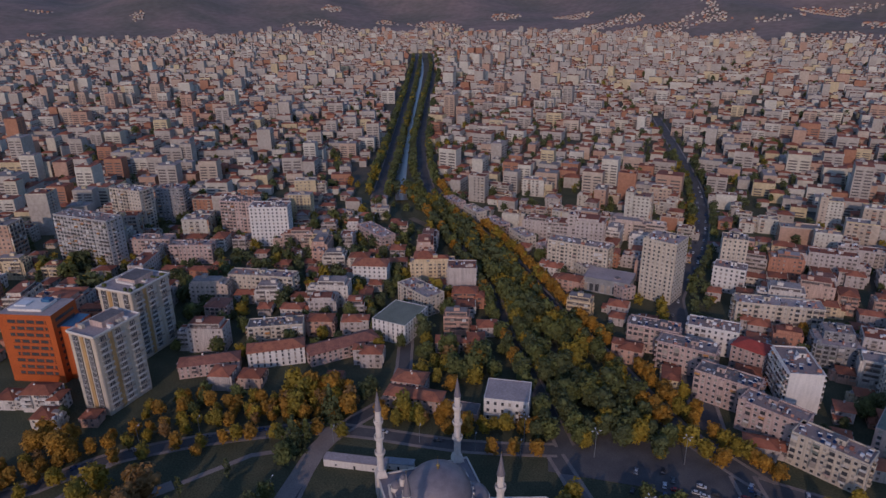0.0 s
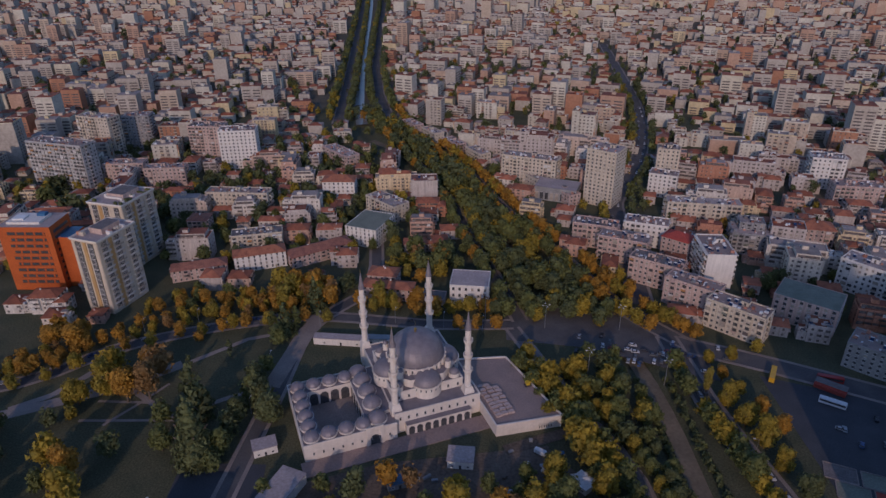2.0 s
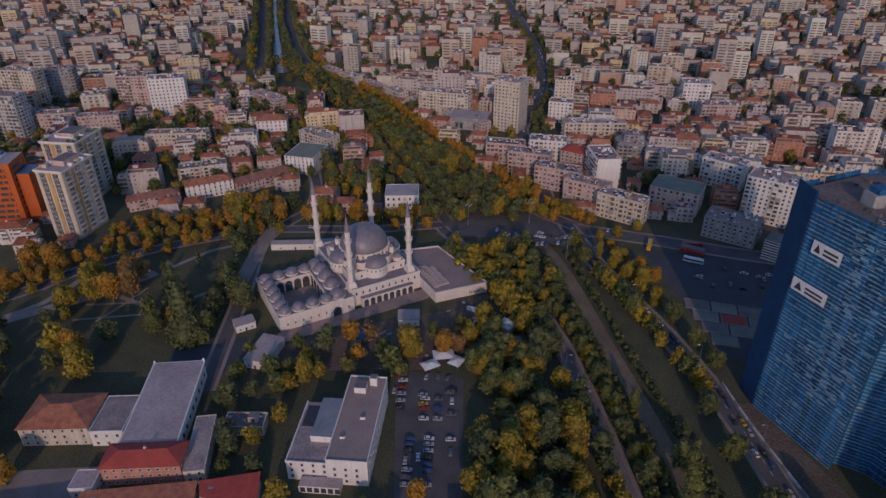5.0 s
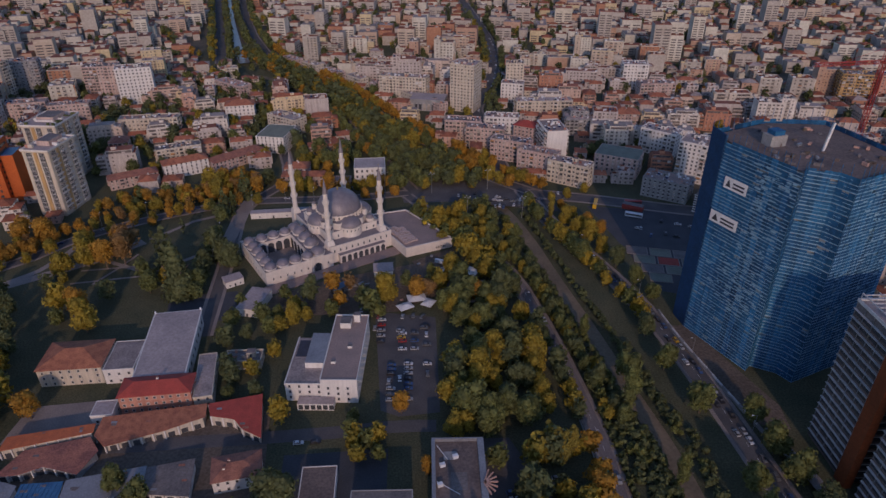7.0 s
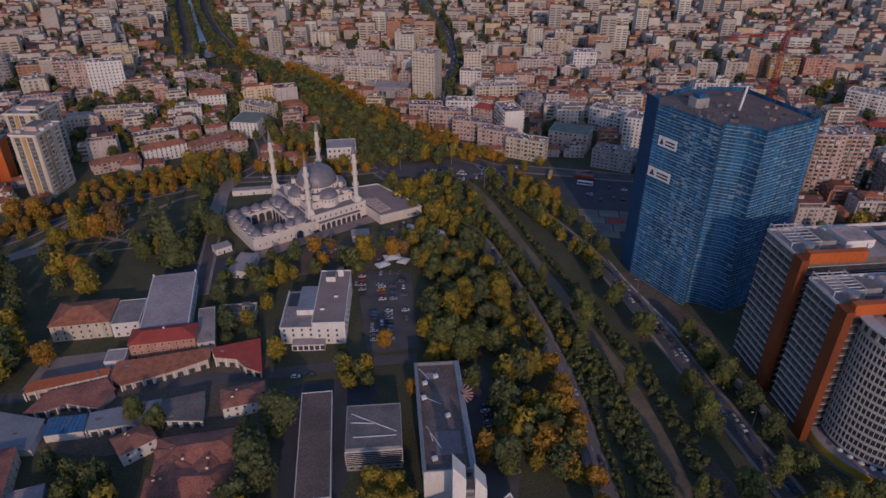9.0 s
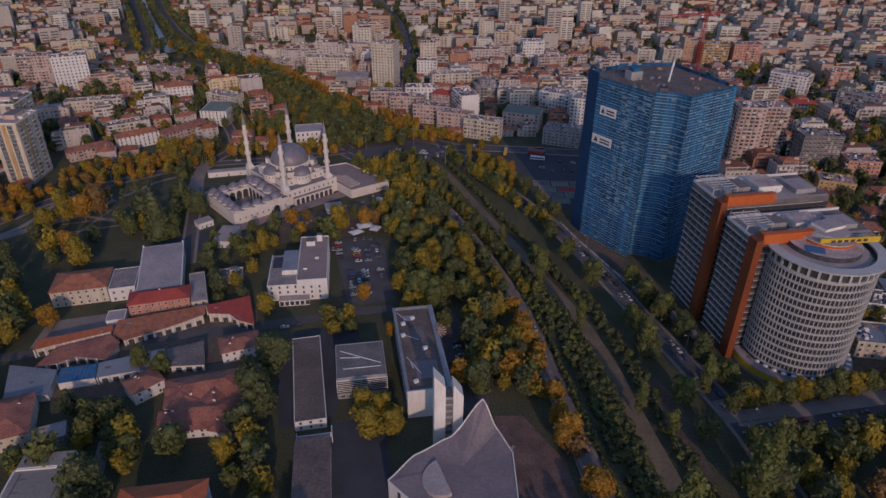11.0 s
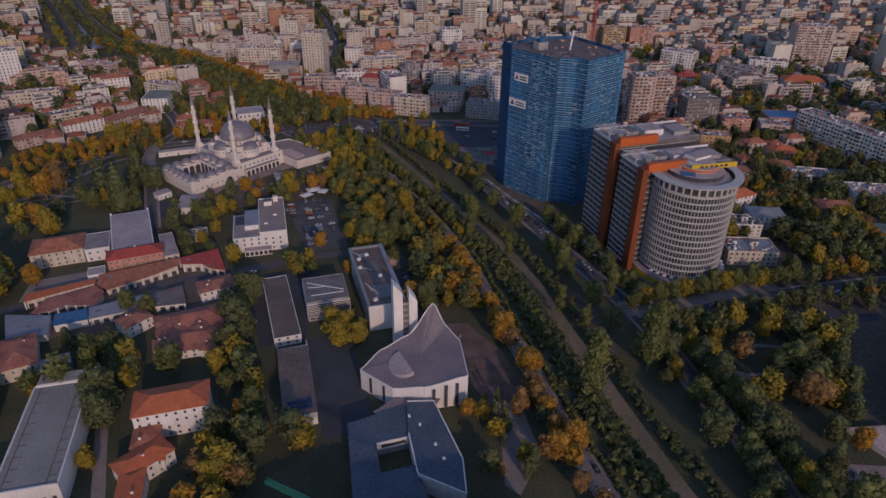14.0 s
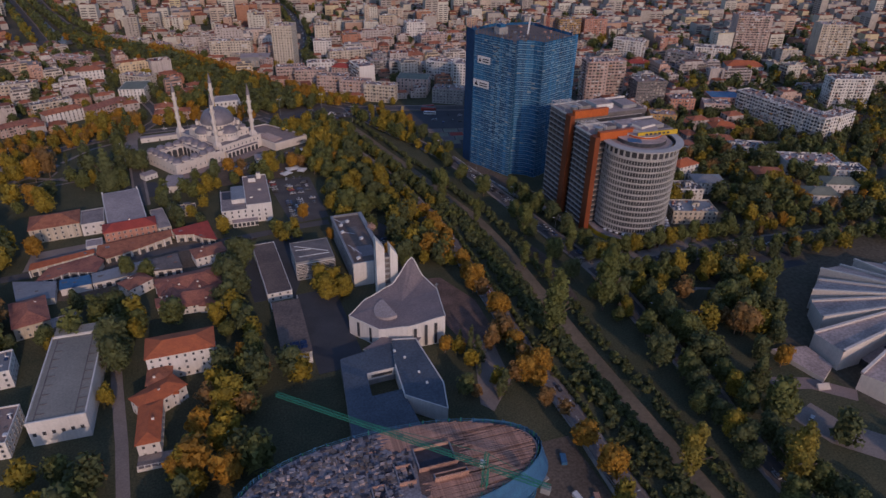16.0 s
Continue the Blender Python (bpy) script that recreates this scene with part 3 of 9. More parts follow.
def block(name, x, y, w, d, rot, h, wall="white", roof="flat", label="", floors=None, near=False, balc=0.35, pitch=3.2, tanks=3, roofmat=None, win=(1.3, 1.5), category="building", group="", faces=(0, 1, 2, 3), base=0.0, setback=0.0):
    """A house or block of flats: walls, roof, windows floor by floor, balconies, roof gear."""
    r = random.Random(int(abs(x * 31 + y * 17 + h)))
    floors = floors or max(1, round((h - base) / 3.1))
    th = thing(name, x, y, 0, rot, label, category, group)
    take(x, y, math.hypot(w, d) / 2, w / 2, d / 2, rot)
    k = Kit()
    k.box(-w / 2, w / 2, -d / 2, d / 2, -0.3, h, wall, bottom=False)
    fh = (h - base) / floors
    part("wall", k, th)
    if near and floors < 9:
        for f in range(1, floors):
            part("floor_band", Kit().box(-w / 2 - 0.09, w / 2 + 0.09, -d / 2 - 0.09, d / 2 + 0.09, base + f * fh - 0.14, base + f * fh, wall), th)
    k = Kit()
    if roof == "hip":
        k.hip(-w / 2, w / 2, -d / 2, d / 2, h + 0.2, min(w, d) * 0.24, roofmat or "tile")
        part("roof", k, th, "clay tile hipped roof")
        for _ in range(r.randint(1, 2)):
            k = Kit().box(-0.45, 0.45, -0.35, 0.35, 0, 2.0, "white").box(-0.55, 0.55, -0.45, 0.45, 2.0, 2.15, "tile_old")
            part("chimney", k, th, at=pose(r.uniform(-w * 0.2, w * 0.2), r.uniform(-d * 0.15, d * 0.15), h + min(w, d) * 0.15))
    elif roof == "gable":
        m = roofmat or "tile"
        e, z = 0.5, h + 0.1
        k.face([(-w / 2 - e, -d / 2 - e, z), (w / 2 + e, -d / 2 - e, z), (w / 2 + e, 0, z + d * 0.22), (-w / 2 - e, 0, z + d * 0.22)], m)
        k.face([(w / 2 + e, d / 2 + e, z), (-w / 2 - e, d / 2 + e, z), (-w / 2 - e, 0, z + d * 0.22), (w / 2 + e, 0, z + d * 0.22)], m)
        for s in (-1, 1):
            k.face([(s * w / 2, -d / 2, z), (s * w / 2, d / 2, z), (s * w / 2, 0, z + d * 0.21)], wall)
        part("roof", k, th)
    else:
        p = 0.8 if tanks else 0.3
        k.box(-w / 2 + 0.25, w / 2 - 0.25, -d / 2 + 0.25, d / 2 - 0.25, h - 0.1, h + 0.06, roofmat or r.choice(("membrane", "membrane", "felt_light", "felt", "paving_pink")), bottom=False)
        part("roof", k, th)
        k = Kit()
        for x0, x1, y0, y1 in ((-w / 2 - .1, w / 2 + .1, -d / 2 - .1, -d / 2 + .25), (-w / 2 - .1, w / 2 + .1, d / 2 - .25, d / 2 + .1), (-w / 2 - .1, -w / 2 + .25, -d / 2 + .25, d / 2 - .25), (w / 2 - .25, w / 2 + .1, -d / 2 + .25, d / 2 - .25)):
            k.box(x0, x1, y0, y1, h - 0.05, h + p, wall)
        part("parapet", k, th)
        if tanks and w > 9 and d > 8:
            k = Kit().box(-2, 2, -1.8, 1.8, 0, 2.6, wall, "felt").box(-0.5, 0.5, -1.86, -1.8, 0, 2.0, "glass")
            part("stair_head", k, th, at=pose(r.uniform(-w / 4, w / 4), r.uniform(0, d / 5), h + 0.06))
            kc = Kit()
            for _ in range(int(w * d / 14)):
                px, py, e, g = r.uniform(-w / 2 + 1, w / 2 - 1), r.uniform(-d / 2 + 1, d / 2 - 1), r.uniform(.25, 1.1), r.uniform(.25, .9)
                kc.box(px - e, px + e, py - g, py + g, h, h + r.choice((.15, .3, .7, 1.2, 1.7)), r.choice(("sign", "sign", "steel", wall, "felt", "tile_old", "membrane", "brick")), bottom=False)
            part("roof_clutter", kc, th, "tanks, dishes and boxes on the roof", kind="stuff")
            for _ in range(tanks):
                part("water_heater", None, th, "white solar water heater", at=pose(r.uniform(-w / 2 + 1.6, w / 2 - 1.6), r.uniform(-d / 2 + 1.8, d / 2 - 1.8), h + 0.06, 0, 0, r.choice((0, 0, 15, -20))), mesh=TANK)
    joined = Kit()
    jb = Kit()
    wk = {}
    for s in (False, True):
        kk = Kit().face([(-win[0] / 2, -.03, 0), (win[0] / 2, -.03, 0), (win[0] / 2, -.03, win[1]), (-win[0] / 2, -.03, win[1])], "shade" if s else "glass")
        kk.box(-win[0] / 2 - .12, win[0] / 2 + .12, -.2, 0, -.14, 0, "frame").box(-win[0] / 2 - .12, win[0] / 2 + .12, -.16, 0, win[1], win[1] + .14, "frame")
        wk[s] = kk
    for si in faces:
        c, run, a = sides(w, d)[si]
        if math.cos(radians(rot + a)) < -.35:
            continue
        n = max(1, int((run - 1.2) / pitch))
        cols = [(i - (n - 1) / 2) * run / (n + 0.15) for i in range(n)]
        bal = [r.random() < balc for _ in cols]
        for f in range(floors):
            z = base + f * fh + 0.95
            for s, b in zip(cols, bal):
                if b and f:
                    at = on_side(c, a, s, base + f * fh)
                    rail = wall if r.random() < 0.75 else r.choice(("shade", "frame", "pink"))
                    bw = min(3.0, pitch * 0.92)
                    put(jb, balcony_kit(bw, rail), at)
                    q = r.random()
                    if q < .28:
                        # glazed in by its owner
                        put(jb, Kit().box(-bw / 2, bw / 2, -1.2, -1.12, .95, fh - .35, r.choice(("glass_city", "frame", "shade", wall))), at)
                    elif q < .42:
                        put(jb, Kit().face([(-bw / 2, -1.9, fh - 1.15), (bw / 2, -1.9, fh - 1.15), (bw / 2, -.02, fh - .3), (-bw / 2, -.02, fh - .3)], r.choice(("felt_green", "orange_pale", "sign", "shade", wall))), at)
                    if f == floors - 1:
                        put(jb, Kit().box(-bw / 2, bw / 2, -1.25, 0, fh - .2, fh - .05, wall), at)
                    continue
                sh = r.random() < 0.25
                if near:
                    part("window", None, th, at=on_side(c, a, s, z), mesh=win_mesh(*win, sh))
                else:
                    put(joined, wk[sh], on_side(c, a, s, z))
    if joined.f:
        part("glazing", joined, th, kind="stuff")
    if jb.f:
        part("loggia_front", jb, th, kind="stuff")
    return th


# ------------------------------------------------ shared kinds of the wider city
def facade(k, c, run, a, h, r, wall, light, style):
    """Windows, single balconies or long banded loggias on one face."""
    fl = max(1, round(h / 3.1))
    fh = h / fl
    ca, sa = math.cos(radians(a)), math.sin(radians(a))

    def q(u, o, zz):
        return (c[0] + ca * u + sa * o, c[1] + sa * u - ca * o, zz)

    if style < .36 and run > 8:
        spans = [(-run * .46, run * .46)] if style < .14 else [(-run * .46, -run * .12), (run * .1, run * .46)]
        for f in range(1, fl):
            zb = f * fh
            for b0, b1 in spans:
                rail = wall if r.random() < .7 else "shade"
                k.face([q(b0, 1.2, zb - .12), q(b1, 1.2, zb - .12), q(b1, 1.2, zb + .9), q(b0, 1.2, zb + .9)], rail)
                k.face([q(b0, 0, zb), q(b0, 1.2, zb), q(b1, 1.2, zb), q(b1, 0, zb)], wall)
                k.face([q(b0, .04, zb + .9), q(b1, .04, zb + .9), q(b1, .04, zb + fh - .5), q(b0, .04, zb + fh - .5)], "glass_city")
                n = max(1, int((b1 - b0) / 3.2))
                for i in range(n + 1):
                    u = b0 + (b1 - b0) * i / n
                    if r.random() < .3 and i < n:
                        k.face([q(u, 1.22, zb + .9), q(u + 2.4, 1.22, zb + .9), q(u + 2.4, 1.22, zb + fh - .3), q(u, 1.22, zb + fh - .3)], r.choice((wall, "shade", "frame", "glass_city")))
                    k.face([q(u, 0, zb), q(u, 1.2, zb), q(u, 1.2, zb + fh), q(u, 0, zb + fh)], wall)
            if len(spans) > 1:
                k.face([q(-.6, .05, zb + .9), q(.6, .05, zb + .9), q(.6, .05, zb + 2.3), q(-.6, .05, zb + 2.3)], "glass_city")
        return
    if style > .93:
        return
    n = max(1, int(run / (3.9 if light else 3.4)))
    mode = [r.random() for _ in range(n)]
    ww = r.choice((.55, .65, .85))
    for f in range(fl):
        for i in range(n):
            s, z = (i - (n - 1) / 2) * run / (n + 0.2), f * fh + 0.9
            if mode[i] < 0.3 and f:
                b0, b1, zb = s - 1.55, s + 1.55, f * fh
                k.face([q(b0, 1.2, zb - .1), q(b1, 1.2, zb - .1), q(b1, 1.2, zb + .95), q(b0, 1.2, zb + .95)], wall if mode[i] < 0.2 else "shade")
                if not light:
                    k.face([q(b0, 0, zb - .1), q(b0, 1.2, zb - .1), q(b0, 1.2, zb + .95), q(b0, 0, zb + .95)], wall)
                    k.face([q(b1, 1.2, zb - .1), q(b1, 0, zb - .1), q(b1, 0, zb + .95), q(b1, 1.2, zb + .95)], wall)
                k.face([q(b0, 0, zb), q(b0, 1.2, zb), q(b1, 1.2, zb), q(b1, 0, zb)], wall)
                k.face([q(s - 1.2, .04, zb + .9), q(s + 1.2, .04, zb + .9), q(s + 1.2, .04, zb + 2.3), q(s - 1.2, .04, zb + 2.3)], "glass_city")
            elif mode[i] < .93:
                k.face([q(s - ww, .05, z), q(s + ww, .05, z), q(s + ww, .05, z + 1.45), q(s - ww, .05, z + 1.45)], "glass_city" if r.random() < .75 else "shade")


def mass(k, cx, cy, w, d, h, roof, r, wall, top, tile, panes, light, loft):
    """One body of a house, with its roof and roof clutter."""
    k.box(cx - w / 2, cx + w / 2, cy - d / 2, cy + d / 2, -0.5, h, wall, top, bottom=False)
    if roof == "hip":
        k.hip(cx - w / 2, cx + w / 2, cy - d / 2, cy + d / 2, h + 0.15, min(w, d) * r.uniform(.17, .24), tile, 0.5)
        if not light:
            k.box(cx + w * .15, cx + w * .15 + .8, cy - .4, cy + .4, h, h + min(w, d) * .22 + .6, wall, bottom=False)
    else:
        for x0, x1, y0, y1 in ((-w / 2, w / 2, -d / 2, -d / 2 + 0.3), (-w / 2, w / 2, d / 2 - 0.3, d / 2), (-w / 2, -w / 2 + 0.3, -d / 2 + 0.3, d / 2 - 0.3), (w / 2 - 0.3, w / 2, -d / 2 + 0.3, d / 2 - 0.3)):
            k.box(cx + x0, cx + x1, cy + y0, cy + y1, h, h + 0.9, wall, bottom=False)
        if loft:
            u0, u1, v1 = -w / 2 + r.uniform(1, w * .25), w / 2 - r.uniform(1, w * .25), d / 2 - r.uniform(.5, 2)
            if r.random() < .35:
                k.box(cx + u0, cx + u1, cy - d / 2 + 2.5, cy + v1, h, h + 2.7, wall, top, bottom=False)
                k.hip(cx + u0, cx + u1, cy - d / 2 + 2.5, cy + v1, h + 2.8, min(w, d) * .14, tile, .4)
            else:
                k.box(cx + u0, cx + u1, cy - d / 2 + 2.5, cy + v1, h, h + 2.9, wall, top, bottom=False)
            k.face([(cx + u0 + .6, cy - d / 2 + 2.44, h + .4), (cx + u1 - .6, cy - d / 2 + 2.44, h + .4), (cx + u1 - .6, cy - d / 2 + 2.44, h + 2.2), (cx + u0 + .6, cy - d / 2 + 2.44, h + 2.2)], "glass_city")
        sx, sy = r.uniform(-w * .3, w * .3), r.uniform(-d * .15, d * .25)
        k.box(cx + sx - 1.8, cx + sx + 1.8, cy + sy - 1.6, cy + sy + 1.6, h, h + (5.2 if loft else 2.6), wall, top, bottom=False)
        for _ in range(4 if light else 10):
            px, py = cx + r.uniform(-w / 2 + 1, w / 2 - 1), cy + r.uniform(-d / 2 + 1, d / 2 - 1)
            e, g = r.uniform(.4, 1.3), r.uniform(.3, .8)
            k.box(px - e, px + e, py - g, py + g, h, h + r.uniform(.6, 1.9), r.choice(("sign", "steel", "solar", "sign", wall, tile)), bottom=False)
    if panes:
        for c, run, a in sides(w, d) if not light else [sides(w, d)[i] for i in (0, 1, 3)]:
            facade(k, (cx + c[0], cy + c[1]), run, a, h, r, wall, light, r.random())


def city_kit(w, d, h, roof, r, wall="wall_city", top="roof_city", tile="tile_city", panes=True, loft=False, light=False):
    """A house of one or two bodies of unlike height."""
    k = Kit()
    mass(k, 0, 0, w, d, h, roof, r, wall, top, tile, panes, light, loft)
    if r.random() < .6 and h > 5:
        h2 = max(3.2, h * r.choice((.45, .6, .75, .8, 1.12)))
        w2, d2 = w * r.uniform(.35, .55), d * r.uniform(.6, .95)
        sx = r.choice((-1, 1))
        mass(k, sx * (w / 2 + w2 * .28), r.uniform(-.25, .25) * d, w2, d2, h2, "hip" if r.random() < (.7 if roof == "hip" else .2) else "flat", r, wall, top, tile, panes, light, False)
    return k


KINDS = []                                   # name, width, depth, height, mesh, kit
_r = random.Random(3)
for _w, _d, _h, _roof, _n in [(11, 10, 6.5, "hip", 4), (14, 10, 7, "hip", 3), (9, 9, 5.5, "hip", 2), (13, 11, 9.5, "flat", 2), (13, 11, 9, "hip", 3), (17, 12, 12.5, "flat", 3), (16, 12, 11.5, "hip", 2), (24, 12, 15.5, "flat", 5), (32, 12, 16, "flat", 4), (20, 16, 21.5, "flat", 4), (22, 16, 28, "flat", 3), (18, 18, 34, "flat", 2), (20, 18, 40, "flat", 2)]:
    for _i in range(_n):
        w2, d2, h2 = _w * _r.uniform(.9, 1.1), _d * _r.uniform(.9, 1.1), _h * _r.uniform(.93, 1.07)
        kk = city_kit(w2, d2, h2, _roof, _r, loft=h2 > 9 and _r.random() < .6)
        KINDS.append(("low" if _h < 8 else "mid" if _h < 13 else "block" if _h < 18 else "tall" if _h < 30 else "tower", w2, d2, h2, kk.mesh("apartment_block" if _h > 8 else "house"), kk))
BYKIND = {}
for q in KINDS:
    BYKIND.setdefault(q[0], []).append(q)


def free(x, y, r, margin=3.0):
    for pts, w, _ in ROADS.values():
        if near_line(x, y, pts) < w / 2 + margin + r * 0.8:
            return False
    if near_line(x, y, RIVER) < 16 + r:
        return False
    return not hits(x, y, r * .95)


def inside(x, y, poly):
    c = False
    for (ax, ay), (bx, by) in zip(poly, poly[1:] + poly[:1]):
        if (ay > y) != (by > y) and x < (bx - ax) * (y - ay) / (by - ay) + ax:
            c = not c
    return c

# ---------------------------------------------------------------- the mosque
def arch_face(k, w, h, m, n=8):
    """A dark round-headed opening facing -y."""
    pts = [(-w / 2, -0.05, 0), (w / 2, -0.05, 0)]
    for i in range(n + 1):
        a = math.pi * i / n
        pts.append((w / 2 * math.cos(a), -0.05, h - w / 2 + w / 2 * math.sin(a)))
    return k.face(pts, m)


def minaret(root, u, v):
    mi = thing("minaret", 0, 0, label="slender white stone minaret with three ringed balconies", category="minaret", group="minarets of the mosque")
    mi.matrix_basis = root @ pose(u, v, 0)
    k = Kit().box(-2.4, 2.4, -2.4, 2.4, -0.3, 11.5, "stone")
    k.prism([(-2.4, -2.4), (2.4, -2.4), (2.4, 2.4), (-2.4, 2.4)], 11.5, 14.0, "stone", shrink=0.72)
    part("base", k, mi)
    part("shaft", Kit().ring(0, 0, 1.55, 13.8, 44.5, "stone", 1.3, 20), mi)
    for z, r in ((22.5, 2.3), (30.5, 2.2), (38.5, 2.1)):
        k = Kit().ring(0, 0, 1.5, z - 1.6, z, "stone", r, 20).ring(0, 0, r, z, z + 0.25, "stone", n=20, bottom=True)
        part("balcony", k, mi)
        k = Kit()
        for i in range(20):
            q = [(q_ * math.cos(math.tau * j / 20), q_ * math.sin(math.tau * j / 20)) for j in (i, i + 1) for q_ in (r, r - .15)]
            (a, b, c, d) = q
            k.face([(*a, z + .25), (*c, z + .25), (*c, z + 1.2), (*a, z + 1.2)], "stone")
            k.face([(*d, z + .25), (*b, z + .25), (*b, z + 1.2), (*d, z + 1.2)], "stone")
            k.face([(*a, z + 1.2), (*c, z + 1.2), (*d, z + 1.2), (*b, z + 1.2)], "stone")
        part("parapet", k, mi)
    part("spire", Kit().ring(0, 0, 1.55, 44.5, 45.0, "lead", 1.6, 20, bottom=True).ring(0, 0, 1.5, 45.0, 53.5, "lead", 0.12, 20), mi, "grey lead cone")
    part("finial", Kit().ring(0, 0, 0.1, 53.4, 55.6, "gold", 0.03, 8).dome(0, 0, 54.2, 0.28, "gold", n=8, k=3), mi, "gilt finial")


MQ = pose(-57.5, 204, 0, 0, 0, 31)
mosque = thing("mosque", 0, 0, label="white stone mosque with a large grey lead dome and half domes", category="mosque")
mosque.matrix_basis = MQ
take(-62, 200, 62)
k = Kit()
k.box(-19, 22, -30, 26, -0.3, 10.5, "stone", "lead")
k.box(-16.8, 16.8, -21.5, 13.5, 10.5, 15, "stone", "lead")
k.prism([(-15.8, -12), (-8, -19.8), (8, -19.8), (15.8, -12), (15.8, 4), (8, 11.8), (-8, 11.8), (-15.8, 4)], 15, 19.2, "stone", "lead")
part("wall", k, mosque)
for x0, x1, y0, y1, z in ((-19.2, 22.2, -30.2, -29.6, 10.5), (-19.2, -18.6, -29.6, 25.6, 10.5), (21.6, 22.2, -29.6, 25.6, 10.5), (-17, 17, -21.7, -21.2, 15), (16.5, 17, -21.2, 13.2, 15), (-17, -16.5, -21.2, 13.2, 15), (-19.2, 22.2, 25.6, 26.2, 10.5), (-17, 17, 13.2, 13.7, 15)):
    part("cornice", Kit().box(x0, x1, y0, y1, z - 0.3, z + 0.6, "stone"), mosque)
part("drum", Kit().ring(0, -4, 13.5, 19.2, 22.0, "stone", n=56).ring(0, -4, 13.9, 21.7, 22.2, "stone", n=56, bottom=True), mosque)
for i in range(28):
    a = math.tau * i / 28
    part("drum_window", None, mosque, at=pose(13.5 * math.sin(a), -4 - 13.5 * math.cos(a), 19.5, 0, 0, math.degrees(a)), mesh=win_mesh(1.1, 1.8))
    part("drum_pier", Kit().box(-.4, .4, -.9, .1, 19.2, 22.5, "stone"), mosque, at=pose(13.5 * math.sin(a + .112), -4 - 13.5 * math.cos(a + .112), 0, 0, 0, math.degrees(a + .112)))
part("dome", Kit().ring(0, -4, 13.6, 22.1, 22.6, "lead", n=56, bottom=True).dome(0, -4, 22.6, 13.3, "lead", 0.86, 56, 14, 0.004), mosque, "large grey lead dome")
part("finial", Kit().ring(0, -4, 0.5, 34.1, 36, "gold", .2, 10).dome(0, -4, 35.3, 0.8, "gold", n=10, k=4).ring(0, -4, .12, 36, 40.5, "gold", .03, 8), mosque, "gilt finial")
for dx, dy in ((0, -14.2), (0, 14.2), (-14.2, 0), (14.2, 0)):
    r = 6.9
    k = Kit().ring(dx, dy - 4, r + .1, 10.4, 16.4, "stone", n=32).ring(dx, dy - 4, r + .45, 15.9, 16.5, "stone", n=32, bottom=True).dome(dx, dy - 4, 16.5, r, "lead", .74, 32, 8)
    part("half_dome", k, mosque, "grey lead half dome on a white drum")
    for i in range(7):
        a = math.atan2(dx, -dy) + (i - 3) * .34
        part("drum_window", None, mosque, at=pose(dx + (r + .1) * math.sin(a), dy - 4 - (r + .1) * math.cos(a), 14.3, 0, 0, math.degrees(a)), mesh=win_mesh(0.8, 1.3))
for sx in (-1, 1):
    for sy in (-1, 1):
        dx, dy = sx * 13.8, sy * 14.4 - 4
        part("turret", Kit().ring(dx, dy, 2.6, 15, 17.2, "stone", n=16).dome(dx, dy, 17.2, 2.5, "lead", .85, 16, 5).ring(dx, dy, .12, 19.2, 20.6, "gold", .03, 6), mosque, "small domed corner turret")
        dx, dy = sx * 11.6, sy * 11.8 - 4
        part("turret", Kit().ring(dx, dy, 1.5, 19, 22.6, "stone", n=10).dome(dx, dy, 22.6, 1.4, "lead", 1.1, 10, 4).ring(dx, dy, .1, 24.0, 25.3, "gold", .03, 6), mosque, "small domed corner turret")
part("porch", Kit().box(-14.5, 16.5, -33, -30, -.2, 5.6, "stone", "lead"), mosque)
for i in range(8):
    part("arch", arch_face(Kit(), 2.7, 4.6, "glass"), mosque, at=pose(-12.2 + i * 3.8, -33.03, 0.2))
for i in range(10):
    part("window", None, mosque, at=pose(-16.5 + i * 3.9, -30.02, 6.9), mesh=win_mesh(1.1, 1.9))
for i in range(12):
    part("window", None, mosque, at=pose(22.02, -27 + i * 4.4, 5.5, 0, 0, 90), mesh=win_mesh(1.1, 1.9))
for i in range(7):
    part("window", None, mosque, at=pose(-14.4 + i * 4.8, -21.52, 11.6, 0, 0, 0), mesh=win_mesh(1.1, 1.7))
    part("window", None, mosque, at=pose(16.82, -18.4 + i * 4.8, 11.6, 0, 0, 90), mesh=win_mesh(1.1, 1.7))
# the courtyard with its arcade
k = Kit()
u0, u1, v0, v1, ht, dp = -60, -19, -33, 10.5, 8.5, 8.2
k.box(u0, u1, v0, v0 + dp, -.3, ht, "stone", "lead")
k.box(u0, u1, v1 - dp, v1, -.3, ht, "stone", "lead")
k.box(u0, u0 + dp, v0 + dp, v1 - dp, -.3, ht, "stone", "lead")
k.box(u1 - 12.5, u1, v0 + dp, v1 - dp, -.3, ht + 1.6, "stone", "lead")
part("arcade", k, mosque, "white arcade round the courtyard")
part("courtyard", Kit().box(u0 + dp, u1 - 12.5, v0 + dp, v1 - dp, 0, 0.25, "paving"), mosque)
for x0, x1, y0, y1 in ((u0 - .2, u1, v0 - .2, v0 + .3), (u0 - .2, u1, v1 - .3, v1 + .2), (u0 - .2, u0 + .3, v0 + .3, v1 - .3)):
    part("cornice", Kit().box(x0, x1, y0, y1, ht - .2, ht + .6, "stone"), mosque)
for i in range(4):
    part("arch", arch_face(Kit(), 4.0, 6.6, "glass"), mosque, at=pose(u0 + dp + 2.6 + i * 5.0, v1 - dp - .04, .3))
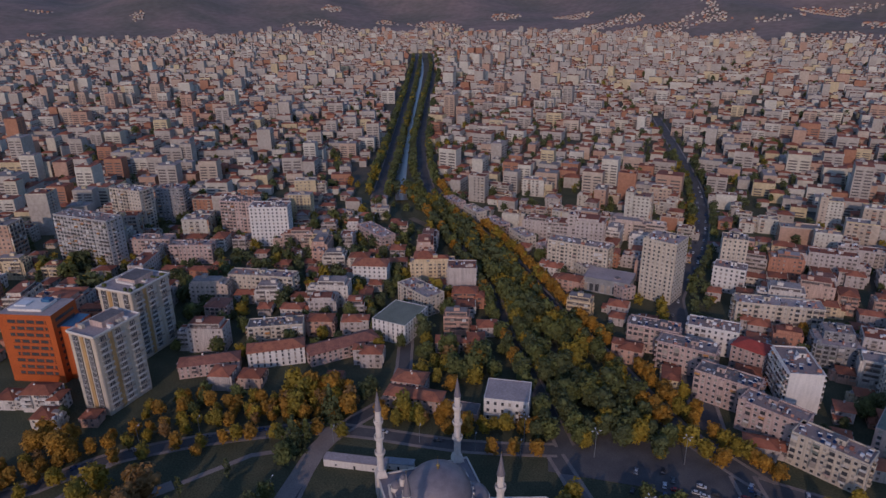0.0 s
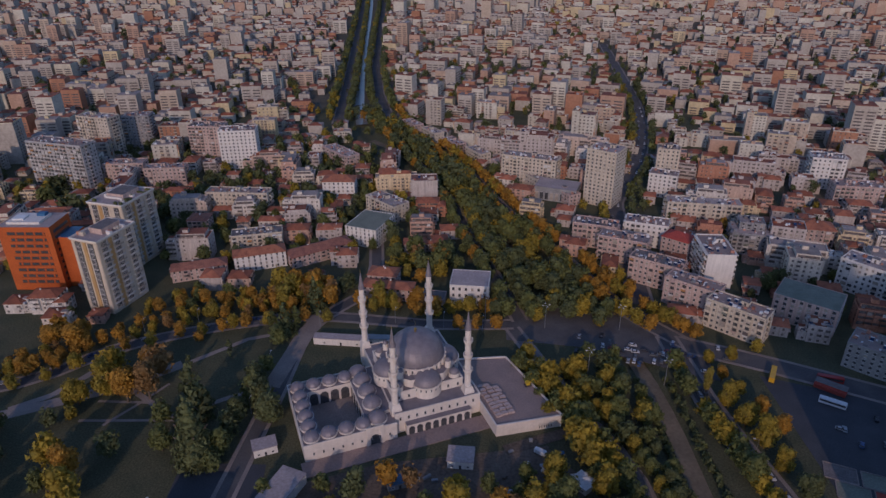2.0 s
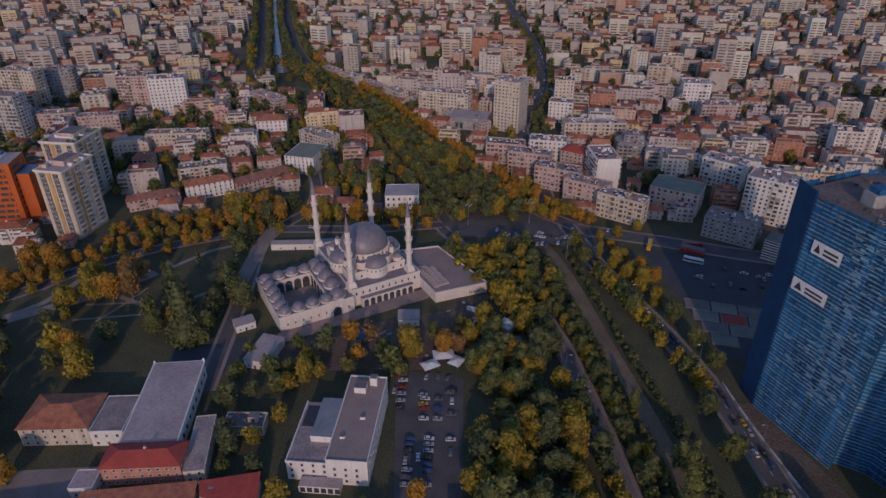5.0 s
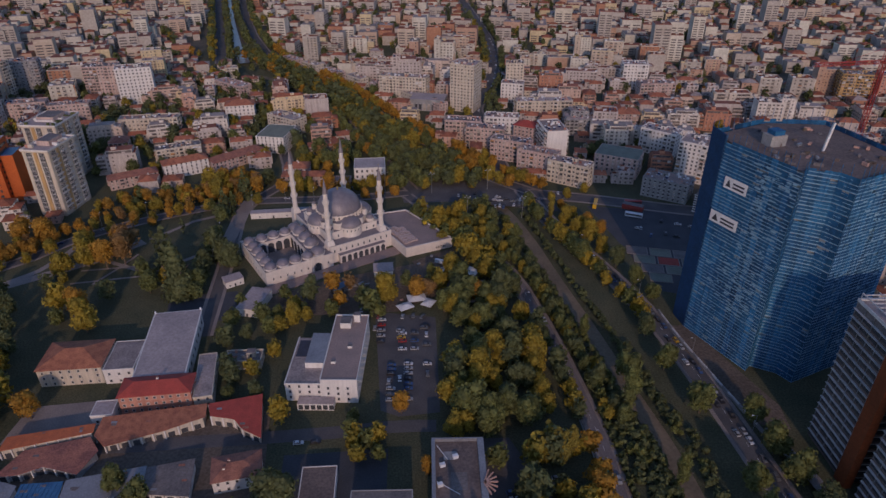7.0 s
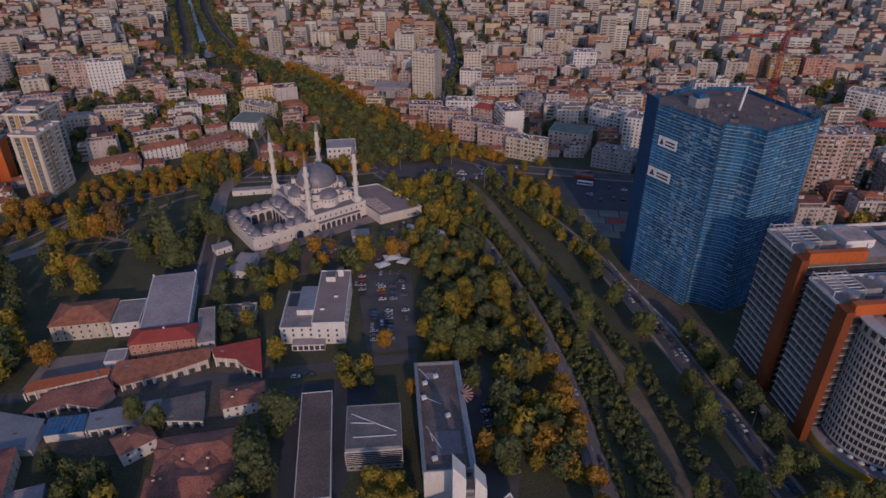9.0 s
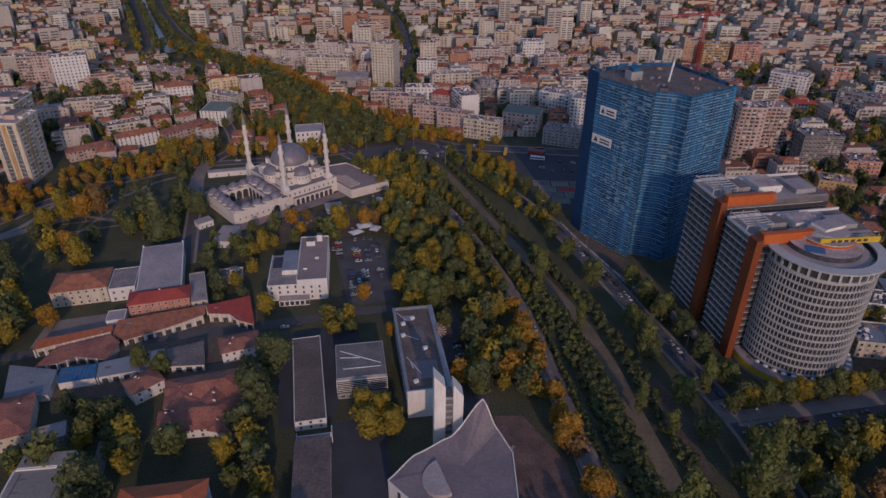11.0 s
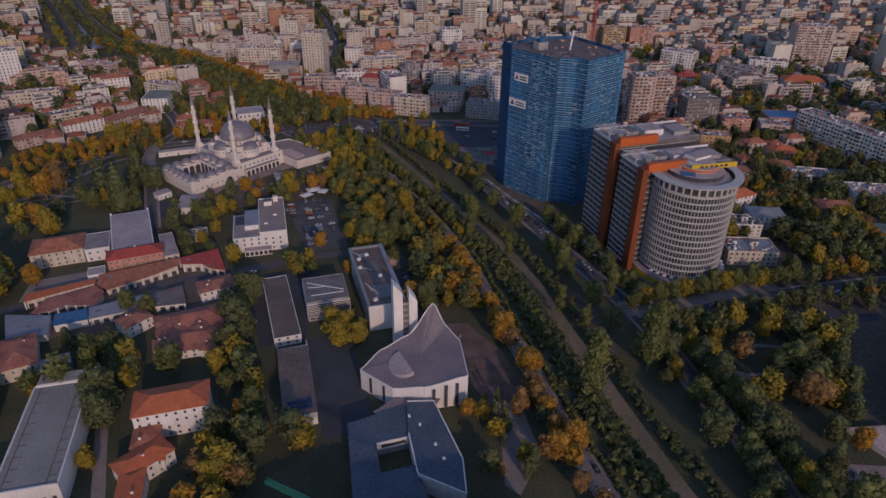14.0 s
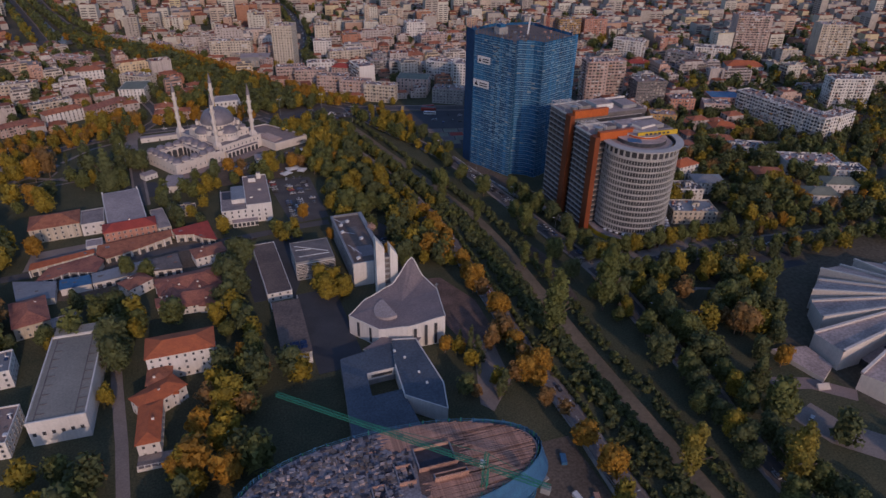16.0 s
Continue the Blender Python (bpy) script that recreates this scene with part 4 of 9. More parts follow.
for i in range(5):
    part("arch", arch_face(Kit(), 4.0, 6.6, "glass"), mosque, at=pose(u0 + dp + .04, v0 + dp + 2.8 + i * 5.4, .3, 0, 0, 90))
    part("arch", arch_face(Kit(), 4.0, 7.6, "glass"), mosque, at=pose(u1 - 12.54, v0 + dp + 2.8 + i * 5.4, .3, 0, 0, 270))
small = Kit().ring(0, 0, 3.5, 0, .9, "stone", n=20).ring(0, 0, 3.75, .7, 1.1, "stone", n=20, bottom=True).dome(0, 0, 1.1, 3.4, "lead", .78, 20, 6, 0.035).ring(0, 0, .12, 3.7, 5.0, "gold", .03, 6).mesh("small_dome")
for i in range(6):
    part("small_dome", None, mosque, "small ribbed lead dome", at=pose(u0 + 4.2, v0 + 4.2 + i * (v1 - v0 - 8.4) / 5, ht), mesh=small)
for i in range(1, 4):
    for vv in (v0 + 4.2, v1 - 4.2):
        part("small_dome", None, mosque, "small ribbed lead dome", at=pose(u0 + 4.2 + i * 7.6, vv, ht), mesh=small)
big = Kit().ring(0, 0, 4.2, 0, 1.2, "stone", n=24).ring(0, 0, 4.5, .9, 1.4, "stone", n=24, bottom=True).dome(0, 0, 1.4, 4.1, "lead", .78, 24, 6, 0.03).ring(0, 0, .12, 4.5, 5.9, "gold", .03, 6).mesh("small_dome")
for i in range(5):
    part("small_dome", None, mosque, "small ribbed lead dome", at=pose(u1 - 7.4, v0 + 5.2 + i * 8.8, ht + (1.6 if 0 < i < 4 else 0)), mesh=big)
for i in range(9):
    part("window", None, mosque, at=pose(u0 + 4 + i * 4.2, v0 - .02, 3), mesh=win_mesh(.9, 1.5))
    part("window", None, mosque, at=pose(u0 - .02, v0 + 4 + i * 4.4, 3, 0, 0, 270), mesh=win_mesh(.9, 1.5))
part("gate", arch_face(Kit(), 4.2, 5.6, "glass"), mosque, at=pose(-29, v0 - .06, 0))
part("gate_frame", Kit().box(-33, -31.4, v0 - .5, v0, 0, 9.4, "stone").box(-26.6, -25, v0 - .5, v0, 0, 9.4, "stone").box(-33, -25, v0 - .5, v0, 9.4, 10.2, "stone"), mosque)
for u, v in ((-17.5, -26), (17.5, -26), (-17.5, 26), (17.5, 26)):
    minaret(MQ, u, v)
# terrace beside it
k = Kit()
TER = [(22.2, -48), (52.5, -52.5), (48, -3.5), (22.2, 4)]
k.prism(TER, -.3, 6.0, "stone", "paving_pink")
terrace = thing("terrace", 0, 0, label="raised paved building terrace with pale retaining walls", category="terrace", kit=k)
terrace.matrix_basis = MQ
k = Kit()
for (ax, ay), (bx, by) in zip(TER, TER[1:] + TER[:1]):
    k.beam((ax, ay, 6.35), (bx, by, 6.35), .7, "stone")
part("parapet", k, terrace)
k = Kit()
for i in range(6):
    k.box(-1 + i * 1.1, -.6 + i * 1.1, -.1, .02, 0, 1.4, "glass")
part("grille", k, terrace, at=pose(42, -52.8, 2.6, 0, 0, -7.5))
k = Kit()
k.box(-62, 22, -42, -33.05, -.1, .35, "paving_pink")
k.box(22.2, 52, -60, -54.2, -.1, .2, "soil")
forecourt = thing("pavement", 0, 0, label="pinkish paved forecourt along the mosque", category="forecourt", kind="structure", kit=k)
forecourt.matrix_basis = MQ
brick = Kit().box(-1.4, 1.4, -.9, .9, 0, 1.1, "paving_pale").mesh("block_pallet")
for i in range(26):
    ob = new("block_pallet", brick)
    ob.matrix_basis = MQ @ pose(26 + (i % 3) * 3.3 + rng.uniform(-.4, .4), -42 + (i // 3) * 2.6 + rng.uniform(-.4, .4), 6.0, 0, 0, rng.uniform(-8, 8))
    tagged(ob, "stack of pale building blocks on the terrace", "building material", "stacks on the terrace")

# ---------------------------------------------------------------- blue-netted tower
tower = thing("tower_under_construction", 0, 0, label="tall concrete tower wrapped in blue scaffold netting", category="tower")
take(158, 82, 46)
FP = [(129.3, 111.5), (130.8, 99), (147, 64), (150.6, 67.4), (160.5, 61.8), (164.5, 55), (200, 70), (188, 122), (160, 126)]
FP = FP[::-1] if sum((b[0] - a[0]) * (b[1] + a[1]) for a, b in zip(FP, FP[1:] + FP[:1])) > 0 else FP
TH, FLO = 105.0, 3.3
def inset(poly, d):
    cx, cy = sum(p[0] for p in poly) / len(poly), sum(p[1] for p in poly) / len(poly)
    return [(cx + (x - cx) * (1 - d / math.hypot(x - cx, y - cy)), cy + (y - cy) * (1 - d / math.hypot(x - cx, y - cy))) for x, y in poly]
k = Kit().prism(inset(FP, 1.5), -.3, TH - 5, "concrete")
part("core", k, tower)
nfl = int(TH / FLO)
pr = random.Random(5)
for f in range(nfl):
    k = Kit()
    for (ax, ay), (bx, by) in zip(FP, FP[1:] + FP[:1]):
        l = math.hypot(bx - ax, by - ay)
        n, ox, oy = max(1, round(l / 2.9)), (by - ay) / l, -(bx - ax) / l
        for i in range(n):
            o, g = pr.uniform(0, .28), pr.uniform(0, .28)
            p0, p1 = (ax + (bx - ax) * i / n, ay + (by - ay) * i / n), (ax + (bx - ax) * (i + 1) / n, ay + (by - ay) * (i + 1) / n)
            z0, z1 = f * FLO + .25, f * FLO + FLO - .25
            if pr.random() < .06:
                z1 -= pr.uniform(.4, 1.8)
            k.face([(p0[0] + ox * o, p0[1] + oy * o, z0), (p1[0] + ox * g, p1[1] + oy * g, z0), (p1[0] + ox * g, p1[1] + oy * g, z1), (p0[0] + ox * o, p0[1] + oy * o, z1)], "net")
    part("net_band", k, tower, "blue mesh netting round one storey")
    low = f * FLO + 3 < TH - 5
    part("scaffold_rail", Kit().prism(inset(FP, -.35), f * FLO - .1, f * FLO + .3, "net_pale", cap=low, bottom=low), tower, "pale scaffold board round one storey")
    part("guard_rail", Kit().prism(inset(FP, -.3), f * FLO + 1.55, f * FLO + 1.8, "net_pale", cap=low, bottom=low), tower)
for (ax, ay), (bx, by) in zip(FP, FP[1:] + FP[:1]):
    n = max(2, int(math.hypot(bx - ax, by - ay) / 3.2))
    nx_, ny_ = (by - ay), -(bx - ax)
    l = math.hypot(nx_, ny_)
    nx_, ny_ = nx_ / l * .3, ny_ / l * .3
    for i in range(n):
        t = i / n
        k = Kit().beam((ax + (bx - ax) * t + nx_, ay + (by - ay) * t + ny_, 0), (ax + (bx - ax) * t + nx_, ay + (by - ay) * t + ny_, TH + pr.uniform(.5, 2.5)), .14, "net")
        part("scaffold_pole", k, tower)
k = Kit()
k.prism(inset(FP, 2.2), TH - 5, TH - 4.4, "felt_brown")
part("roof_slab", k, tower, "bare concrete roof deck")
for i in range(95):
    t, q = pr.random(), pr.random()
    x, y = 134 + 62 * t, 58 + 64 * q
    if not inside(x, y, inset(FP, 6)):
        continue
    h = pr.uniform(.2, 1.5)
    k = Kit().box(-pr.uniform(.3, 2.2), pr.uniform(.3, 2.2), -pr.uniform(.3, .8), pr.uniform(.3, .8), 0, h, pr.choice(("plank", "felt", "felt_brown", "steel", "soil", "ink")))
    part("roof_debris", k, tower, at=pose(x, y, TH - 4.4, 0, 0, pr.uniform(0, 180)))
part("leaning_post", Kit().beam((168, 88, TH - 4.4), (169.5, 88, TH + 8), .9, "sign"), tower, "white leaning hoist post")
k = Kit().box(-4, 4, -3, 3, 0, 5, "concrete").box(-2.5, 2.5, -2.5, 2.5, 5, 7, "net")
part("lift_head", k, tower, at=pose(150, 96, TH - 4.4, 0, 0, 13))
# dark strip over the narrow west face: its shade put in as colour
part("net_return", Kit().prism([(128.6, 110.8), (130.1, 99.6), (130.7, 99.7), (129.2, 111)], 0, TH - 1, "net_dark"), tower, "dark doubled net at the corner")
# where the net is torn: pale slab edges show through
for i in range(300):
    west = pr.random() < .8
    f = pr.randint(7, nfl - 2)
    ax, ay, bx, by = (130.8, 99, 147, 64) if west else (164.5, 55, 200, 70)
    t = pr.gauss(.66, .2) if west else pr.uniform(.1, .9)
    if not .12 < t < .97 or west and t < .47 and f > 15:
        continue
    k = Kit()
    for _ in range(1):
        w, z0, u = pr.uniform(.4, 2.0), pr.uniform(0, 2.6), pr.uniform(-1.6, 1.6)
        k.box(u - w, u + w, -.52, -.4, z0, z0 + pr.uniform(.2, .8), "net_pale")
    part("torn_net", k, tower, "pale torn patch of netting", at=pose(ax + (bx - ax) * t, ay + (by - ay) * t, f * FLO, 0, 0, math.degrees(math.atan2(by - ay, bx - ax))))
for t, z, bw in ((.28, 85.4, 12.2), (.23, 67.4, 15.2)):
    ax, ay, bx, by = 130.8, 99, 147, 64
    sg = thing("sign_board", ax + (bx - ax) * t - .95, ay + (by - ay) * t, z - 4, math.degrees(math.atan2(by - ay, bx - ax)), "white advertising board hung on the blue netting", "sign", "signs on the tower")
    part("board", Kit().box(-bw / 2, bw / 2, -.5, -.25, 0, 5.4, "sign"), sg)
    for i in range(2):
        part("bar", Kit().box(-bw * .1, bw * .4, -.56, -.5, 1.1 + 1.7 * i, 2.0 + 1.7 * i, "ink"), sg)
    k = Kit().face([(-bw * .42, -.56, 1), (-bw * .18, -.56, 1), (-bw * .3, -.56, 4.5)], "ink")
    part("mark", k, sg)

# ---------------------------------------------------------------- lattice cranes
def lattice(k, a, b, s, m, step):
    a, b = Vector(a), Vector(b)
    n = max(1, int((b - a).length / step))
    q = (b - a).to_track_quat("Z", "Y").to_matrix()
    off = [q @ Vector((x * s / 2, y * s / 2, 0)) for x, y in ((-1, -1), (1, -1), (1, 1), (-1, 1))]
    for o in off:
        k.beam(a + o, b + o, s * .13, m)
    for i in range(n):
        p, r = a + (b - a) * i / n, a + (b - a) * (i + 1) / n
        for j in range(4):
            k.beam(p + off[j], r + off[(j + 1) % 4], s * .07, m)
            k.beam(p + off[j], p + off[(j + 1) % 4], s * .05, m)


def crane(x, y, z0, z1, jib, tail, rot, m, label):
    c = thing("tower_crane", x, y, z0, rot, label, "crane", "tower cranes")
    k = Kit()
    lattice(k, (0, 0, 0), (0, 0, z1 - z0), 1.7, m, 2.2)
    part("mast", k, c)
    k = Kit()
    lattice(k, (1.2, 0, z1 - z0), (jib, 0, z1 - z0 + .4), 1.3, m, 2.0)
    part("jib", k, c)
    k = Kit()
    lattice(k, (-1.2, 0, z1 - z0), (-tail, 0, z1 - z0), 1.4, m, 2.2)
    part("counter_jib", k, c)
    part("counterweight", Kit().box(-tail, -tail + 3, -1, 1, z1 - z0 - 2.6, z1 - z0 - .4, "concrete"), c, "grey concrete blocks")
    k = Kit()
    lattice(k, (0, 0, z1 - z0), (0, 0, z1 - z0 + 6), 1.2, m, 1.5)
    k.beam((0, 0, z1 - z0 + 6), (jib * .6, 0, z1 - z0 + .9), .12, m).beam((0, 0, z1 - z0 + 6), (-tail * .9, 0, z1 - z0 + .6), .12, m)
    part("apex", k, c)
    part("cab", Kit().box(.9, 2.5, -2.2, -.9, z1 - z0 - 2.2, z1 - z0, "sign"), c, "white driver's cab")
    return c


# ---------------------------------------------------------------- orange slabs and round office tower
def slab_tower(x, y, w, d, h, label):
    s = thing("office_slab", x, y, 0, 0, label, "office building", "office slabs")
    take(x, y, max(w, d) * .55)
    part("wall", Kit().box(-w / 2, w / 2, -d / 2, d / 2, -.3, h, "felt", "felt_light"), s)
    n = int(h / 3.6)
    for f in range(n):
        z = f * 3.6
        part("glazing", Kit().box(-w / 2 - .12, w / 2 + .12, -d / 2 - .12, d / 2 + .12, z + .9, z + 3.0, "glass"), s, "band of dark glass")
        part("sunshade", Kit().box(-w / 2 - 1.0, w / 2 - 3, -d / 2 - .3, d / 2 + .3, z + 3.05, z + 3.2, "frame"), s, "thin pale sunshade")
        part("spandrel", Kit().box(-w / 2 - .3, w / 2 - 3, -d / 2 - .2, d / 2 + .2, z - .1, z + .75, "felt_brown"), s)
    for i in range(6):
        part("mullion", Kit().box(-w / 2 - .4, -w / 2 - .08, -.07, .07, 3, h, "steel"), s, at=pose(0, -d / 2 + i * d / 5, 0))
    # the fin's colour is darkened to stand for the shade on it
    part("orange_fin", Kit().box(-w / 2 - 1.8, -w / 2 + 1.6, -d / 2 - 2.4, -d / 2 + 3.6, -.2, h + 1.5, "terracotta"), s, "orange clad end wall")
    part("roof_band", Kit().box(-w / 2 + 1.65, -w / 2 + 27, -d / 2 - 1.6, -d / 2 + 1.5, h - 1, h + 4.0, "orange"), s, "orange roof volume")
    part("penthouse", Kit().box(-w / 2 + 24, -w / 2 + 37, -d / 2 + 8, d / 2 - 5, h, h + 3.2, "white", "paving_pale").box(w / 2 - 16, w / 2 - 5, -d / 2 + 4, d / 2 - 9, h, h + 2.4, "concrete", "felt_light"), s)
    part("penthouse", Kit().box(-w / 2 + 12, -w / 2 + 21, -d / 2 + 10, d / 2 - 6, h, h + 2.8, "concrete", "felt"), s)
    part("roof_drum", Kit().ring(-w / 2 + 5, -d / 2 + 5.5, 2.4, h, h + 5, "steel", n=20), s, "grey roof drum")
    for i in range(7):
        part("pergola_beam", Kit().box(-w / 2 - .4, -w / 2 + 13, -.2, .2, h + 3.4, h + 3.7, "frame"), s, at=pose(0, -d / 2 + 8.5 + i * (d - 10) / 6, 0))
    for x in (-w / 2 - .3, -w / 2 + 6, -w / 2 + 12.6):
        part("pergola_rail", Kit().box(x, x + .35, -d / 2 + 8, d / 2 - .5, h + 3.7, h + 4.0, "frame"), s)
        for y in (-d / 2 + 8.2, d / 2 - .8):
            part("pergola_post", Kit().box(x, x + .3, y, y + .3, h, h + 3.4, "frame"), s)
    for x0, x1, y0, y1 in ((-w / 2 - .5, w / 2 + .3, d / 2 - .3, d / 2 + .35), (-w / 2 - .5, -w / 2 - .05, -d / 2 + 1.3, d / 2 - .35)):
        part("parapet", Kit().box(x0, x1, y0, y1, h - .1, h + 1.1, "white"), s)
    for x0, x1, y0, y1, m in ((-w / 2 + .2, -w / 2 + 12, -d / 2 + 1.6, -d / 2 + 7.8, "paving_pale"), (w / 2 - 10, w / 2 - .4, -d / 2 + 2, d / 2 - 1, "felt"), (-w / 2 + 13, -w / 2 + 21, -d / 2 + 2, -d / 2 + 9, "felt_brown")):
        part("roof_deck", Kit().box(x0, x1, y0, y1, h, h + .12, m), s)
    rr_ = random.Random(int(x * 3))
    for _ in range(14):
        part("roof_unit", Kit().box(-rr_.uniform(.5, 1.6), rr_.uniform(.5, 1.6), -.7, .7, 0, rr_.uniform(.7, 1.8), rr_.choice(("sign", "steel", "white", "solar"))), s, at=pose(rr_.uniform(-w / 2 + 14, w / 2 - 6), rr_.uniform(-d / 2 + 5, d / 2 - 2), h + .02, 0, 0, rr_.choice((0, 90, 12))))
    return s


slab_tower(185, 10.5, 58, 26, 67.5, "office slab with dark glazing and orange clad fins")
slab_tower(185, -21.5, 58, 23, 63.5, "office slab with dark glazing and orange clad fins")

rt = thing("round_office_tower", 185, -39.5, 0, 0, "round white office tower with ringed floors and dark windows", "office building")
take(185, -39.5, 28)
RR, RH = 23.0, 56.0
part("wall", Kit().ring(0, 0, RR - .5, -.3, RH + 5, "glass", n=72), rt, "dark glazed drum")
nf = 13
for f in range(nf + 1):
    z = 7 + f * (RH - 7) / nf
    part("spandrel", Kit().ring(0, 0, RR, z, z + 0.95, "pale_grey", n=72, bottom=True), rt, "white ring wall between floors")
    part("ledge", Kit().ring(0, 0, RR + .3, z + .3, z + .5, "pale_grey", n=72, bottom=True), rt)
mull = Kit().box(-.14, .14, -.2, .3, 7, RH + 1, "pale_grey").mesh("mullion")
for i in range(84):
    a = math.tau * i / 84
    part("mullion", None, rt, at=pose(RR * math.sin(a), -RR * math.cos(a), 0, 0, 0, math.degrees(a)), mesh=mull)
part("loggia_floor", Kit().ring(0, 0, RR + .3, RH + 1, RH + 1.6, "pale_grey", n=72, bottom=True), rt)
for i in range(36):
    a = math.tau * i / 36
    part("column", Kit().box(-.5, .5, -.5, .5, RH + 1.6, RH + 6.2, "pale_grey"), rt, at=pose((RR - .2) * math.sin(a), -(RR - .2) * math.cos(a), 0, 0, 0, math.degrees(a)))
k = Kit()
for i in range(72):
    a, b = math.tau * i / 72, math.tau * (i + 1) / 72
    o, q_ = RR + 2.2, RR - 2.6
    pa, pb = (math.cos(a), math.sin(a)), (math.cos(b), math.sin(b))
    z = RH + 6.2
    k.face([(pa[0] * q_, pa[1] * q_, z + .8), (pa[0] * o, pa[1] * o, z + .6), (pb[0] * o, pb[1] * o, z + .6), (pb[0] * q_, pb[1] * q_, z + .8)], "pale_grey")
    k.face([(pa[0] * o, pa[1] * o, z), (pb[0] * o, pb[1] * o, z), (pb[0] * o, pb[1] * o, z + .6), (pa[0] * o, pa[1] * o, z + .6)], "pale_grey")
    k.face([(pb[0] * q_, pb[1] * q_, z), (pa[0] * q_, pa[1] * q_, z), (pa[0] * q_, pa[1] * q_, z + .8), (pb[0] * q_, pb[1] * q_, z + .8)], "pale_grey")
    k.face([(pa[0] * o, pa[1] * o, z), (pa[0] * q_, pa[1] * q_, z), (pb[0] * q_, pb[1] * q_, z), (pb[0] * o, pb[1] * o, z)], "pale_grey")
part("canopy", k, rt, "broad pale roof rim")
part("terrace", Kit().ring(0, 0, RR - 4.4, RH + 4, RH + 5.4, "concrete", n=56, top="felt_light"), rt)
part("glass_fence", Kit().ring(1, 2, 15.5, RH + 5.4, RH + 7.8, "glass", n=56, top="paving_pale"), rt, "blue-tinted glass round the roof terrace")
part("inner_roof", Kit().ring(4, 5, 11.5, RH + 7.8, RH + 9.4, "white", n=48, top="felt_light"), rt)
part("crown", Kit().ring(5, 6, 9, RH + 9.4, RH + 11.4, "pale_grey", 8.4, n=48, top="felt_light"), rt)
part("roof_house", Kit().box(-6, 6, -4, 4, RH + 11.4, RH + 12.8, "white", "felt_light"), rt, at=pose(6, 8, 0, 0, 0, 12))
k = Kit()
for i in range(40):
    a = math.radians(-170) + math.radians(200) * i / 40
    b = a + math.radians(200) / 40
    k.face([(4 + 11.7 * math.cos(a), 5 + 11.7 * math.sin(a), RH + 8), (4 + 11.7 * math.cos(b), 5 + 11.7 * math.sin(b), RH + 8), (4 + 11.7 * math.cos(b), 5 + 11.7 * math.sin(b), RH + 9.2), (4 + 11.7 * math.cos(a), 5 + 11.7 * math.sin(a), RH + 9.2)], "orange")
part("band", k, rt, "orange band under the crown")
part("pool_deck", Kit().box(-7, 1, -3, 3, RH + 7.82, RH + 7.95, "sheet_blue"), rt, "blue terrace floor", at=pose(-6, -6, 0, 0, 0, -30))
k = Kit().box(-14, 14, -.4, .4, 0, 2.8, "yellow")
sgn = part("roof_sign", k, rt, "long yellow roof sign", at=pose(9, -3, RH + 8.6, 0, 0, -4))
for i in range(6):
    part("bar", Kit().box(-9 + i * 3, -7 + i * 3, -.46, -.4, .8, 2.0, "ink"), sgn)
part("podium", Kit().ring(0, 0, RR + 4, -.2, 5.2, "concrete", n=72, top="felt_light"), rt)
part("podium_band", Kit().ring(0, 0, RR + 4.15, 1.6, 4.6, "yellow", n=72, bottom=True), rt, "yellow shopfront band")
para = Kit().ring(0, 0, 1.25, 2.2, 2.8, "sign", .1, 8, bottom=True).ring(0, 0, .06, 0, 2.2, "steel", n=6).mesh("parasol")
for i in range(17):
    a = math.radians(-160 + i * 9.5)
    ob = new("parasol", para)
    ob.matrix_basis = pose(185 + (RR + 1.9) * math.cos(a), -39.5 + (RR + 1.9) * math.sin(a), 5.2)
    tagged(ob, "open white cafe parasol on the podium", "parasol", "cafe parasols")

# ---------------------------------------------------------------- cathedral, bell tower, parish house
ca = thing("cathedral", 0, 0, 0, 0, "modern white cathedral with a sweeping grey roof", "church")
take(8, -92, 30)
CW = [(-16, -90), (-5, -106), (8, -112), (27, -113), (31, -90), (28, -79), (24, -70), (10, -78), (-5, -82)]
HT = {(-16, -90): 11, (-5, -106): 11, (8, -112): 13.5, (27, -113): 16, (31, -90): 17, (28, -79): 18, (24, -70): 26, (10, -78): 16.5, (-5, -82): 13.5}
k = Kit()
for a, b in zip(CW, CW[1:] + CW[:1]):
    k.face([(*a, -.3), (*b, -.3), (*b, HT[b]), (*a, HT[a])], "white")
part("wall", k, ca)
RIM = []
for a, b in zip(CW, CW[1:] + CW[:1]):
    for i in range(5):
        t = i / 5
        RIM.append((a[0] + (b[0] - a[0]) * t, a[1] + (b[1] - a[1]) * t, HT[a] + (HT[b] - HT[a]) * (t * t * (3 - 2 * t)) - .35))
cx, cy, cz = 11, -92, 14.2
k = Kit()
rings = [[(cx + (x - cx) * u, cy + (y - cy) * u, cz + (z - cz) * u ** 1.7) for x, y, z in RIM] for u in (1, .85, .7, .55, .4, .22, .06)]
for g, i_ in zip(rings, rings[1:]):
    for i in range(len(RIM)):
        j = (i + 1) % len(RIM)
        k.face([g[i], g[j], i_[j], i_[i]], "slate")
k.face(rings[-1], "slate")
part("roof", k, ca, "mauve-grey sweeping sheet roof")
k = Kit()
for a, b in zip(RIM, RIM[1:] + RIM[:1]):
    k.beam((a[0], a[1], a[2] + .3), (b[0], b[1], b[2] + .3), .4, "white")
part("roof_edge", k, ca, "white upturned roof edge")
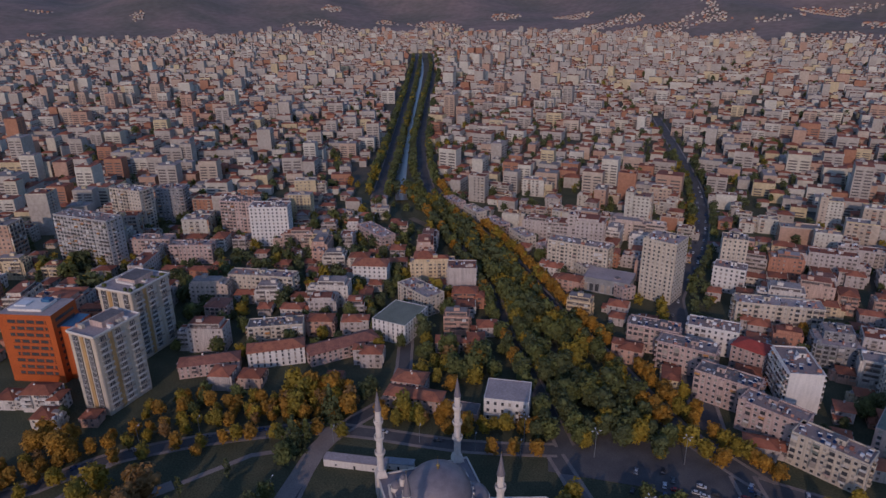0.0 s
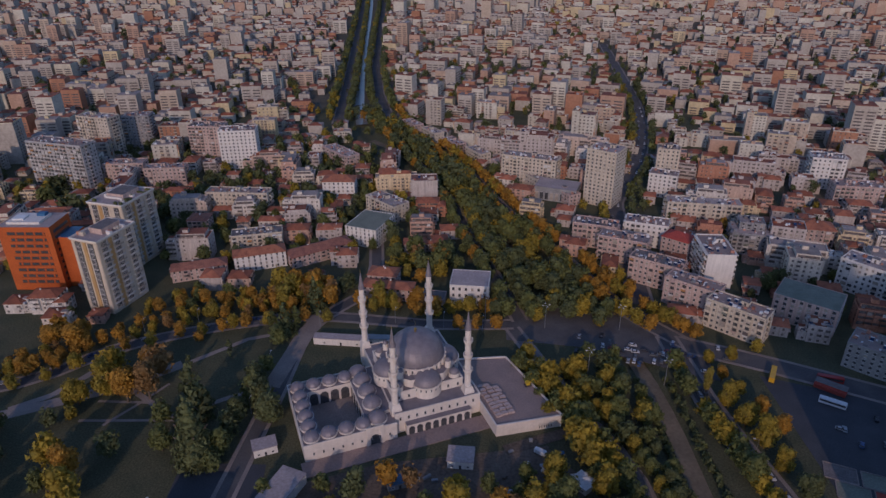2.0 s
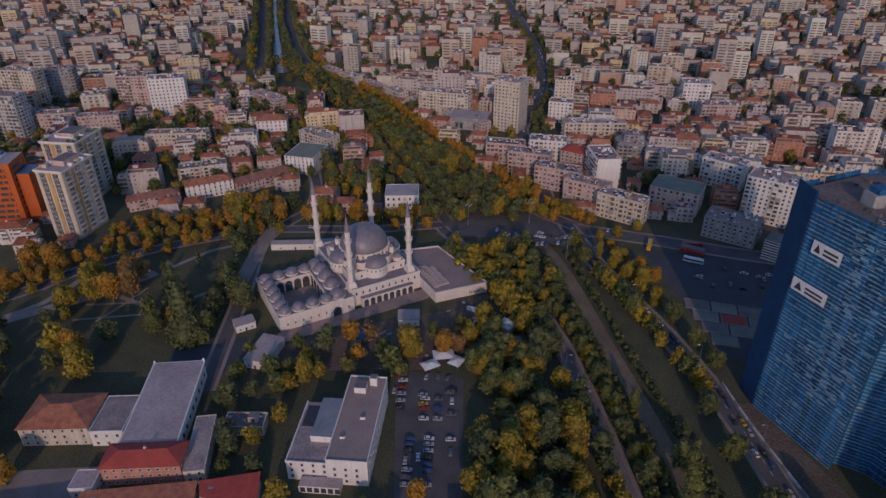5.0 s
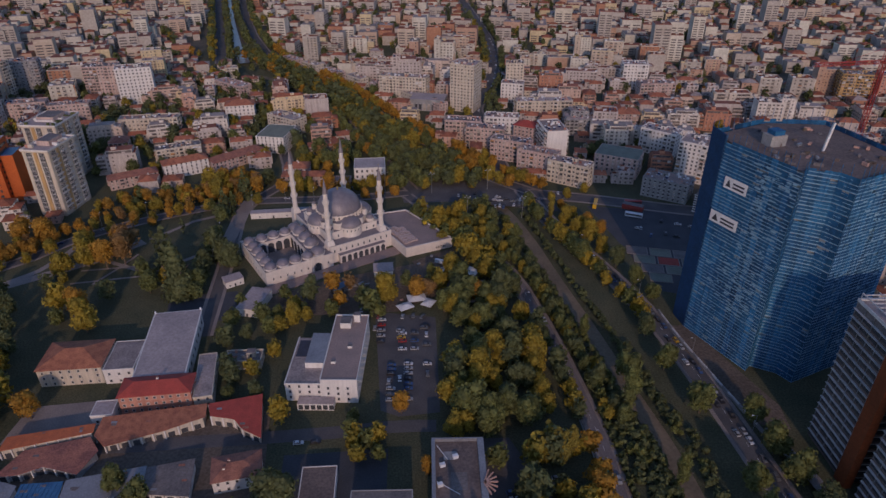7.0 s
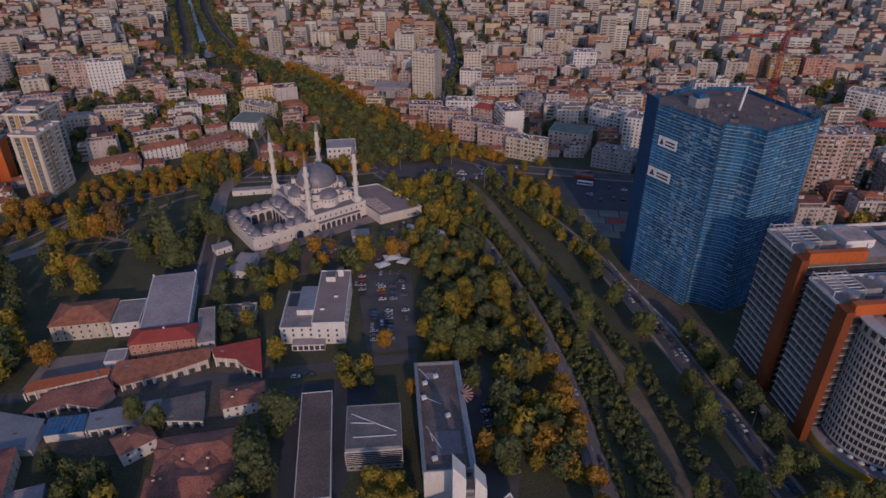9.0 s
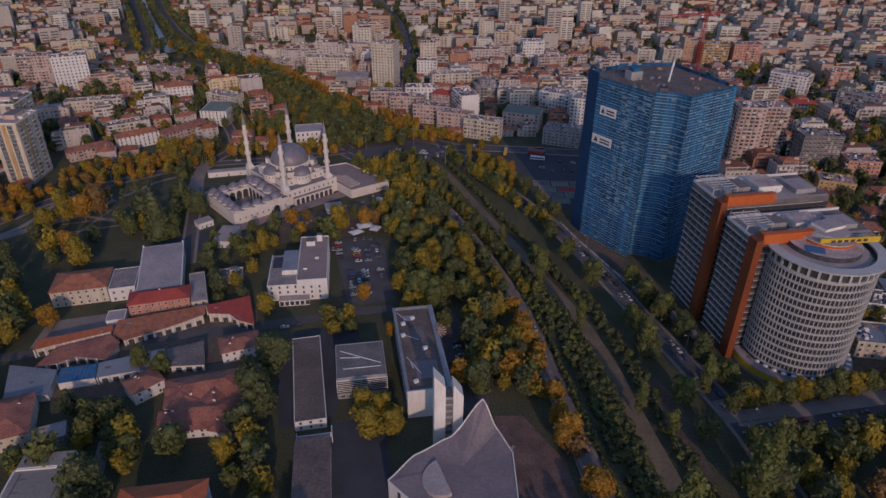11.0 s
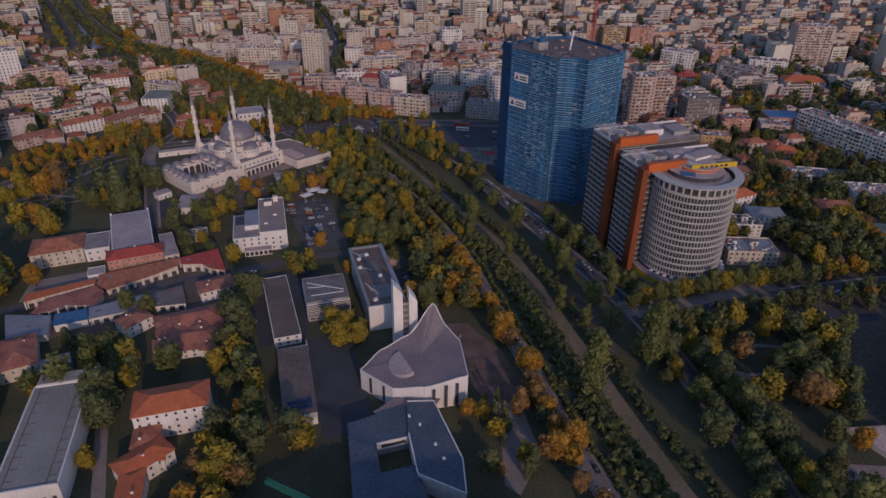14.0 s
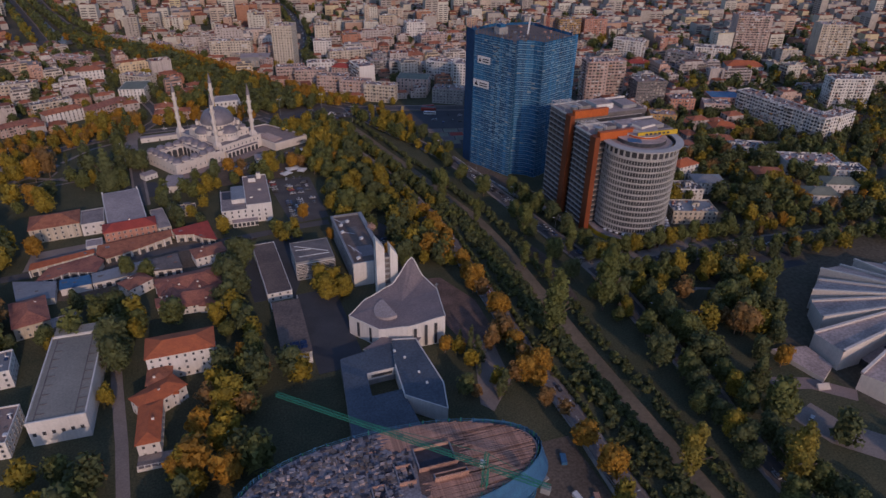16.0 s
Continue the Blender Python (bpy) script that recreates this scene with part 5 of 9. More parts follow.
# a tilted half disc over the apse
k = Kit()
ax_, ay_, fx_, fy_ = 4, -95, .62, .2
arc = []
for i in range(15):
    a = math.radians(100 + 180 * i / 14)
    arc.append((ax_ + 8 * math.cos(a), ay_ + 8 * math.sin(a), 13.1 + .28 * (8 - 8 * math.cos(a - math.radians(10)) * -1) * .9))
k.face(arc, "felt_light")
for p, q in zip(arc, arc[1:] + arc[:1]):
    k.face([(p[0], p[1], 10.5), (q[0], q[1], 10.5), q, p], "felt_light")
part("apse_roof", k, ca, "pinkish tilted half disc over the apse")
for x, y, w, h in ((11.5, -113, 0, 12), (17, -113.2, 0, 13), (22, -113.3, 0, 13)):
    part("slit_window", Kit().box(-.7, .7, -.25, .1, 1, h, "glass"), ca, at=pose(x, y, 0, 0, 0, -2))
for x, y in ((-12.5, -95.2), (-8, -101.6)):
    part("slit_window", Kit().box(-.7, .7, -.25, .1, 1, 9.5, "glass"), ca, at=pose(x, y, 0, 0, 0, -55))
k = Kit()
k.prism([(-14, -112), (-5, -116), (6, -114.5), (9, -113.2), (-4, -107)], -.2, 5.6, "white", "felt")
part("side_chapel", k, ca)
k = Kit().prism([(-15, -112.6), (-1, -119), (9.8, -118), (14.5, -113.3), (-3, -106)], 5.7, 6.3, "white", "slate", bottom=True)
part("chapel_roof", k, ca, "low curved roof with a white rim")
cross = Kit().box(-.15, .15, -.15, .15, 0, 3.2, "steel").box(-1, 1, -.15, .15, 2, 2.3, "steel")
part("cross", cross, ca, at=pose(31, -90, 17.2))
bt = thing("bell_tower", 11, -67, 0, -4, "slender white bell tower with an open slot of bells", "tower")
for x0, x1, za, zb in ((-6, -1.6, 40, 34), (1.4, 5.4, 35, 29)):
    k = Kit()
    top = [(x0, -3, za), (x1, -3, zb), (x1, 3, zb), (x0, 3, za)]
    k.face(top, "white")
    for p, q in zip(top, top[1:] + top[:1]):
        k.face([(p[0], p[1], -.2), (q[0], q[1], -.2), q, p], "white")
    part("slab", k, bt, "white fin with a slanted top")
part("slot", Kit().box(-1.6, 1.4, -1.6, 2.6, -.2, 28, "felt"), bt, "dark recess between the white slabs")
for i in range(8):
    part("bell_stage", Kit().box(-1.55, 1.35, -2.2, -1.6, 4 + i * 3.3, 5 + i * 3.3, "concrete"), bt)
# parish buildings below
ph = thing("parish_hall", 0, 0, 0, 0, "low blue-grey flat-roofed hall round a square court", "hall")
take(-12, -140, 32)
k = Kit()
NW_, SW_, SE_, NE_ = (-27, -117), (-34, -166), (-4, -168), (0, -112)
def quad(k, pts, z0, z1, m, top):
    k.prism(pts, z0, z1, m, top)
# the roofs' shadow is in their blue colour, sunny north end included
quad(k, [(-27, -117), (-28.8, -131), (-3, -131), (-1, -113)], -.2, 7, "grey", "membrane_blue")
part("wall", k, ph)
k = Kit()
quad(k, [(-28.8, -131), (-30.8, -146), (-19.5, -146), (-18, -131)], -.2, 7, "grey", "membrane_blue")
part("wall", k, ph)
k = Kit()
quad(k, [(-30.8, -146), (-34, -170), (-5, -170), (-6, -146)], -.2, 7, "grey", "membrane_blue")
part("wall", k, ph)
k = Kit().prism([(-4.5, -131), (-6.5, -152), (8, -166), (12, -150), (10.5, -116), (-.5, -113)], -.2, 8.6, "white", "membrane_blue")
part("wing", k, ph, "higher wing with a pale roof")
k = Kit()
for a, b in (((-4.5, -131), (-6.5, -152)), ((-6.5, -152), (8, -166)), ((8, -166), (12, -150)), ((12, -150), (10.5, -116)), ((10.5, -116), (-.5, -113))):
    k.beam((*a, 8.7), (*b, 8.7), .5, "white")
part("parapet", k, ph)
part("court_wall", Kit().box(-17.8, -4.2, -131.4, -131.05, 3.2, 7.2, "white").box(-16, -6, -131.5, -131.4, 4.3, 5.9, "glass"), ph, "white wall with a window band over the court")
for x, y in ((-2, -122), (1, -128), (4, -140), (5, -148)):
    part("roof_vent", Kit().box(-.5, .5, -.5, .5, 0, .9, "sign"), ph, at=pose(x, y, 8.6))

# ---------------------------------------------------------------- oval building site and its crane
ov = thing("oval_building_site", -27, -205.2, 0, -3.4, "oval concrete shell under construction with blue netting", "building site")
take(-27, -205, 54, 54, 23)
OA, OB, OH = 53.8, 20.6, 25.0
OV = [(OA * math.cos(math.tau * i / 64), OB * math.sin(math.tau * i / 64)) for i in range(64)]
part("core", Kit().prism([(x * .98, y * .98) for x, y in OV], -.2, OH, "concrete", "slab_wet"), ov)
for z in (OH + .1, OH + 1.0):
    part("edge_rail", Kit().prism([(x * 1.003, y * 1.003) for x, y in OV], z, z + .22, "sheet_blue", cap=False), ov, "bright blue edge rail")
for f in range(7):
    part("net_band", Kit().prism(OV, f * 3.5 + .3, f * 3.5 + 3.3, "net", cap=False), ov, "blue mesh netting round one storey")
    part("scaffold_rail", Kit().prism([(x * 1.008, y * 1.008) for x, y in OV], f * 3.5 + 3.2, f * 3.5 + 3.5, "net_pale", cap=False), ov)
for i in range(64):
    part("scaffold_pole", Kit().box(-.1, .1, -.1, .1, 0, OH + 1.6, "net"), ov, at=pose(OV[i][0] * 1.005, OV[i][1] * 1.005, 0))
orr = random.Random(8)
k = Kit()
for i in range(64):
    if not (i < 9 or i > 44):
        continue
    (ax, ay), (bx, by) = OV[i], OV[(i + 1) % 64]
    k.face([(ax * 1.075, ay * 1.1, OH - 10), (bx * 1.075, by * 1.1, OH - 10), (bx * 1.006, by * 1.006, OH + 1), (ax * 1.006, ay * 1.006, OH + 1)], "sheet_blue")
part("safety_net", k, ov, "bright blue sloping safety net")
k = Kit().prism([(OV[i][0] * .97, OV[i][1] * .97) for i in list(range(49, 64)) + list(range(0, 15))], OH, OH + .03, "earth_red")
part("plank_bed", k, ov)
k = Kit()
for i in range(1300):
    x, y = orr.uniform(-53, 6), orr.uniform(-20, 20)
    if (x / 52.3) ** 2 + (y / 19.4) ** 2 > 1 or x > -2 and abs(y) > 9:
        continue
    a, w, d = orr.uniform(-.12, .12), orr.uniform(.25, 1.0), orr.uniform(.25, .9)
    ca_, sa_ = math.cos(a), math.sin(a)
    k.prism([(x + ca_ * u - sa_ * v, y + sa_ * u + ca_ * v) for u, v in ((-w, -d), (w, -d), (w, d), (-w, d))], OH, OH + orr.uniform(.05, .9), orr.choice(("slab_wet", "slab_wet", "slab_wet", "paving_pale", "felt", "felt", "ink", "ink", "felt_brown")))
part("site_clutter", k, ov, "dense formwork boards and rubble", kind="stuff")
for i in range(96):
    y = -OB + .8 + i * (2 * OB - 1.6) / 96
    xm = OA * .97 * math.sqrt(max(0, 1 - (y / OB) ** 2))
    x0 = max(-xm, (-4 if y > 9 else 24 if y > -7 else 8) + orr.uniform(-3, 3))
    if xm - x0 > 3:
        a = orr.uniform(0, 4)
        part("formwork_plank", Kit().box(x0 + a, xm - orr.uniform(0, 2), -.15, .15, .03, .3, "plank"), ov, at=pose(0, y, OH, 0, 0, orr.uniform(-.6, .6)))
for i in range(64):
    part("edge_post", Kit().box(-.12, .12, -.12, .12, 0, orr.uniform(1.2, 2.6), "steel_green" if i % 3 else "sheet_blue"), ov, at=pose(OV[i][0] * .985, OV[i][1] * .985, OH))
for i in range(70):
    x, y = orr.uniform(-52, 10), orr.uniform(-19, 19)
    if (x / 51) ** 2 + (y / 18.5) ** 2 > 1:
        continue
    part("formwork_sheet", Kit().box(-orr.uniform(.3, 1.5), orr.uniform(.3, 1.5), -orr.uniform(.3, 1.2), orr.uniform(.3, 1.2), 0, orr.uniform(.06, .9), orr.choice(("slab_wet", "slab_wet", "felt", "concrete", "paving_pale", "ink", "plank"))), ov, at=pose(x, y, OH, 0, 0, orr.uniform(0, 180)))
for x, y, w, d, h in ((15, 3, 14, 10, 1.7), (18, -6.5, 12, 2.6, 2.2), (-7, -8, 5, 8, 1.4), (3, -2, 6, 8, 1.6)):
    core = part("lift_core", Kit().box(-w / 2, w / 2, -d / 2, -d / 2 + .4, 0, h, "plank").box(-w / 2, w / 2, d / 2 - .4, d / 2, 0, h * .8, "plank").box(-w / 2, -w / 2 + .4, -d / 2 + .4, d / 2 - .4, 0, h, "slab_wet").box(w / 2 - .4, w / 2, -d / 2 + .4, d / 2 - .4, 0, h * .9, "slab_wet"), ov, "open concrete shaft walls", at=pose(x, y, OH))
    # black sheet at deck level stands for the darkness down the shaft
    part("shaft_floor", Kit().box(-w / 2 + .4, w / 2 - .4, -d / 2 + .4, d / 2 - .4, .03, .1, "ink"), core)
    for i in range(int(w)):
        part("prop", Kit().beam((0, -d / 2 - .3, 0), (orr.uniform(-.6, .6), -d / 2 - .3, h + orr.uniform(.3, 1.5)), .14, "plank"), core, at=pose(-w / 2 + i + .5, 0, 0))
yd = random.Random(4)
for i in range(26):
    thing("building_load", 34 + yd.uniform(-6, 16), -222 + yd.uniform(-34, 24), 0, yd.uniform(-20, 20), "stack of timber and steel beside the oval site", "building material", "stacks beside the oval", kit=Kit().box(-yd.uniform(.5, 1.5), yd.uniform(.5, 1.5), -yd.uniform(1, 3.5), yd.uniform(1, 3.5), -.05, yd.uniform(.3, 1.6), yd.choice(("plank", "plank", "steel", "concrete", "sheet_blue", "sign"))))
hoard = thing("site_hoarding", 54, -222, 0, -4, "pale hoarding between the oval site and the river road", "fence")
for i in range(9):
    part("panel", Kit().box(-.2, .2, -3.9, 3.9, -.2, 2.4, "concrete"), hoard, at=pose(0, 30 - i * 8, 0))
tagged(new("pavement", Kit().prism([(24, -262), (53, -262), (53, -190), (20, -188)], 0, .06, "soil").mesh("pavement")), "trodden earth strip beside the oval site", "yard", kind="structure")
crane(-0.5, -221, OH, 35.2, 83, 22, 135.8, "steel_green", "green lattice tower crane over the oval site")
crane(194, 105, 0, 134, 34, 12, 190, "steel_red", "red lattice tower crane among the flats")

# ---------------------------------------------------------------- folded-concrete pyramid
py = thing("pyramid_hall", 262, -196, 0, 0, "pale folded concrete hall shaped like a low pyramid", "hall")
take(262, -196, 66)
HP = 24.0
for i in range(14):
    a0 = math.radians(122 + 25.714 * i)
    r0 = (57, 57, 66, 70, 66, 60)[min(i, 5)]
    dx, dy = math.cos(a0), math.sin(a0)
    wx, wy = -dy, dx
    hw0, hw1 = 9.2, 2.4
    k = Kit()
    lo = [(dx * r0 - wx * hw0, dy * r0 - wy * hw0), (dx * r0 + wx * hw0, dy * r0 + wy * hw0), (dx * 9 + wx * hw1, dy * 9 + wy * hw1), (dx * 9 - wx * hw1, dy * 9 - wy * hw1)]
    zs = [9.0, 11.5, HP, HP]
    bt_ = [(x, y, 0) for x, y in lo]
    tp = [(x, y, z) for (x, y), z in zip(lo, zs)]
    for j in range(4):
        q = (j + 1) % 4
        k.face([bt_[j], bt_[q], tp[q], tp[j]], "stone")
    k.face(tp, "paving_pale")
    part("fold", k, py, "sloping concrete fold")
    k = Kit()
    for s in (0, 3), (1, 2):
        k.beam((tp[s[0]][0], tp[s[0]][1], tp[s[0]][2] + .5), (tp[s[1]][0], tp[s[1]][1], tp[s[1]][2] + .5), 1.3, "stone")
    part("rib", k, py, "white edge rib")
    k = Kit()
    a1 = a0 + radians(12.857)
    ex, ey = math.cos(a1), math.sin(a1)
    k.face([(ex * 52 - ey * -5, ey * 52 + ex * -5, 3.5), (ex * 52 - ey * 5, ey * 52 + ex * 5, 3.5), (ex * 9 - ey * 1.5, ey * 9 + ex * 1.5, HP - 3.5), (ex * 9 - ey * -1.5, ey * 9 + ex * -1.5, HP - 3.5)], "felt_light")
    k.face([(ex * 52 - ey * -5, ey * 52 + ex * -5, 0), (ex * 52 - ey * 5, ey * 52 + ex * 5, 0), (ex * 52 - ey * 5, ey * 52 + ex * 5, 3.5), (ex * 52 - ey * -5, ey * 52 + ex * -5, 3.5)], "glass")
    g = part("valley", k, py, "sunken glazed valley between the folds")
    if i in (2, 3):
        for n in range(12):
            rr_ = 22 + (n % 6) * 3.6
            zz = HP - 3.5 + (3.5 - HP + 3.5) * (rr_ - 9) / 43
            part("rooflight", Kit().box(-.9, .9, -.6, .6, 0, .35, "ink"), g, at=pose(ex * rr_ - ey * (-1 + 2 * (n // 6)), ey * rr_ + ex * (-1 + 2 * (n // 6)), zz + .05, 0, 0, math.degrees(a1)))
part("terrace", Kit().prism([(-86, 20), (-80, -6), (-68, 0), (-68, 16)], -.2, 2.4, "stone", "paving_pale"), py, "low terrace at the foot of the hall")
for i in range(5):
    part("step", Kit().box(-3, 3, -.2, .2, 0, 2.4 - .45 * i, "stone"), py, at=pose(-83, -8 - i * .45, 0, 0, 0, -12))
part("cap", Kit().ring(0, 0, 12, HP - 2, HP + 1, "stone", n=24), py)
k = Kit()
ribbon(k, [(158, -212), (162, -228), (178, -246), (200, -262)], 16, .1, "paving")
ribbon(k, [(150, -190), (176, -200), (190, -214)], 8, .12, "paving_pink")
tagged(new("pavement", k.mesh("pavement")), "pale slabbed forecourt beside the folded hall", "forecourt", kind="structure")

# ---------------------------------------------------------------- towers by the park
ob_ = thing("orange_office", -309, 267, 0, 9, "bright orange office block with strip windows", "office building")
take(-309, 267, 20)
part("wall", Kit().box(-16, 16, -11, 11, -.3, 43, "orange", "felt_light"), ob_)
for f in range(9):
    z = 4 + f * 4.1
    part("strip_window", Kit().box(-10.5 + (f % 2) * 1.5, 12.5, -11.12, -10.9, z + 1, z + 2.9, "glass"), ob_, "long dark strip window")
    part("spandrel", Kit().box(-10.5, 13, -11.5, -11.12, z + .2, z + .9, "orange"), ob_)
    for i in range(4):
        part("pier", Kit().box(-.5, .5, -11.3, -11.1, z + 1, z + 2.9, "orange"), ob_, at=pose(-7 + i * 5.6 + (f % 3), 0, 0))
    part("side_window", Kit().box(15.9, 16.12, -8, 8, z + 1, z + 2.9, "glass"), ob_)
part("roof_plant", Kit().box(-12, 8, -7, 7, 43, 44.5, "white").box(2, 7, 2, 6, 44.5, 46.2, "sheet_blue").box(-10, -3, -4, 2, 44.5, 45.5, "sign"), ob_, "white roof plant with blue units")
part("annex", Kit().box(16.1, 24, -6, 10, -.3, 34, "orange", "sheet_blue"), ob_)


def striped_tower(x, y, w, d, rot, h, label, pool=False):
    t = thing("apartment_tower", x, y, 0, rot, label, "apartment tower", "towers by the park")
    take(x, y, max(w, d) * .6)
    part("wall", Kit().box(-w / 2, w / 2, -d / 2, d / 2, -.3, h, "cream", "membrane"), t)
    n = int(h / 3.2)
    for si, (c, run, a) in enumerate(sides(w, d)):
        if si == 2:
            continue
        m = 2 if run < 22 else 3
        for i in range(m):
            s = (i - (m - 1) / 2) * run / m
            glz = part("bay", Kit().box(-1.7, 1.7, -.5, .1, 3, h - 1.2, "glass"), t, "glazed bay", at=on_side(c, a, s, 0))
            for u in (-1.7, -.57, .57, 1.58):
                part("mullion", Kit().box(u, u + .12, -.62, -.5, 3, h - 1.2, "frame"), glz)
            for f in range(n - 1):
                z = 3 + f * (h - 4) / (n - 1)
                if si == 0:
                    part("transom", Kit().box(-1.75, 1.75, -.66, -.5, 0, .3, "frame"), glz, at=pose(0, 0, z))
                else:
                    part("balcony", Kit().box(-3.1, 3.1, -1.5, 0, -.1, .1, "frame").box(-3.1, 3.1, -1.5, -1.38, .1, 1.0, "frame" if (f + i) % 3 else "shade"), t, "pale balcony", at=on_side(c, a, s, z))
        part("orange_strip", Kit().box(-1.2, 1.2, -.45, .05, 1, h - .5, "ochre"), t, "ochre vertical stripe", at=on_side(c, a, 0 if m == 2 else -run / 6, 0))
        for sgn in (-1, 1):
            part("corner_pier", Kit().box(-1.0, 1.0, -.3, .05, 1, h - .5, "cream"), t, at=on_side(c, a, sgn * (run / 2 - 1.05), 0))
    part("cornice", Kit().box(-w / 2 - .7, w / 2 + .7, -d / 2 - .7, d / 2 + .7, h - .6, h + .2, "cream", "felt_light"), t)
    part("penthouse", Kit().box(-w / 4, w / 4, -d / 6, d / 3, h + .2, h + 3.6, "pink", "felt"), t)
    for i in range(4):
        part("parapet", Kit().box(-w / 2 - .9, w / 2 + .9, -.15, .15, h + .2, h + 1.2, "white"), t, at=pose(0, (-d / 2 - .75, d / 2 + .75)[i], 0)) if i < 2 else part("parapet", Kit().box(-.15, .15, -d / 2 - .6, d / 2 + .6, h + .2, h + 1.2, "white"), t, at=pose(((-w / 2 - .75), (w / 2 + .75))[i - 2], 0, 0))
    qr = random.Random(int(x))
    for _ in range(16):
        part("roof_planter" if pool else "roof_unit", Kit().box(-qr.uniform(.6, 2), qr.uniform(.6, 2), -qr.uniform(.4, 1.2), qr.uniform(.4, 1.2), 0, qr.uniform(.8, 2.2), qr.choice(("leaf_green", "leaf_dark", "white") if pool else ("sign", "white", "brick", "steel", "cream"))), t, at=pose(qr.choice((-1, 1)) * qr.uniform(.26, .46) * w, qr.uniform(-.45, .45) * d, h + .2))
    if pool:
        part("roof_pool", Kit().box(-7, 6, -6, 5, h + .3, h + 1.6, "white").box(-6, 5, -5, 4, h + 1.5, h + 1.75, "sheet_blue"), t, "small bright blue roof pool")
    return t


striped_tower(-251, 253, 18, 28, -9, 46.5, "cream apartment tower with ochre stripes and glazed bays")
striped_tower(-275, 306, 25, 30, -6, 45, "cream apartment tower with a planted roof and blue pool", True)

# ---------------------------------------------------------------- housing placed one by one
def B(*a, **k_):
    return block(*a, **k_)


flat = "plastered block of flats with loggias and roof water heaters"
# west of the avenue
# pale_grey in place of white puts the front's shade into the wall colour
B("apartment_block", -407, 417, 56, 16, -6, 41, "pale_grey", label="wide pale block of flats with stacked balconies", pitch=3.6, balc=.75)
B("apartment_block", -366, 438, 34, 14, 14, 18, "pink", label="pink " + flat)
B("apartment_block", -328, 438, 35, 12, 14, 16, "pink", label="pink " + flat)
B("apartment_block", -424, 491, 36, 16, -8, 42, "cream", label="tall cream block of flats with rows of windows")
B("apartment_block", -408, 527, 26, 16, 16, 34, "grey", label="tall grey-blue block of flats")
B("apartment_block", -285, 493, 33, 18, 16, 35, "white", label="pale stepped block of flats with dark windows", balc=.1)
B("apartment_block", -323, 508, 32, 18, 4, 33, "pink", label="pink block of flats with balconies", balc=.6)
B("apartment_block", -239, 393, 49, 12, 6, 17, "cream", label="long low block of flats with a red penthouse")
B("house", -250, 351, 14, 14, 9, 12, "pink", roof="hip", roofmat="tile_old", label="tall pinkish house under a dark hip roof")
B("house", -196, 331, 34, 12, 22, 14, "cream", label="cream flat-roofed building beside the tiled row", roofmat="felt")
B("house", -218, 290, 34, 11, 28, 8, "pink", roof="hip", roofmat="tile_old", label="long low pink house with a weathered tile roof", win=(1.1, 1.6))
B("house", -185, 309, 33, 12, 28, 11, "white", roof="hip", roofmat="tile", label="old white townhouse with arched windows and tile roof", win=(1.1, 1.9), balc=0)
B("house", -150, 327, 44, 13, 42, 8, "pink", roof="hip", roofmat="tile_old", label="long tiled house along the lane")
B("house", -170, 433, 26, 15, 9, 16, "white", roof="hip", roofmat="tile", label="white house with a broad red hip roof", balc=0)
B("building", -124, 362, 24, 30, -12, 14, "white", label="white block with a mossy flat roof and small windows", roofmat="felt_green", balc=0, tanks=0, win=(1.0, 1.8))
B("apartment_block", -122, 402, 34, 15, -36, 14, "cream", label="cream " + flat)
B("apartment_block", -195, 512, 42, 14, -40, 13, "pink", label="pink " + flat)
B("villa", -91, 285, 31, 10, 0, 8, "pink", roof="hip", roofmat="tile", label="pink villa with a red tile roof", balc=0)
B("villa", -97, 297, 18, 12, 0, 10, "pink", roof="hip", roofmat="tile", label="pink villa with a red tile roof", balc=0)
B("villa", -42, 292, 23, 19, 3, 13, "white", label="white square villa with dark arched windows", roofmat="felt_light", win=(1.4, 1.9), balc=0, tanks=0, floors=3)
B("garden_pavilion", -66, 284, 20, 10, 0, 4, "pink", label="low pavilion between the villas", balc=0, tanks=0)
# east of the avenue
for x, y, w, a, m in ((34, 378, 30, -10, "pink"), (52, 358, 32, -16, "pink"), (70, 328, 32, -24, "pink"), (88, 303, 31, -31, "pink"), (108, 280, 32, -33, "cream")):
    B("apartment_block", x, y, w, 13, a, 17, m, label="five-storey " + m + " flats with shuttered loggias and cluttered roof", balc=.45, pitch=3.0, tanks=6, group="flats along the avenue")
B("apartment_block", 105, 341, 17, 29, 6, 23, "white", label="bright white block of flats with blank end wall", balc=.6, faces=(1, 2, 3), tanks=5)
B("apartment_block", 69, 386, 29, 14, -10, 17, "white", label="white " + flat)
B("house", 88, 368, 18, 14, -30, 15, "pink", roof="hip", roofmat="tile_red", label="brick-pink house with a red roof")
B("apartment_block", 138, 387, 26, 19, -5, 15, "grey", label="grey stepped house with wide balconies", balc=.7)
B("apartment_block", 138, 391, 16, 12, -5, 20, "grey", label="upper storey set back on the stepped house", base=15)
B("hotel", 150, 300, 33, 23, -28, 16, "pink", label="four-storey building with a dark green flat roof", roofmat="felt_green", balc=0, win=(1.7, 1.9), pitch=3.6, tanks=0)
B("apartment_block", 112, 424, 52, 14, 0, 19, "cream", label="long cream " + flat, tanks=5)
B("apartment_tower", 42, 458, 24, 22, -25, 45, "cream", label="cream apartment tower with a dark flat roof", balc=.15)
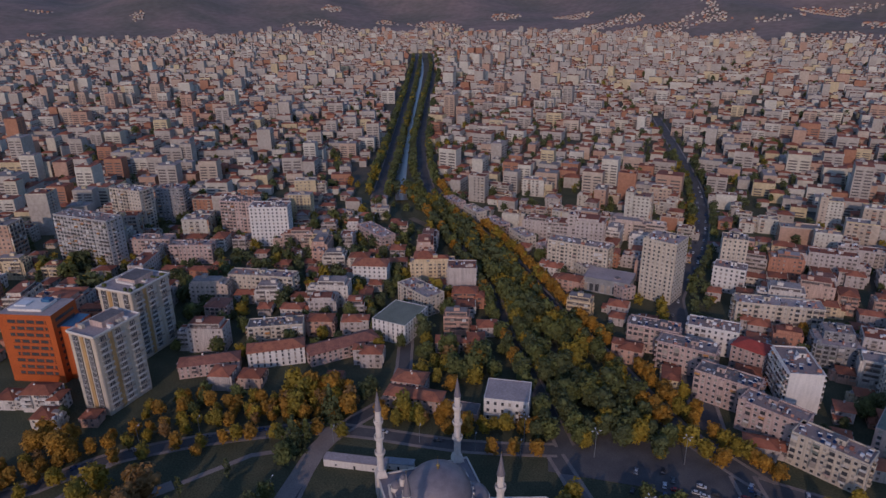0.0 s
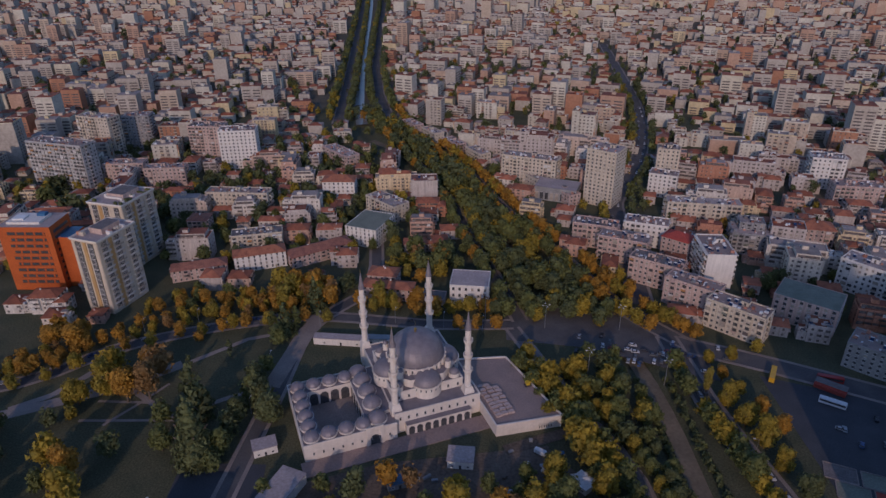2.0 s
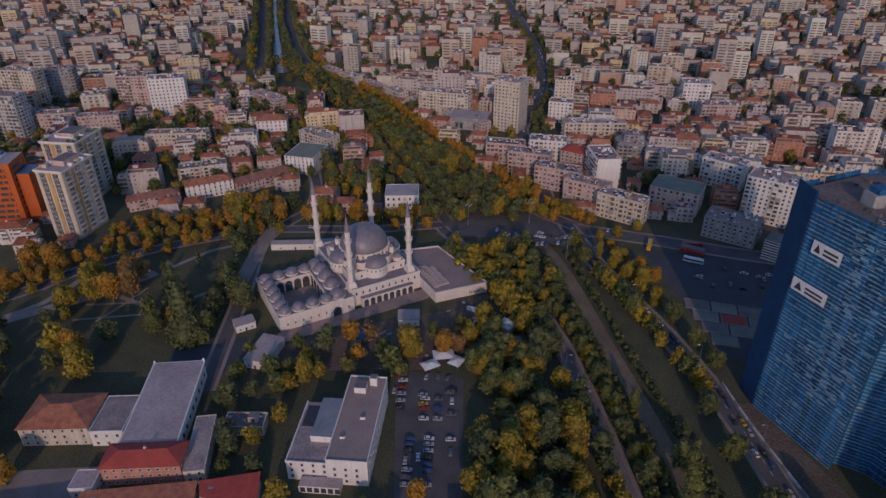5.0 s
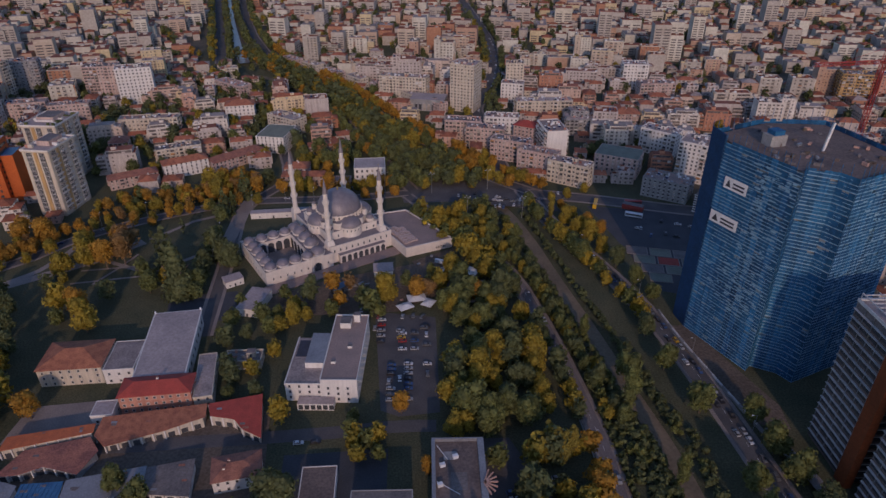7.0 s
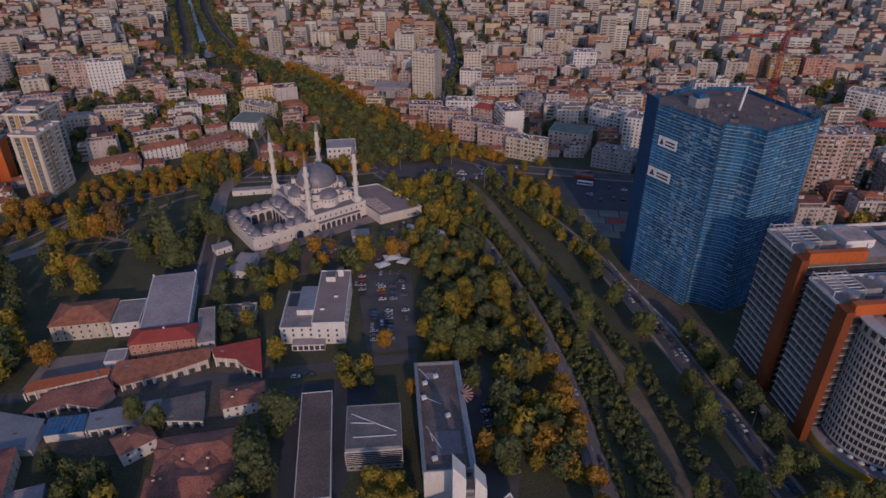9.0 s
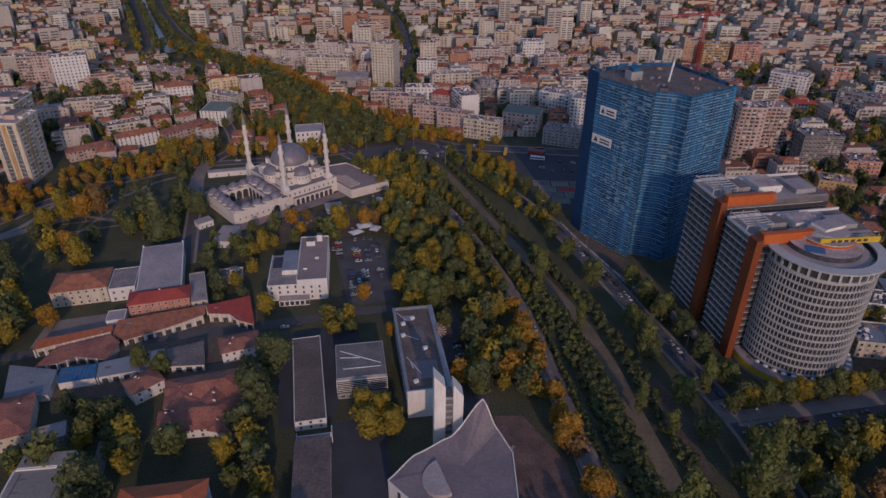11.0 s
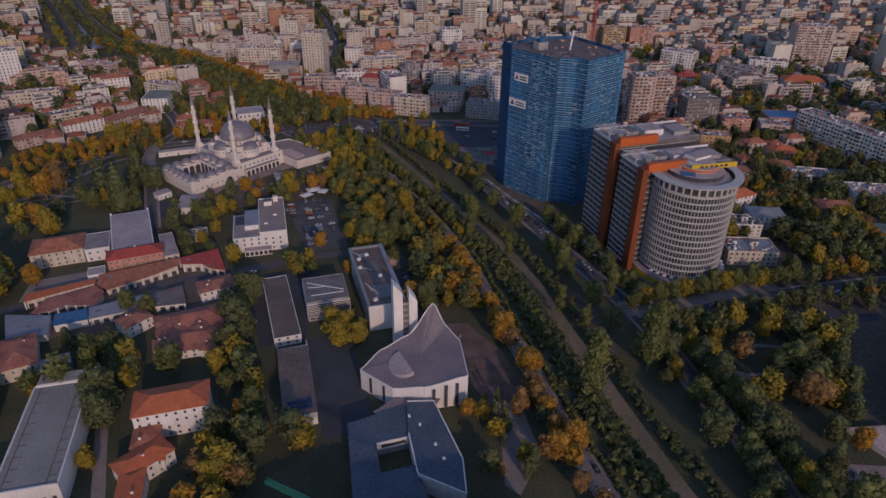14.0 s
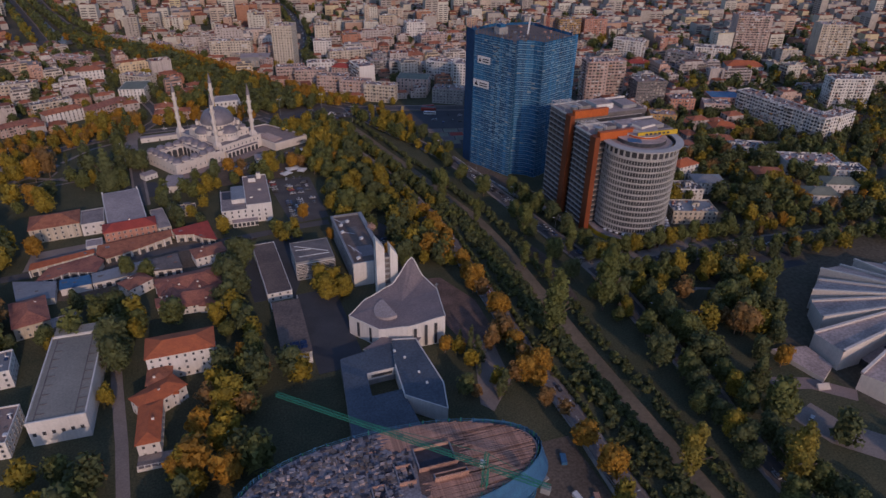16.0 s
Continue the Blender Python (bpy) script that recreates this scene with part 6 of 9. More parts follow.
B("museum", 6, 462, 34, 22, -12, 11, "concrete", label="flat-roofed hall with wide dark glazing", roofmat="felt_light", balc=0, win=(2.6, 6), pitch=4, tanks=0, floors=1)
B("house", 185, 408, 24, 16, -2, 12, "pink", roof="hip", label="pink house with a tile hip roof")
B("apartment_block", 195, 338, 30, 16, -40, 20, "white", label="white " + flat)
B("apartment_block", 239, 487, 36, 16, 0, 16, "pink", label="pink " + flat)
B("apartment_block", 227, 524, 26, 18, -7, 26, "white", label="white stepped block of flats", balc=.6)
B("apartment_block", 91, 481, 22, 14, -14, 19, "white", label="white " + flat)
B("apartment_block", 96, 508, 18, 14, -5, 32, "cream", label="yellow-cream block of flats", balc=.1)
B("apartment_block", -18, 492, 48, 15, -14, 24, "cream", label="long cream " + flat, tanks=5)
B("apartment_block", 173, 255, 32, 18, -32, 14, "concrete", label="grey concrete block with rows of windows", balc=.2)
B("apartment_block", 207, 284, 30, 22, -36, 30, "white", label="white high block with ringed balconies", balc=.8)
# low terrace along the avenue
for i in range(7):
    t = i / 6
    x, y = -2 - 150 * t, 448 + 172 * t
    B("terrace_house", x - 14 * t + 14, y + 8, 27, 11, -52 + 4 * t, 9 + (i % 2), "cream" if i % 2 else "pink", label="low terrace with shops and a grey flat roof", balc=0.1, roofmat="felt_light", group="terrace along the avenue", tanks=4)

# hospital quarter
def villa_hip(*a, **kw):
    return block(*a, roof="hip", near=True, balc=0, **kw)


B("annex", -144.5, 77, 13.5, 21, 4, 8, "white", label="white annex with a dark flat roof beside the villa", near=True, balc=0, tanks=0, floors=2)
hall = thing("hall", -126, 84, 0, 7.2, "long white hall with a pale flat roof", "hall")
take(-126, 84, 26, 12, 24, 7)
part("wall", Kit().box(-11, 11, -25, 25, -.3, 9, "white"), hall)
part("roof", Kit().box(-11.6, 11.6, -25.6, 25.6, 9, 9.4, "white").box(-11, 11, -25, 25, 9.4, 9.5, "felt_light"), hall, "pale membrane roof")
for i in range(9):
    part("window", None, hall, at=pose(11.02, -22 + i * 5.4, 3, 0, 0, 90), mesh=win_mesh(2.2, 2.6))
for sx in (-1, 1):
    part("roof_finial", Kit().ring(sx * 11, 25, .5, 9.4, 10.4, "sign", n=8).dome(sx * 11, 25, 10.4, .6, "sign", n=8, k=4), hall)
rm = block("brick_house", -121.5, 53.5, 30, 12, 5, 9.5, "brick", label="brick house with a bright red roof", near=True, balc=0, floors=3, win=(1.3, 1.3), roof="hip", roofmat="tile_red")
# long sheds with tiled mono-pitch roofs, a crooked row
def shed(ax, ay, bx, by, d, h0, h1, m, wall, label, posts=True):
    l = math.hypot(bx - ax, by - ay)
    s = thing("shed", ax, ay, 0, math.degrees(math.atan2(by - ay, bx - ax)), label, "shed", "sheds in the yard")
    take((ax + bx) / 2, (ay + by) / 2, l * .4)
    k = Kit()
    k.face([(-.5, -.5, h0), (l + .5, -.5, h0), (l + .5, d + .5, h1), (-.5, d + .5, h1)], m)
    k.face([(-.5, -.5, h0 - .2), (-.5, d + .5, h1 - .2), (l + .5, d + .5, h1 - .2), (l + .5, -.5, h0 - .2)], m)
    for p in (((-.5, -.5, h0), (l + .5, -.5, h0)), ((l + .5, -.5, h0), (l + .5, d + .5, h1)), ((l + .5, d + .5, h1), (-.5, d + .5, h1)), ((-.5, d + .5, h1), (-.5, -.5, h0))):
        (x0, y0, z0), (x1, y1, z1) = p
        k.face([(x0, y0, z0 - .2), (x1, y1, z1 - .2), (x1, y1, z1), (x0, y0, z0)], m)
    part("roof", k, s)
    k = Kit()
    k.face([(0, d, -.2), (0, d, h1 - .2), (l, d, h1 - .2), (l, d, -.2)], wall)
    k.face([(l, d, -.2), (l, d, h1 - .2), (l, 0, h0 - .2), (l, 0, -.2)], wall)
    k.face([(0, 0, -.2), (0, 0, h0 - .2), (0, d, h1 - .2), (0, d, -.2)], wall)
    k.face([(0, 1.4, -.2), (l, 1.4, -.2), (l, 1.4, h0 - .1), (0, 1.4, h0 - .1)], wall)
    part("wall", k, s)
    if posts:
        n = max(2, int(l / 4))
        for i in range(n + 1):
            part("post", Kit().box(-.25, .25, -.25, .25, -.2, h0 - .2, "white"), s, at=pose(i * l / n, 0, 0))
    n = max(1, int(l / 5))
    for i in range(n):
        part("opening", Kit().box(-1, 1, 1.3, 1.38, .2, 2.4, "glass"), s, at=pose((i + .5) * l / n, 0, 0))
    return s


def roof_shed(pts, h, slope, m, wall, label, openings=True):
    """An open-fronted shed under one tilted sheet, on a crooked outline."""
    x0, y0 = sum(p[0] for p in pts) / len(pts), sum(p[1] for p in pts) / len(pts)
    if sum((b[0] - a[0]) * (b[1] + a[1]) for a, b in zip(pts, pts[1:] + pts[:1])) > 0:
        pts = pts[::-1]
    s = thing("shed", x0, y0, 0, 0, label, "shed", "sheds in the yard")
    q = [(x - x0, y - y0) for x, y in pts]
    take(x0, y0, max(math.hypot(*p) for p in q), max(abs(p[0]) for p in q) * .9, max(abs(p[1]) for p in q) * .8)
    top = [(x, y, h + slope * y) for x, y in q]
    low = [(x, y, z - .22) for x, y, z in top]
    k = Kit().face(top, m).face(low[::-1], m)
    for i in range(len(q)):
        j = (i + 1) % len(q)
        k.face([low[i], low[j], top[j], top[i]], m)
    part("roof", k, s)
    r = random.Random(int(abs(x0 * 7)))
    for i in range(len(q)):
        (ax, ay), (bx, by) = q[i], q[(i + 1) % len(q)]
        l = math.hypot(bx - ax, by - ay)
        ia, ib = (ax * .95, ay * .9), (bx * .95, by * .9)
        part("wall", Kit().face([(*ia, -.2), (*ib, -.2), (*ib, h + slope * ib[1] - .22), (*ia, h + slope * ia[1] - .22)], wall), s)
        if openings and by - ay < .6 * l and bx > ax:
            n = max(1, int(l / 4.2))
            for g in range(n):
                t = (g + .5) / n
                part("opening", Kit().box(-1.3, 1.3, -.12, .05, .2, 2.7, "glass"), s, at=pose(ia[0] + (ib[0] - ia[0]) * t, ia[1] + (ib[1] - ia[1]) * t, 0, 0, 0, math.degrees(math.atan2(ib[1] - ia[1], ib[0] - ia[0]))))
                part("post", Kit().box(-.28, .28, -.28, .28, -.2, h - .3 + slope * (ay + (by - ay) * g / n), "white"), s, at=pose(ax * .985 + (bx - ax) * g / n * .985, ay * .96 + (by - ay) * g / n * .96, 0))
    for _ in range(4):
        t = r.random()
        a, b = r.sample(q, 2)
        px, py = (a[0] + (b[0] - a[0]) * t) * .7, (a[1] + (b[1] - a[1]) * t) * .7
        part("roof_patch", Kit().box(-r.uniform(.4, 1.6), r.uniform(.4, 1.6), -.5, .5, 0, .12, r.choice((m, "felt", "tile_old", "metal_roof"))), s, at=pose(px, py, h + slope * py + .01, math.degrees(math.atan(slope)), 0, 0))
    return s


roof_shed([(-174.5, 21.8), (-174.5, 29.2), (-141.4, 35.4), (-140.6, 30.6)], 5.4, .05, "tile_bright", "cream", "long low shed with a bright orange tile roof")
roof_shed([(-170.3, 9.8), (-164.5, 22.4), (-141.1, 28.6), (-135.1, 21.4), (-138.8, 10.2), (-153.4, 14.3), (-161.3, 10.8)], 4.3, .06, "tile_rust", "grey", "crooked yard shed under a stained red roof")
roof_shed([(-140.2, 29.6), (-139.8, 38.7), (-97.9, 44.4), (-97, 37.4), (-112.2, 31), (-134.2, 24)], 5.2, .14, "tile", "cream", "long open shed with a weathered tile roof")
roof_shed([(-97.6, 44.6), (-75.3, 49.5), (-71.7, 25.9), (-80.3, 30.6), (-84.9, 36), (-95.2, 38)], 5.4, .1, "tile_red", "cream", "angled shed with a red sheet roof")
roof_shed([(-156.3, -4.8), (-157, 5.2), (-141.6, 6), (-140.2, -3.6)], 4.8, .05, "sheet_blue", "white", "workshop with a blue corrugated roof", False)
for i in range(9):
    part("roof_rib", Kit().box(-.12, .12, -4.7, 4.7, 0, .16, "sheet_blue"), bpy.data.objects["shed.004"], at=pose(-7 + i * 1.75, 0, 4.82, math.degrees(math.atan(.05)), 0, 0))
roof_shed([(-139.8, -3.6), (-141, 6.5), (-112.6, 12.1), (-110.8, -.4)], 4.9, .05, "metal_roof", "white", "workshop with a grey sheet roof")
roof_shed([(-112.3, -.4), (-113, 11.6), (-95.1, 15.5), (-92.7, -2.3)], 4.6, .04, "felt", "white", "dark flat-roofed yard workshop")
roof_shed([(-181, 11.6), (-158.4, 4.6), (-157.6, -12), (-176, -10.8)], 4.8, .03, "metal_roof", "white", "workshop with a pale sheet roof", False)
B("outbuilding", -104, 64, 8, 30, 10, 6, "cream", label="narrow cream outbuilding with a dark roof", near=True, balc=0, tanks=0)
B("outbuilding", -90, 78, 17, 8.5, 1, 4.5, "cream", label="low cream flat-roofed outbuilding in the yard", near=True, balc=0, tanks=1)
B("yard_wall", -142, 45, 9, 9, 4, 5, "white", label="square white store with a dark sunken roof", near=True, balc=0, tanks=0, floors=1)
def many_hips(name, bodies, label, chimneys=3):
    """A rambling house of several hip-roofed bodies."""
    x0, y0 = bodies[0][0], bodies[0][1]
    t = thing(name, x0, y0, 0, 0, label, "house")
    r = random.Random(int(abs(x0)))
    jw = Kit()
    for x, y, w, d, rot, h, wall, m in bodies:
        at = pose(x - x0, y - y0, 0, 0, 0, rot)
        take(x, y, math.hypot(w, d) / 2, w / 2, d / 2, rot)
        part("wall", Kit().box(-w / 2, w / 2, -d / 2, d / 2, -.3, h, wall, bottom=False), t, at=at)
        part("roof", Kit().hip(-w / 2, w / 2, -d / 2, d / 2, h + .15, min(w, d) * .2, m), t, "tiled hipped roof", at=at)
        fl = max(1, round(h / 3.3))
        for c, run, a in sides(w, d):
            n = max(1, int(run / 3.6))
            for f in range(fl):
                for i in range(n):
                    if r.random() < .85 and x0 > 200:
                        put(jw, window_kit(1.2, 1.5, r.random() < .3), at @ on_side(c, a, (i - (n - 1) / 2) * run / (n + .2), .9 + f * h / fl))
                    elif r.random() < .9:
                        part("window", None, t, at=at @ on_side(c, a, (i - (n - 1) / 2) * run / (n + .2), .9 + f * h / fl), mesh=win_mesh(1.2, 1.5, r.random() < .3))
        for _ in range(chimneys):
            part("chimney", Kit().box(-.5, .5, -.4, .4, 0, 2.2, "white").box(-.6, .6, -.5, .5, 2.2, 2.4, "tile_old"), t, at=at @ pose(r.uniform(-w * .3, w * .3), r.uniform(-d * .25, d * .25), h + .4))
    if jw.f:
        part("glazing", jw, t, kind="stuff")
    return t


many_hips("house", [(-77.5, 9.5, 18, 12, 12, 6.5, "white", "tile_old")], "small white house with an old tile roof", 2)
many_hips("house", [(-117.5, -12, 14, 11, 35, 6.5, "white", "tile_old")], "small white house with an old tile roof", 2)
many_hips("house", [(-89.5, -20, 34, 18, 6, 5.5, "white", "tile_rust"), (-88, -36, 28, 18, -3, 5, "white", "tile_rust"), (-103, -36, 8, 9, 5, 4.6, "white", "tile_rust"), (-79, -42, 10, 12, -20, 4.6, "white", "tile_rust"), (-99, -24, 11, 17, 26, 5.9, "white", "tile_rust"), (-80, -16, 15, 10, 24, 5.2, "white", "tile_old"), (-86, -28, 9, 22, -6, 6.1, "white", "tile_rust")], "rambling house under broad weathered tile roofs", 2)
many_hips("house", [(-167, -27, 16, 25, 12, 7.5, "cream", "tile_rust")], "cream house with an old tile roof", 1)
B("outbuilding", -150, -36, 13, 9, 14, 4.5, "grey", label="grey outbuilding with a flat roof", near=True, balc=0, tanks=0)
many_hips("villa", [(-166, 76, 28, 20, 4, 9.5, "cream", "tile")], "cream villa with tall windows and a broad tile roof", 2)
# white stepped clinic
cl = thing("clinic", -47, 70, 0, -3, "white stepped clinic with flat roofs and small windows", "clinic")
take(-47, 70, 30)
part("west_wing", Kit().box(-18, -2, -19, 14, -.3, 9.4, "white", "membrane"), cl)
part("east_wing", Kit().box(-2, 14, -20, 28, -.3, 12.6, "white", "paving_pink"), cl)
for x, y, w, d, h in ((4, 20, 5, 5, 3), (9, 24, 3, 3, 4.2), (2, -8, 2, 1.4, 1.1), (8, 3, 2, 1.4, 1.2)):
    part("roof_unit", Kit().box(x - w / 2, x + w / 2, y - d / 2, y + d / 2, 12.6, 12.6 + h, "white", "felt"), cl)
part("roof_house", Kit().box(-11, -2, -8, 14, 9.4, 12.4, "white", "metal_roof"), cl)
# no real hollow: a black sheet on the roof paints the court's shade
part("court", Kit().box(-17, -11.5, 0, 12, 9.4, 9.5, "ink"), cl)
for x0, x1, y0, y1, z in ((-18.2, -2, -19.2, -18.8, 9.4), (-18.2, -17.8, -18.8, 14, 9.4), (-2, 14.2, -20.2, -19.8, 12.6), (13.8, 14.2, -19.8, 28, 12.6), (-2, 14.2, 27.8, 28.2, 12.6), (-2.2, -1.8, -19.8, 28, 12.6)):
    part("parapet", Kit().box(x0, x1, y0, y1, z - .1, z + .7, "white"), cl)
for f in range(3):
    for i in range(7):
        part("window", None, cl, at=pose(-16 + i * 4.3, -19.02 if i < 4 else -20.02, 1.4 + f * 3.1, 0, 0, 0), mesh=win_mesh(1.2, 1.6))
    for i in range(10):
        part("window", None, cl, at=pose(14.02, -17 + i * 4.6, 1.4 + f * 3.7, 0, 0, 90), mesh=win_mesh(1.2, 1.6))
part("porch", Kit().box(-12, 4, -25, -20.1, -.2, 3.6, "white", "felt_light"), cl)
for i in range(6):
    part("porch_window", Kit().box(-1, 1, -25.1, -24.95, .5, 3, "glass"), cl, at=pose(-10.5 + i * 2.7, 0, 0))
# long office with a roof terrace, and low institute
of = thing("office", 7, -17, 0, -1, "long blue-grey office with a walled flat roof", "office building")
take(7, -17, 32, 11, 31)
part("wall", Kit().box(-9.5, 9.5, -31, 29, -.3, 13.5, "grey", "felt_brown"), of)
for x0, x1, y0, y1 in ((-10, -8.6, -31, 29), (7.6, 10, -31, 29), (-10, 10, 29.02, 29.7), (-10, 10, -31.7, -31.02)):
    part("parapet", Kit().box(x0, x1, y0, y1, 13.2, 15, "metal_roof"), of, "broad pale parapet")
for a, b, w in (((-8, 27), (-4, 20), .25), ((-7, -8), (-2, -20), .3), ((-6, -10), (-5, -16), .3), ((-8.3, 10), (0, 4), .2)):
    part("roof_pipe", Kit().beam((*a, 13.75), (*b, 13.75), w, "sign"), of)
for x, y, w, d, m in ((0, 10, 6, 8, "felt"), (1, -17, 10, 12, "slate"), (-3, 22, 5, 4, "concrete")):
    part("roof_patch", Kit().box(x - w / 2, x + w / 2, y - d / 2, y + d / 2, 13.5, 13.56, m), of)
part("end_wall", Kit().box(-9.6, 2, -32.1, -31.75, -.2, 15, "white"), of)
for f in range(4):
    part("strip_window", Kit().box(3, 8, -31.9, -31.6, 1.5 + f * 3.2, 3.2 + f * 3.2, "glass"), of)
    for i in range(15):
        part("window", None, of, at=pose(-9.52, -28.5 + i * 4, 1.2 + f * 3.1, 0, 0, 270), mesh=win_mesh(1.6, 1.6))
        part("window", None, of, at=pose(9.52, -28.5 + i * 4, 1.2 + f * 3.1, 0, 0, 90), mesh=win_mesh(1.6, 1.6))
fan = Kit()
for i in range(7):
    a = radians(-65 + i * 22)
    fan.beam((8.8, 8, 15.2), (8.8 + 5 * math.cos(a), 8 + 6 * math.sin(a), 15.2), .5, "plank")
part("roof_fan", fan, of, "timber sunburst frame on the roof edge")
for x, y in ((-1, 21), (2, -3), (-5, -25), (-7, 8), (-6, 17)):
    part("roof_unit", Kit().box(-1, 1, -.7, .7, 0, 1.4, "sign"), of, at=pose(x, y, 13.5, 0, 0, 20))
B("institute", -21, -20.5, 22, 23.5, -1, 12, "concrete", label="low institute with a dark roof and white louvres", near=True, balc=0, tanks=0, win=(2.4, 1.4), roofmat="felt", floors=3)
part("louvre_screen", Kit().box(-11.2, 11.2, -12.4, -11.9, 4, 11, "white"), bpy.data.objects["institute"])
for i in range(7):
    part("louvre", Kit().box(-11, 11, -12.7, -12.4, 4.2 + i, 4.6 + i, "ink"), bpy.data.objects["institute"])
for a, b in (((-9, 7), (9, -4)), ((-9, 2), (0, 1)), ((-8, -6), (9, -6))):
    part("roof_pipe", Kit().beam((*a, 12.3), (*b, 12.3), .3, "sign"), bpy.data.objects["institute"])
sb = thing("long_shed", -44, -83.5, 0, -2, "long brown flat-roofed building with solar panels", "building")
take(-44, -83.5, 26, 8, 24)
part("wall", Kit().box(-6.8, 6.8, -22.6, 22.6, -.3, 7, "white", "felt"), sb)
part("roof", Kit().box(-7.2, 7.2, -23, 23, 7, 7.4, "felt_brown"), sb)
for i in range(6):
    part("solar_panel", Kit().face([(-1.6, -1, .1), (1.6, -1, .1), (1.6, 1, .9), (-1.6, 1, .9)], "solar").box(-1.6, 1.6, .9, 1, 0, .88, "steel"), sb, at=pose(-3.4 + (i % 3) * 3.6, -19 + 3.2 * (i // 3), 7.4))
for i in range(4):
    part("window", None, sb, at=pose(-4.5 + i * 3, -22.62, 2.5), mesh=win_mesh(1.4, 1.6))
for i in range(12):
    part("window", None, sb, at=pose(6.82, -20 + i * 3.6, 2.5, 0, 0, 90), mesh=win_mesh(1.4, 1.6))
B("garage", -45, -19.5, 13.2, 57.5, 1.5, 5, "white", label="long low garage with a brown flat roof", near=True, balc=0, tanks=0, roofmat="felt_brown")
yw = thing("garden_wall", -44, -54, 0, 0, "white garden wall between the low buildings", "wall")
for x0, x1, y0, y1 in ((-6, 8, -.2, .2), (8.05, 8.4, -3, 4), (-6.4, -6.05, -4, 2)):
    part("panel", Kit().box(x0, x1, y0, y1, -.2, 2.6, "white"), yw)

# villas in the south
many_hips("house", [(-95.3, -88, 29.5, 15.5, -1, 13.6, "white", "tile_bright")], "white house with a new orange hip roof", 1)
many_hips("villa", [(-106, -112, 20, 11, 32, 7.5, "white", "tile_bright"), (-109.5, -130, 8.6, 24, -3, 7.5, "white", "tile_bright"), (-105.5, -100, 10, 12, -4, 7, "white", "tile"), (-101, -110, 6, 9, -3, 6.5, "white", "tile_bright")], "white villa with joined orange tile roofs", 1)
tr_ = thing("terrace", -107, -146, 0, -4, "raised paved terrace in front of the villa", "terrace", kit=Kit().box(-8, 8, -3.5, 3.5, -.3, 1.6, "white", "paving"))
for i in range(7):
    part("post", Kit().box(-.18, .18, -.18, .18, 1.6, 2.7, "white"), tr_, at=pose(-7.5 + i * 2.5, -3.2, 0))
part("rail", Kit().box(-7.7, 7.7, -3.3, -3.1, 2.7, 2.85, "white"), tr_)
wh_ = thing("hall", -142, -92, 0, -3.5, "long white hall with a grey sheet roof and skylight ribs", "hall")
take(-143, -92, 30)
part("wall", Kit().box(-11, 11, -29, 29, -.3, 11.5, "white"), wh_)
part("roof", Kit().box(-10.6, 10.6, -28.4, 28.4, 11.5, 11.9, "hall_roof"), wh_, "dull olive-grey sheet roof")
part("roof_house", Kit().box(-10.4, 8.5, 29.25, 36, -.2, 12.8, "white", "hall_roof"), wh_)
for x0, x1, y0, y1 in ((-11.2, -10.65, -29, 29), (10.65, 11.2, -29, 29), (-11.2, 11.2, -29.2, -28.5), (-11.2, 11.2, 28.5, 29.2)):
    part("parapet", Kit().box(x0, x1, y0, y1, 11.3, 12.6, "white"), wh_)
for s in (-8.4, 6.6):
    part("gutter", Kit().box(s - .2, s + .2, -27, 27, 11.9, 12.15, "felt"), wh_)
    for i in range(9):
        part("rib", Kit().box(s, s + 3.4, -.12, .12, 11.9, 12.15, "felt"), wh_, at=pose(0, -24 + i * 6, 0))
for i in range(6):
    part("window", None, wh_, at=pose(-9 + i * 3.5, -29.02, 5), mesh=win_mesh(1.6, 2))
B("house", -178, -70, 20, 16, 3, 9, "white", label="white flat-roofed house beside the hall", near=True, balc=0, roofmat="metal_roof")
B("house", -172, -112, 22, 22, -5, 8, "white", label="white house with a dark flat roof", near=True, balc=0)

# east of the slabs
B("apartment_block", 433, 79, 94, 16, -84, 25, "white", label="long pale angled block with scattered dark windows", pitch=3.0, balc=.55, win=(1.9, 1.7), tanks=10)
B("apartment_block", 459, 44, 32, 14, 14, 24, "white", label="white end block of the long angled flats")
B("apartment_block", 303, 196, 20, 20, -14, 46, "pink", label="tall red and white block with banded balconies", balc=.75, tanks=4)
B("apartment_block", 325, 197, 18, 20, -14, 45, "pink", label="white part of the banded high block", balc=.75, tanks=4)
B("apartment_block", 344, 164, 30, 20, -12, 32, "felt", label="dark grey block of flats", balc=.15, win=(1.7, 1.6), tanks=8)
B("apartment_block", 369, 144, 24, 18, -16, 18, "brick", label="brick-red flats with white balconies and cluttered roof", balc=.4, tanks=6)
B("apartment_block", 333, 122, 24, 16, -30, 13, "ochre", label="tan flats with a cluttered flat roof", balc=.2, tanks=6)
B("apartment_block", 396, 125, 24, 16, -30, 16, "pink", label="pale pink flats with long balconies", balc=.6, tanks=4)
B("villa", 371, 84, 22, 16, -22, 9, "cream", roof="hip", roofmat="tile_bright", label="villa with a bright orange hip roof", balc=.2)
B("apartment_block", 420, 142, 30, 22, -22, 16, "brick", label="brick hall with a blue sheet roof", roofmat="sheet_blue", balc=0, tanks=0)
B("apartment_tower", 549, 112, 40, 18, -18, 30, "white", label="white tower with a shaded side")
B("apartment_block", 487, 283, 44, 18, -58, 20, "grey", label="grey five-storey flats with a cream end", balc=.5, tanks=8)
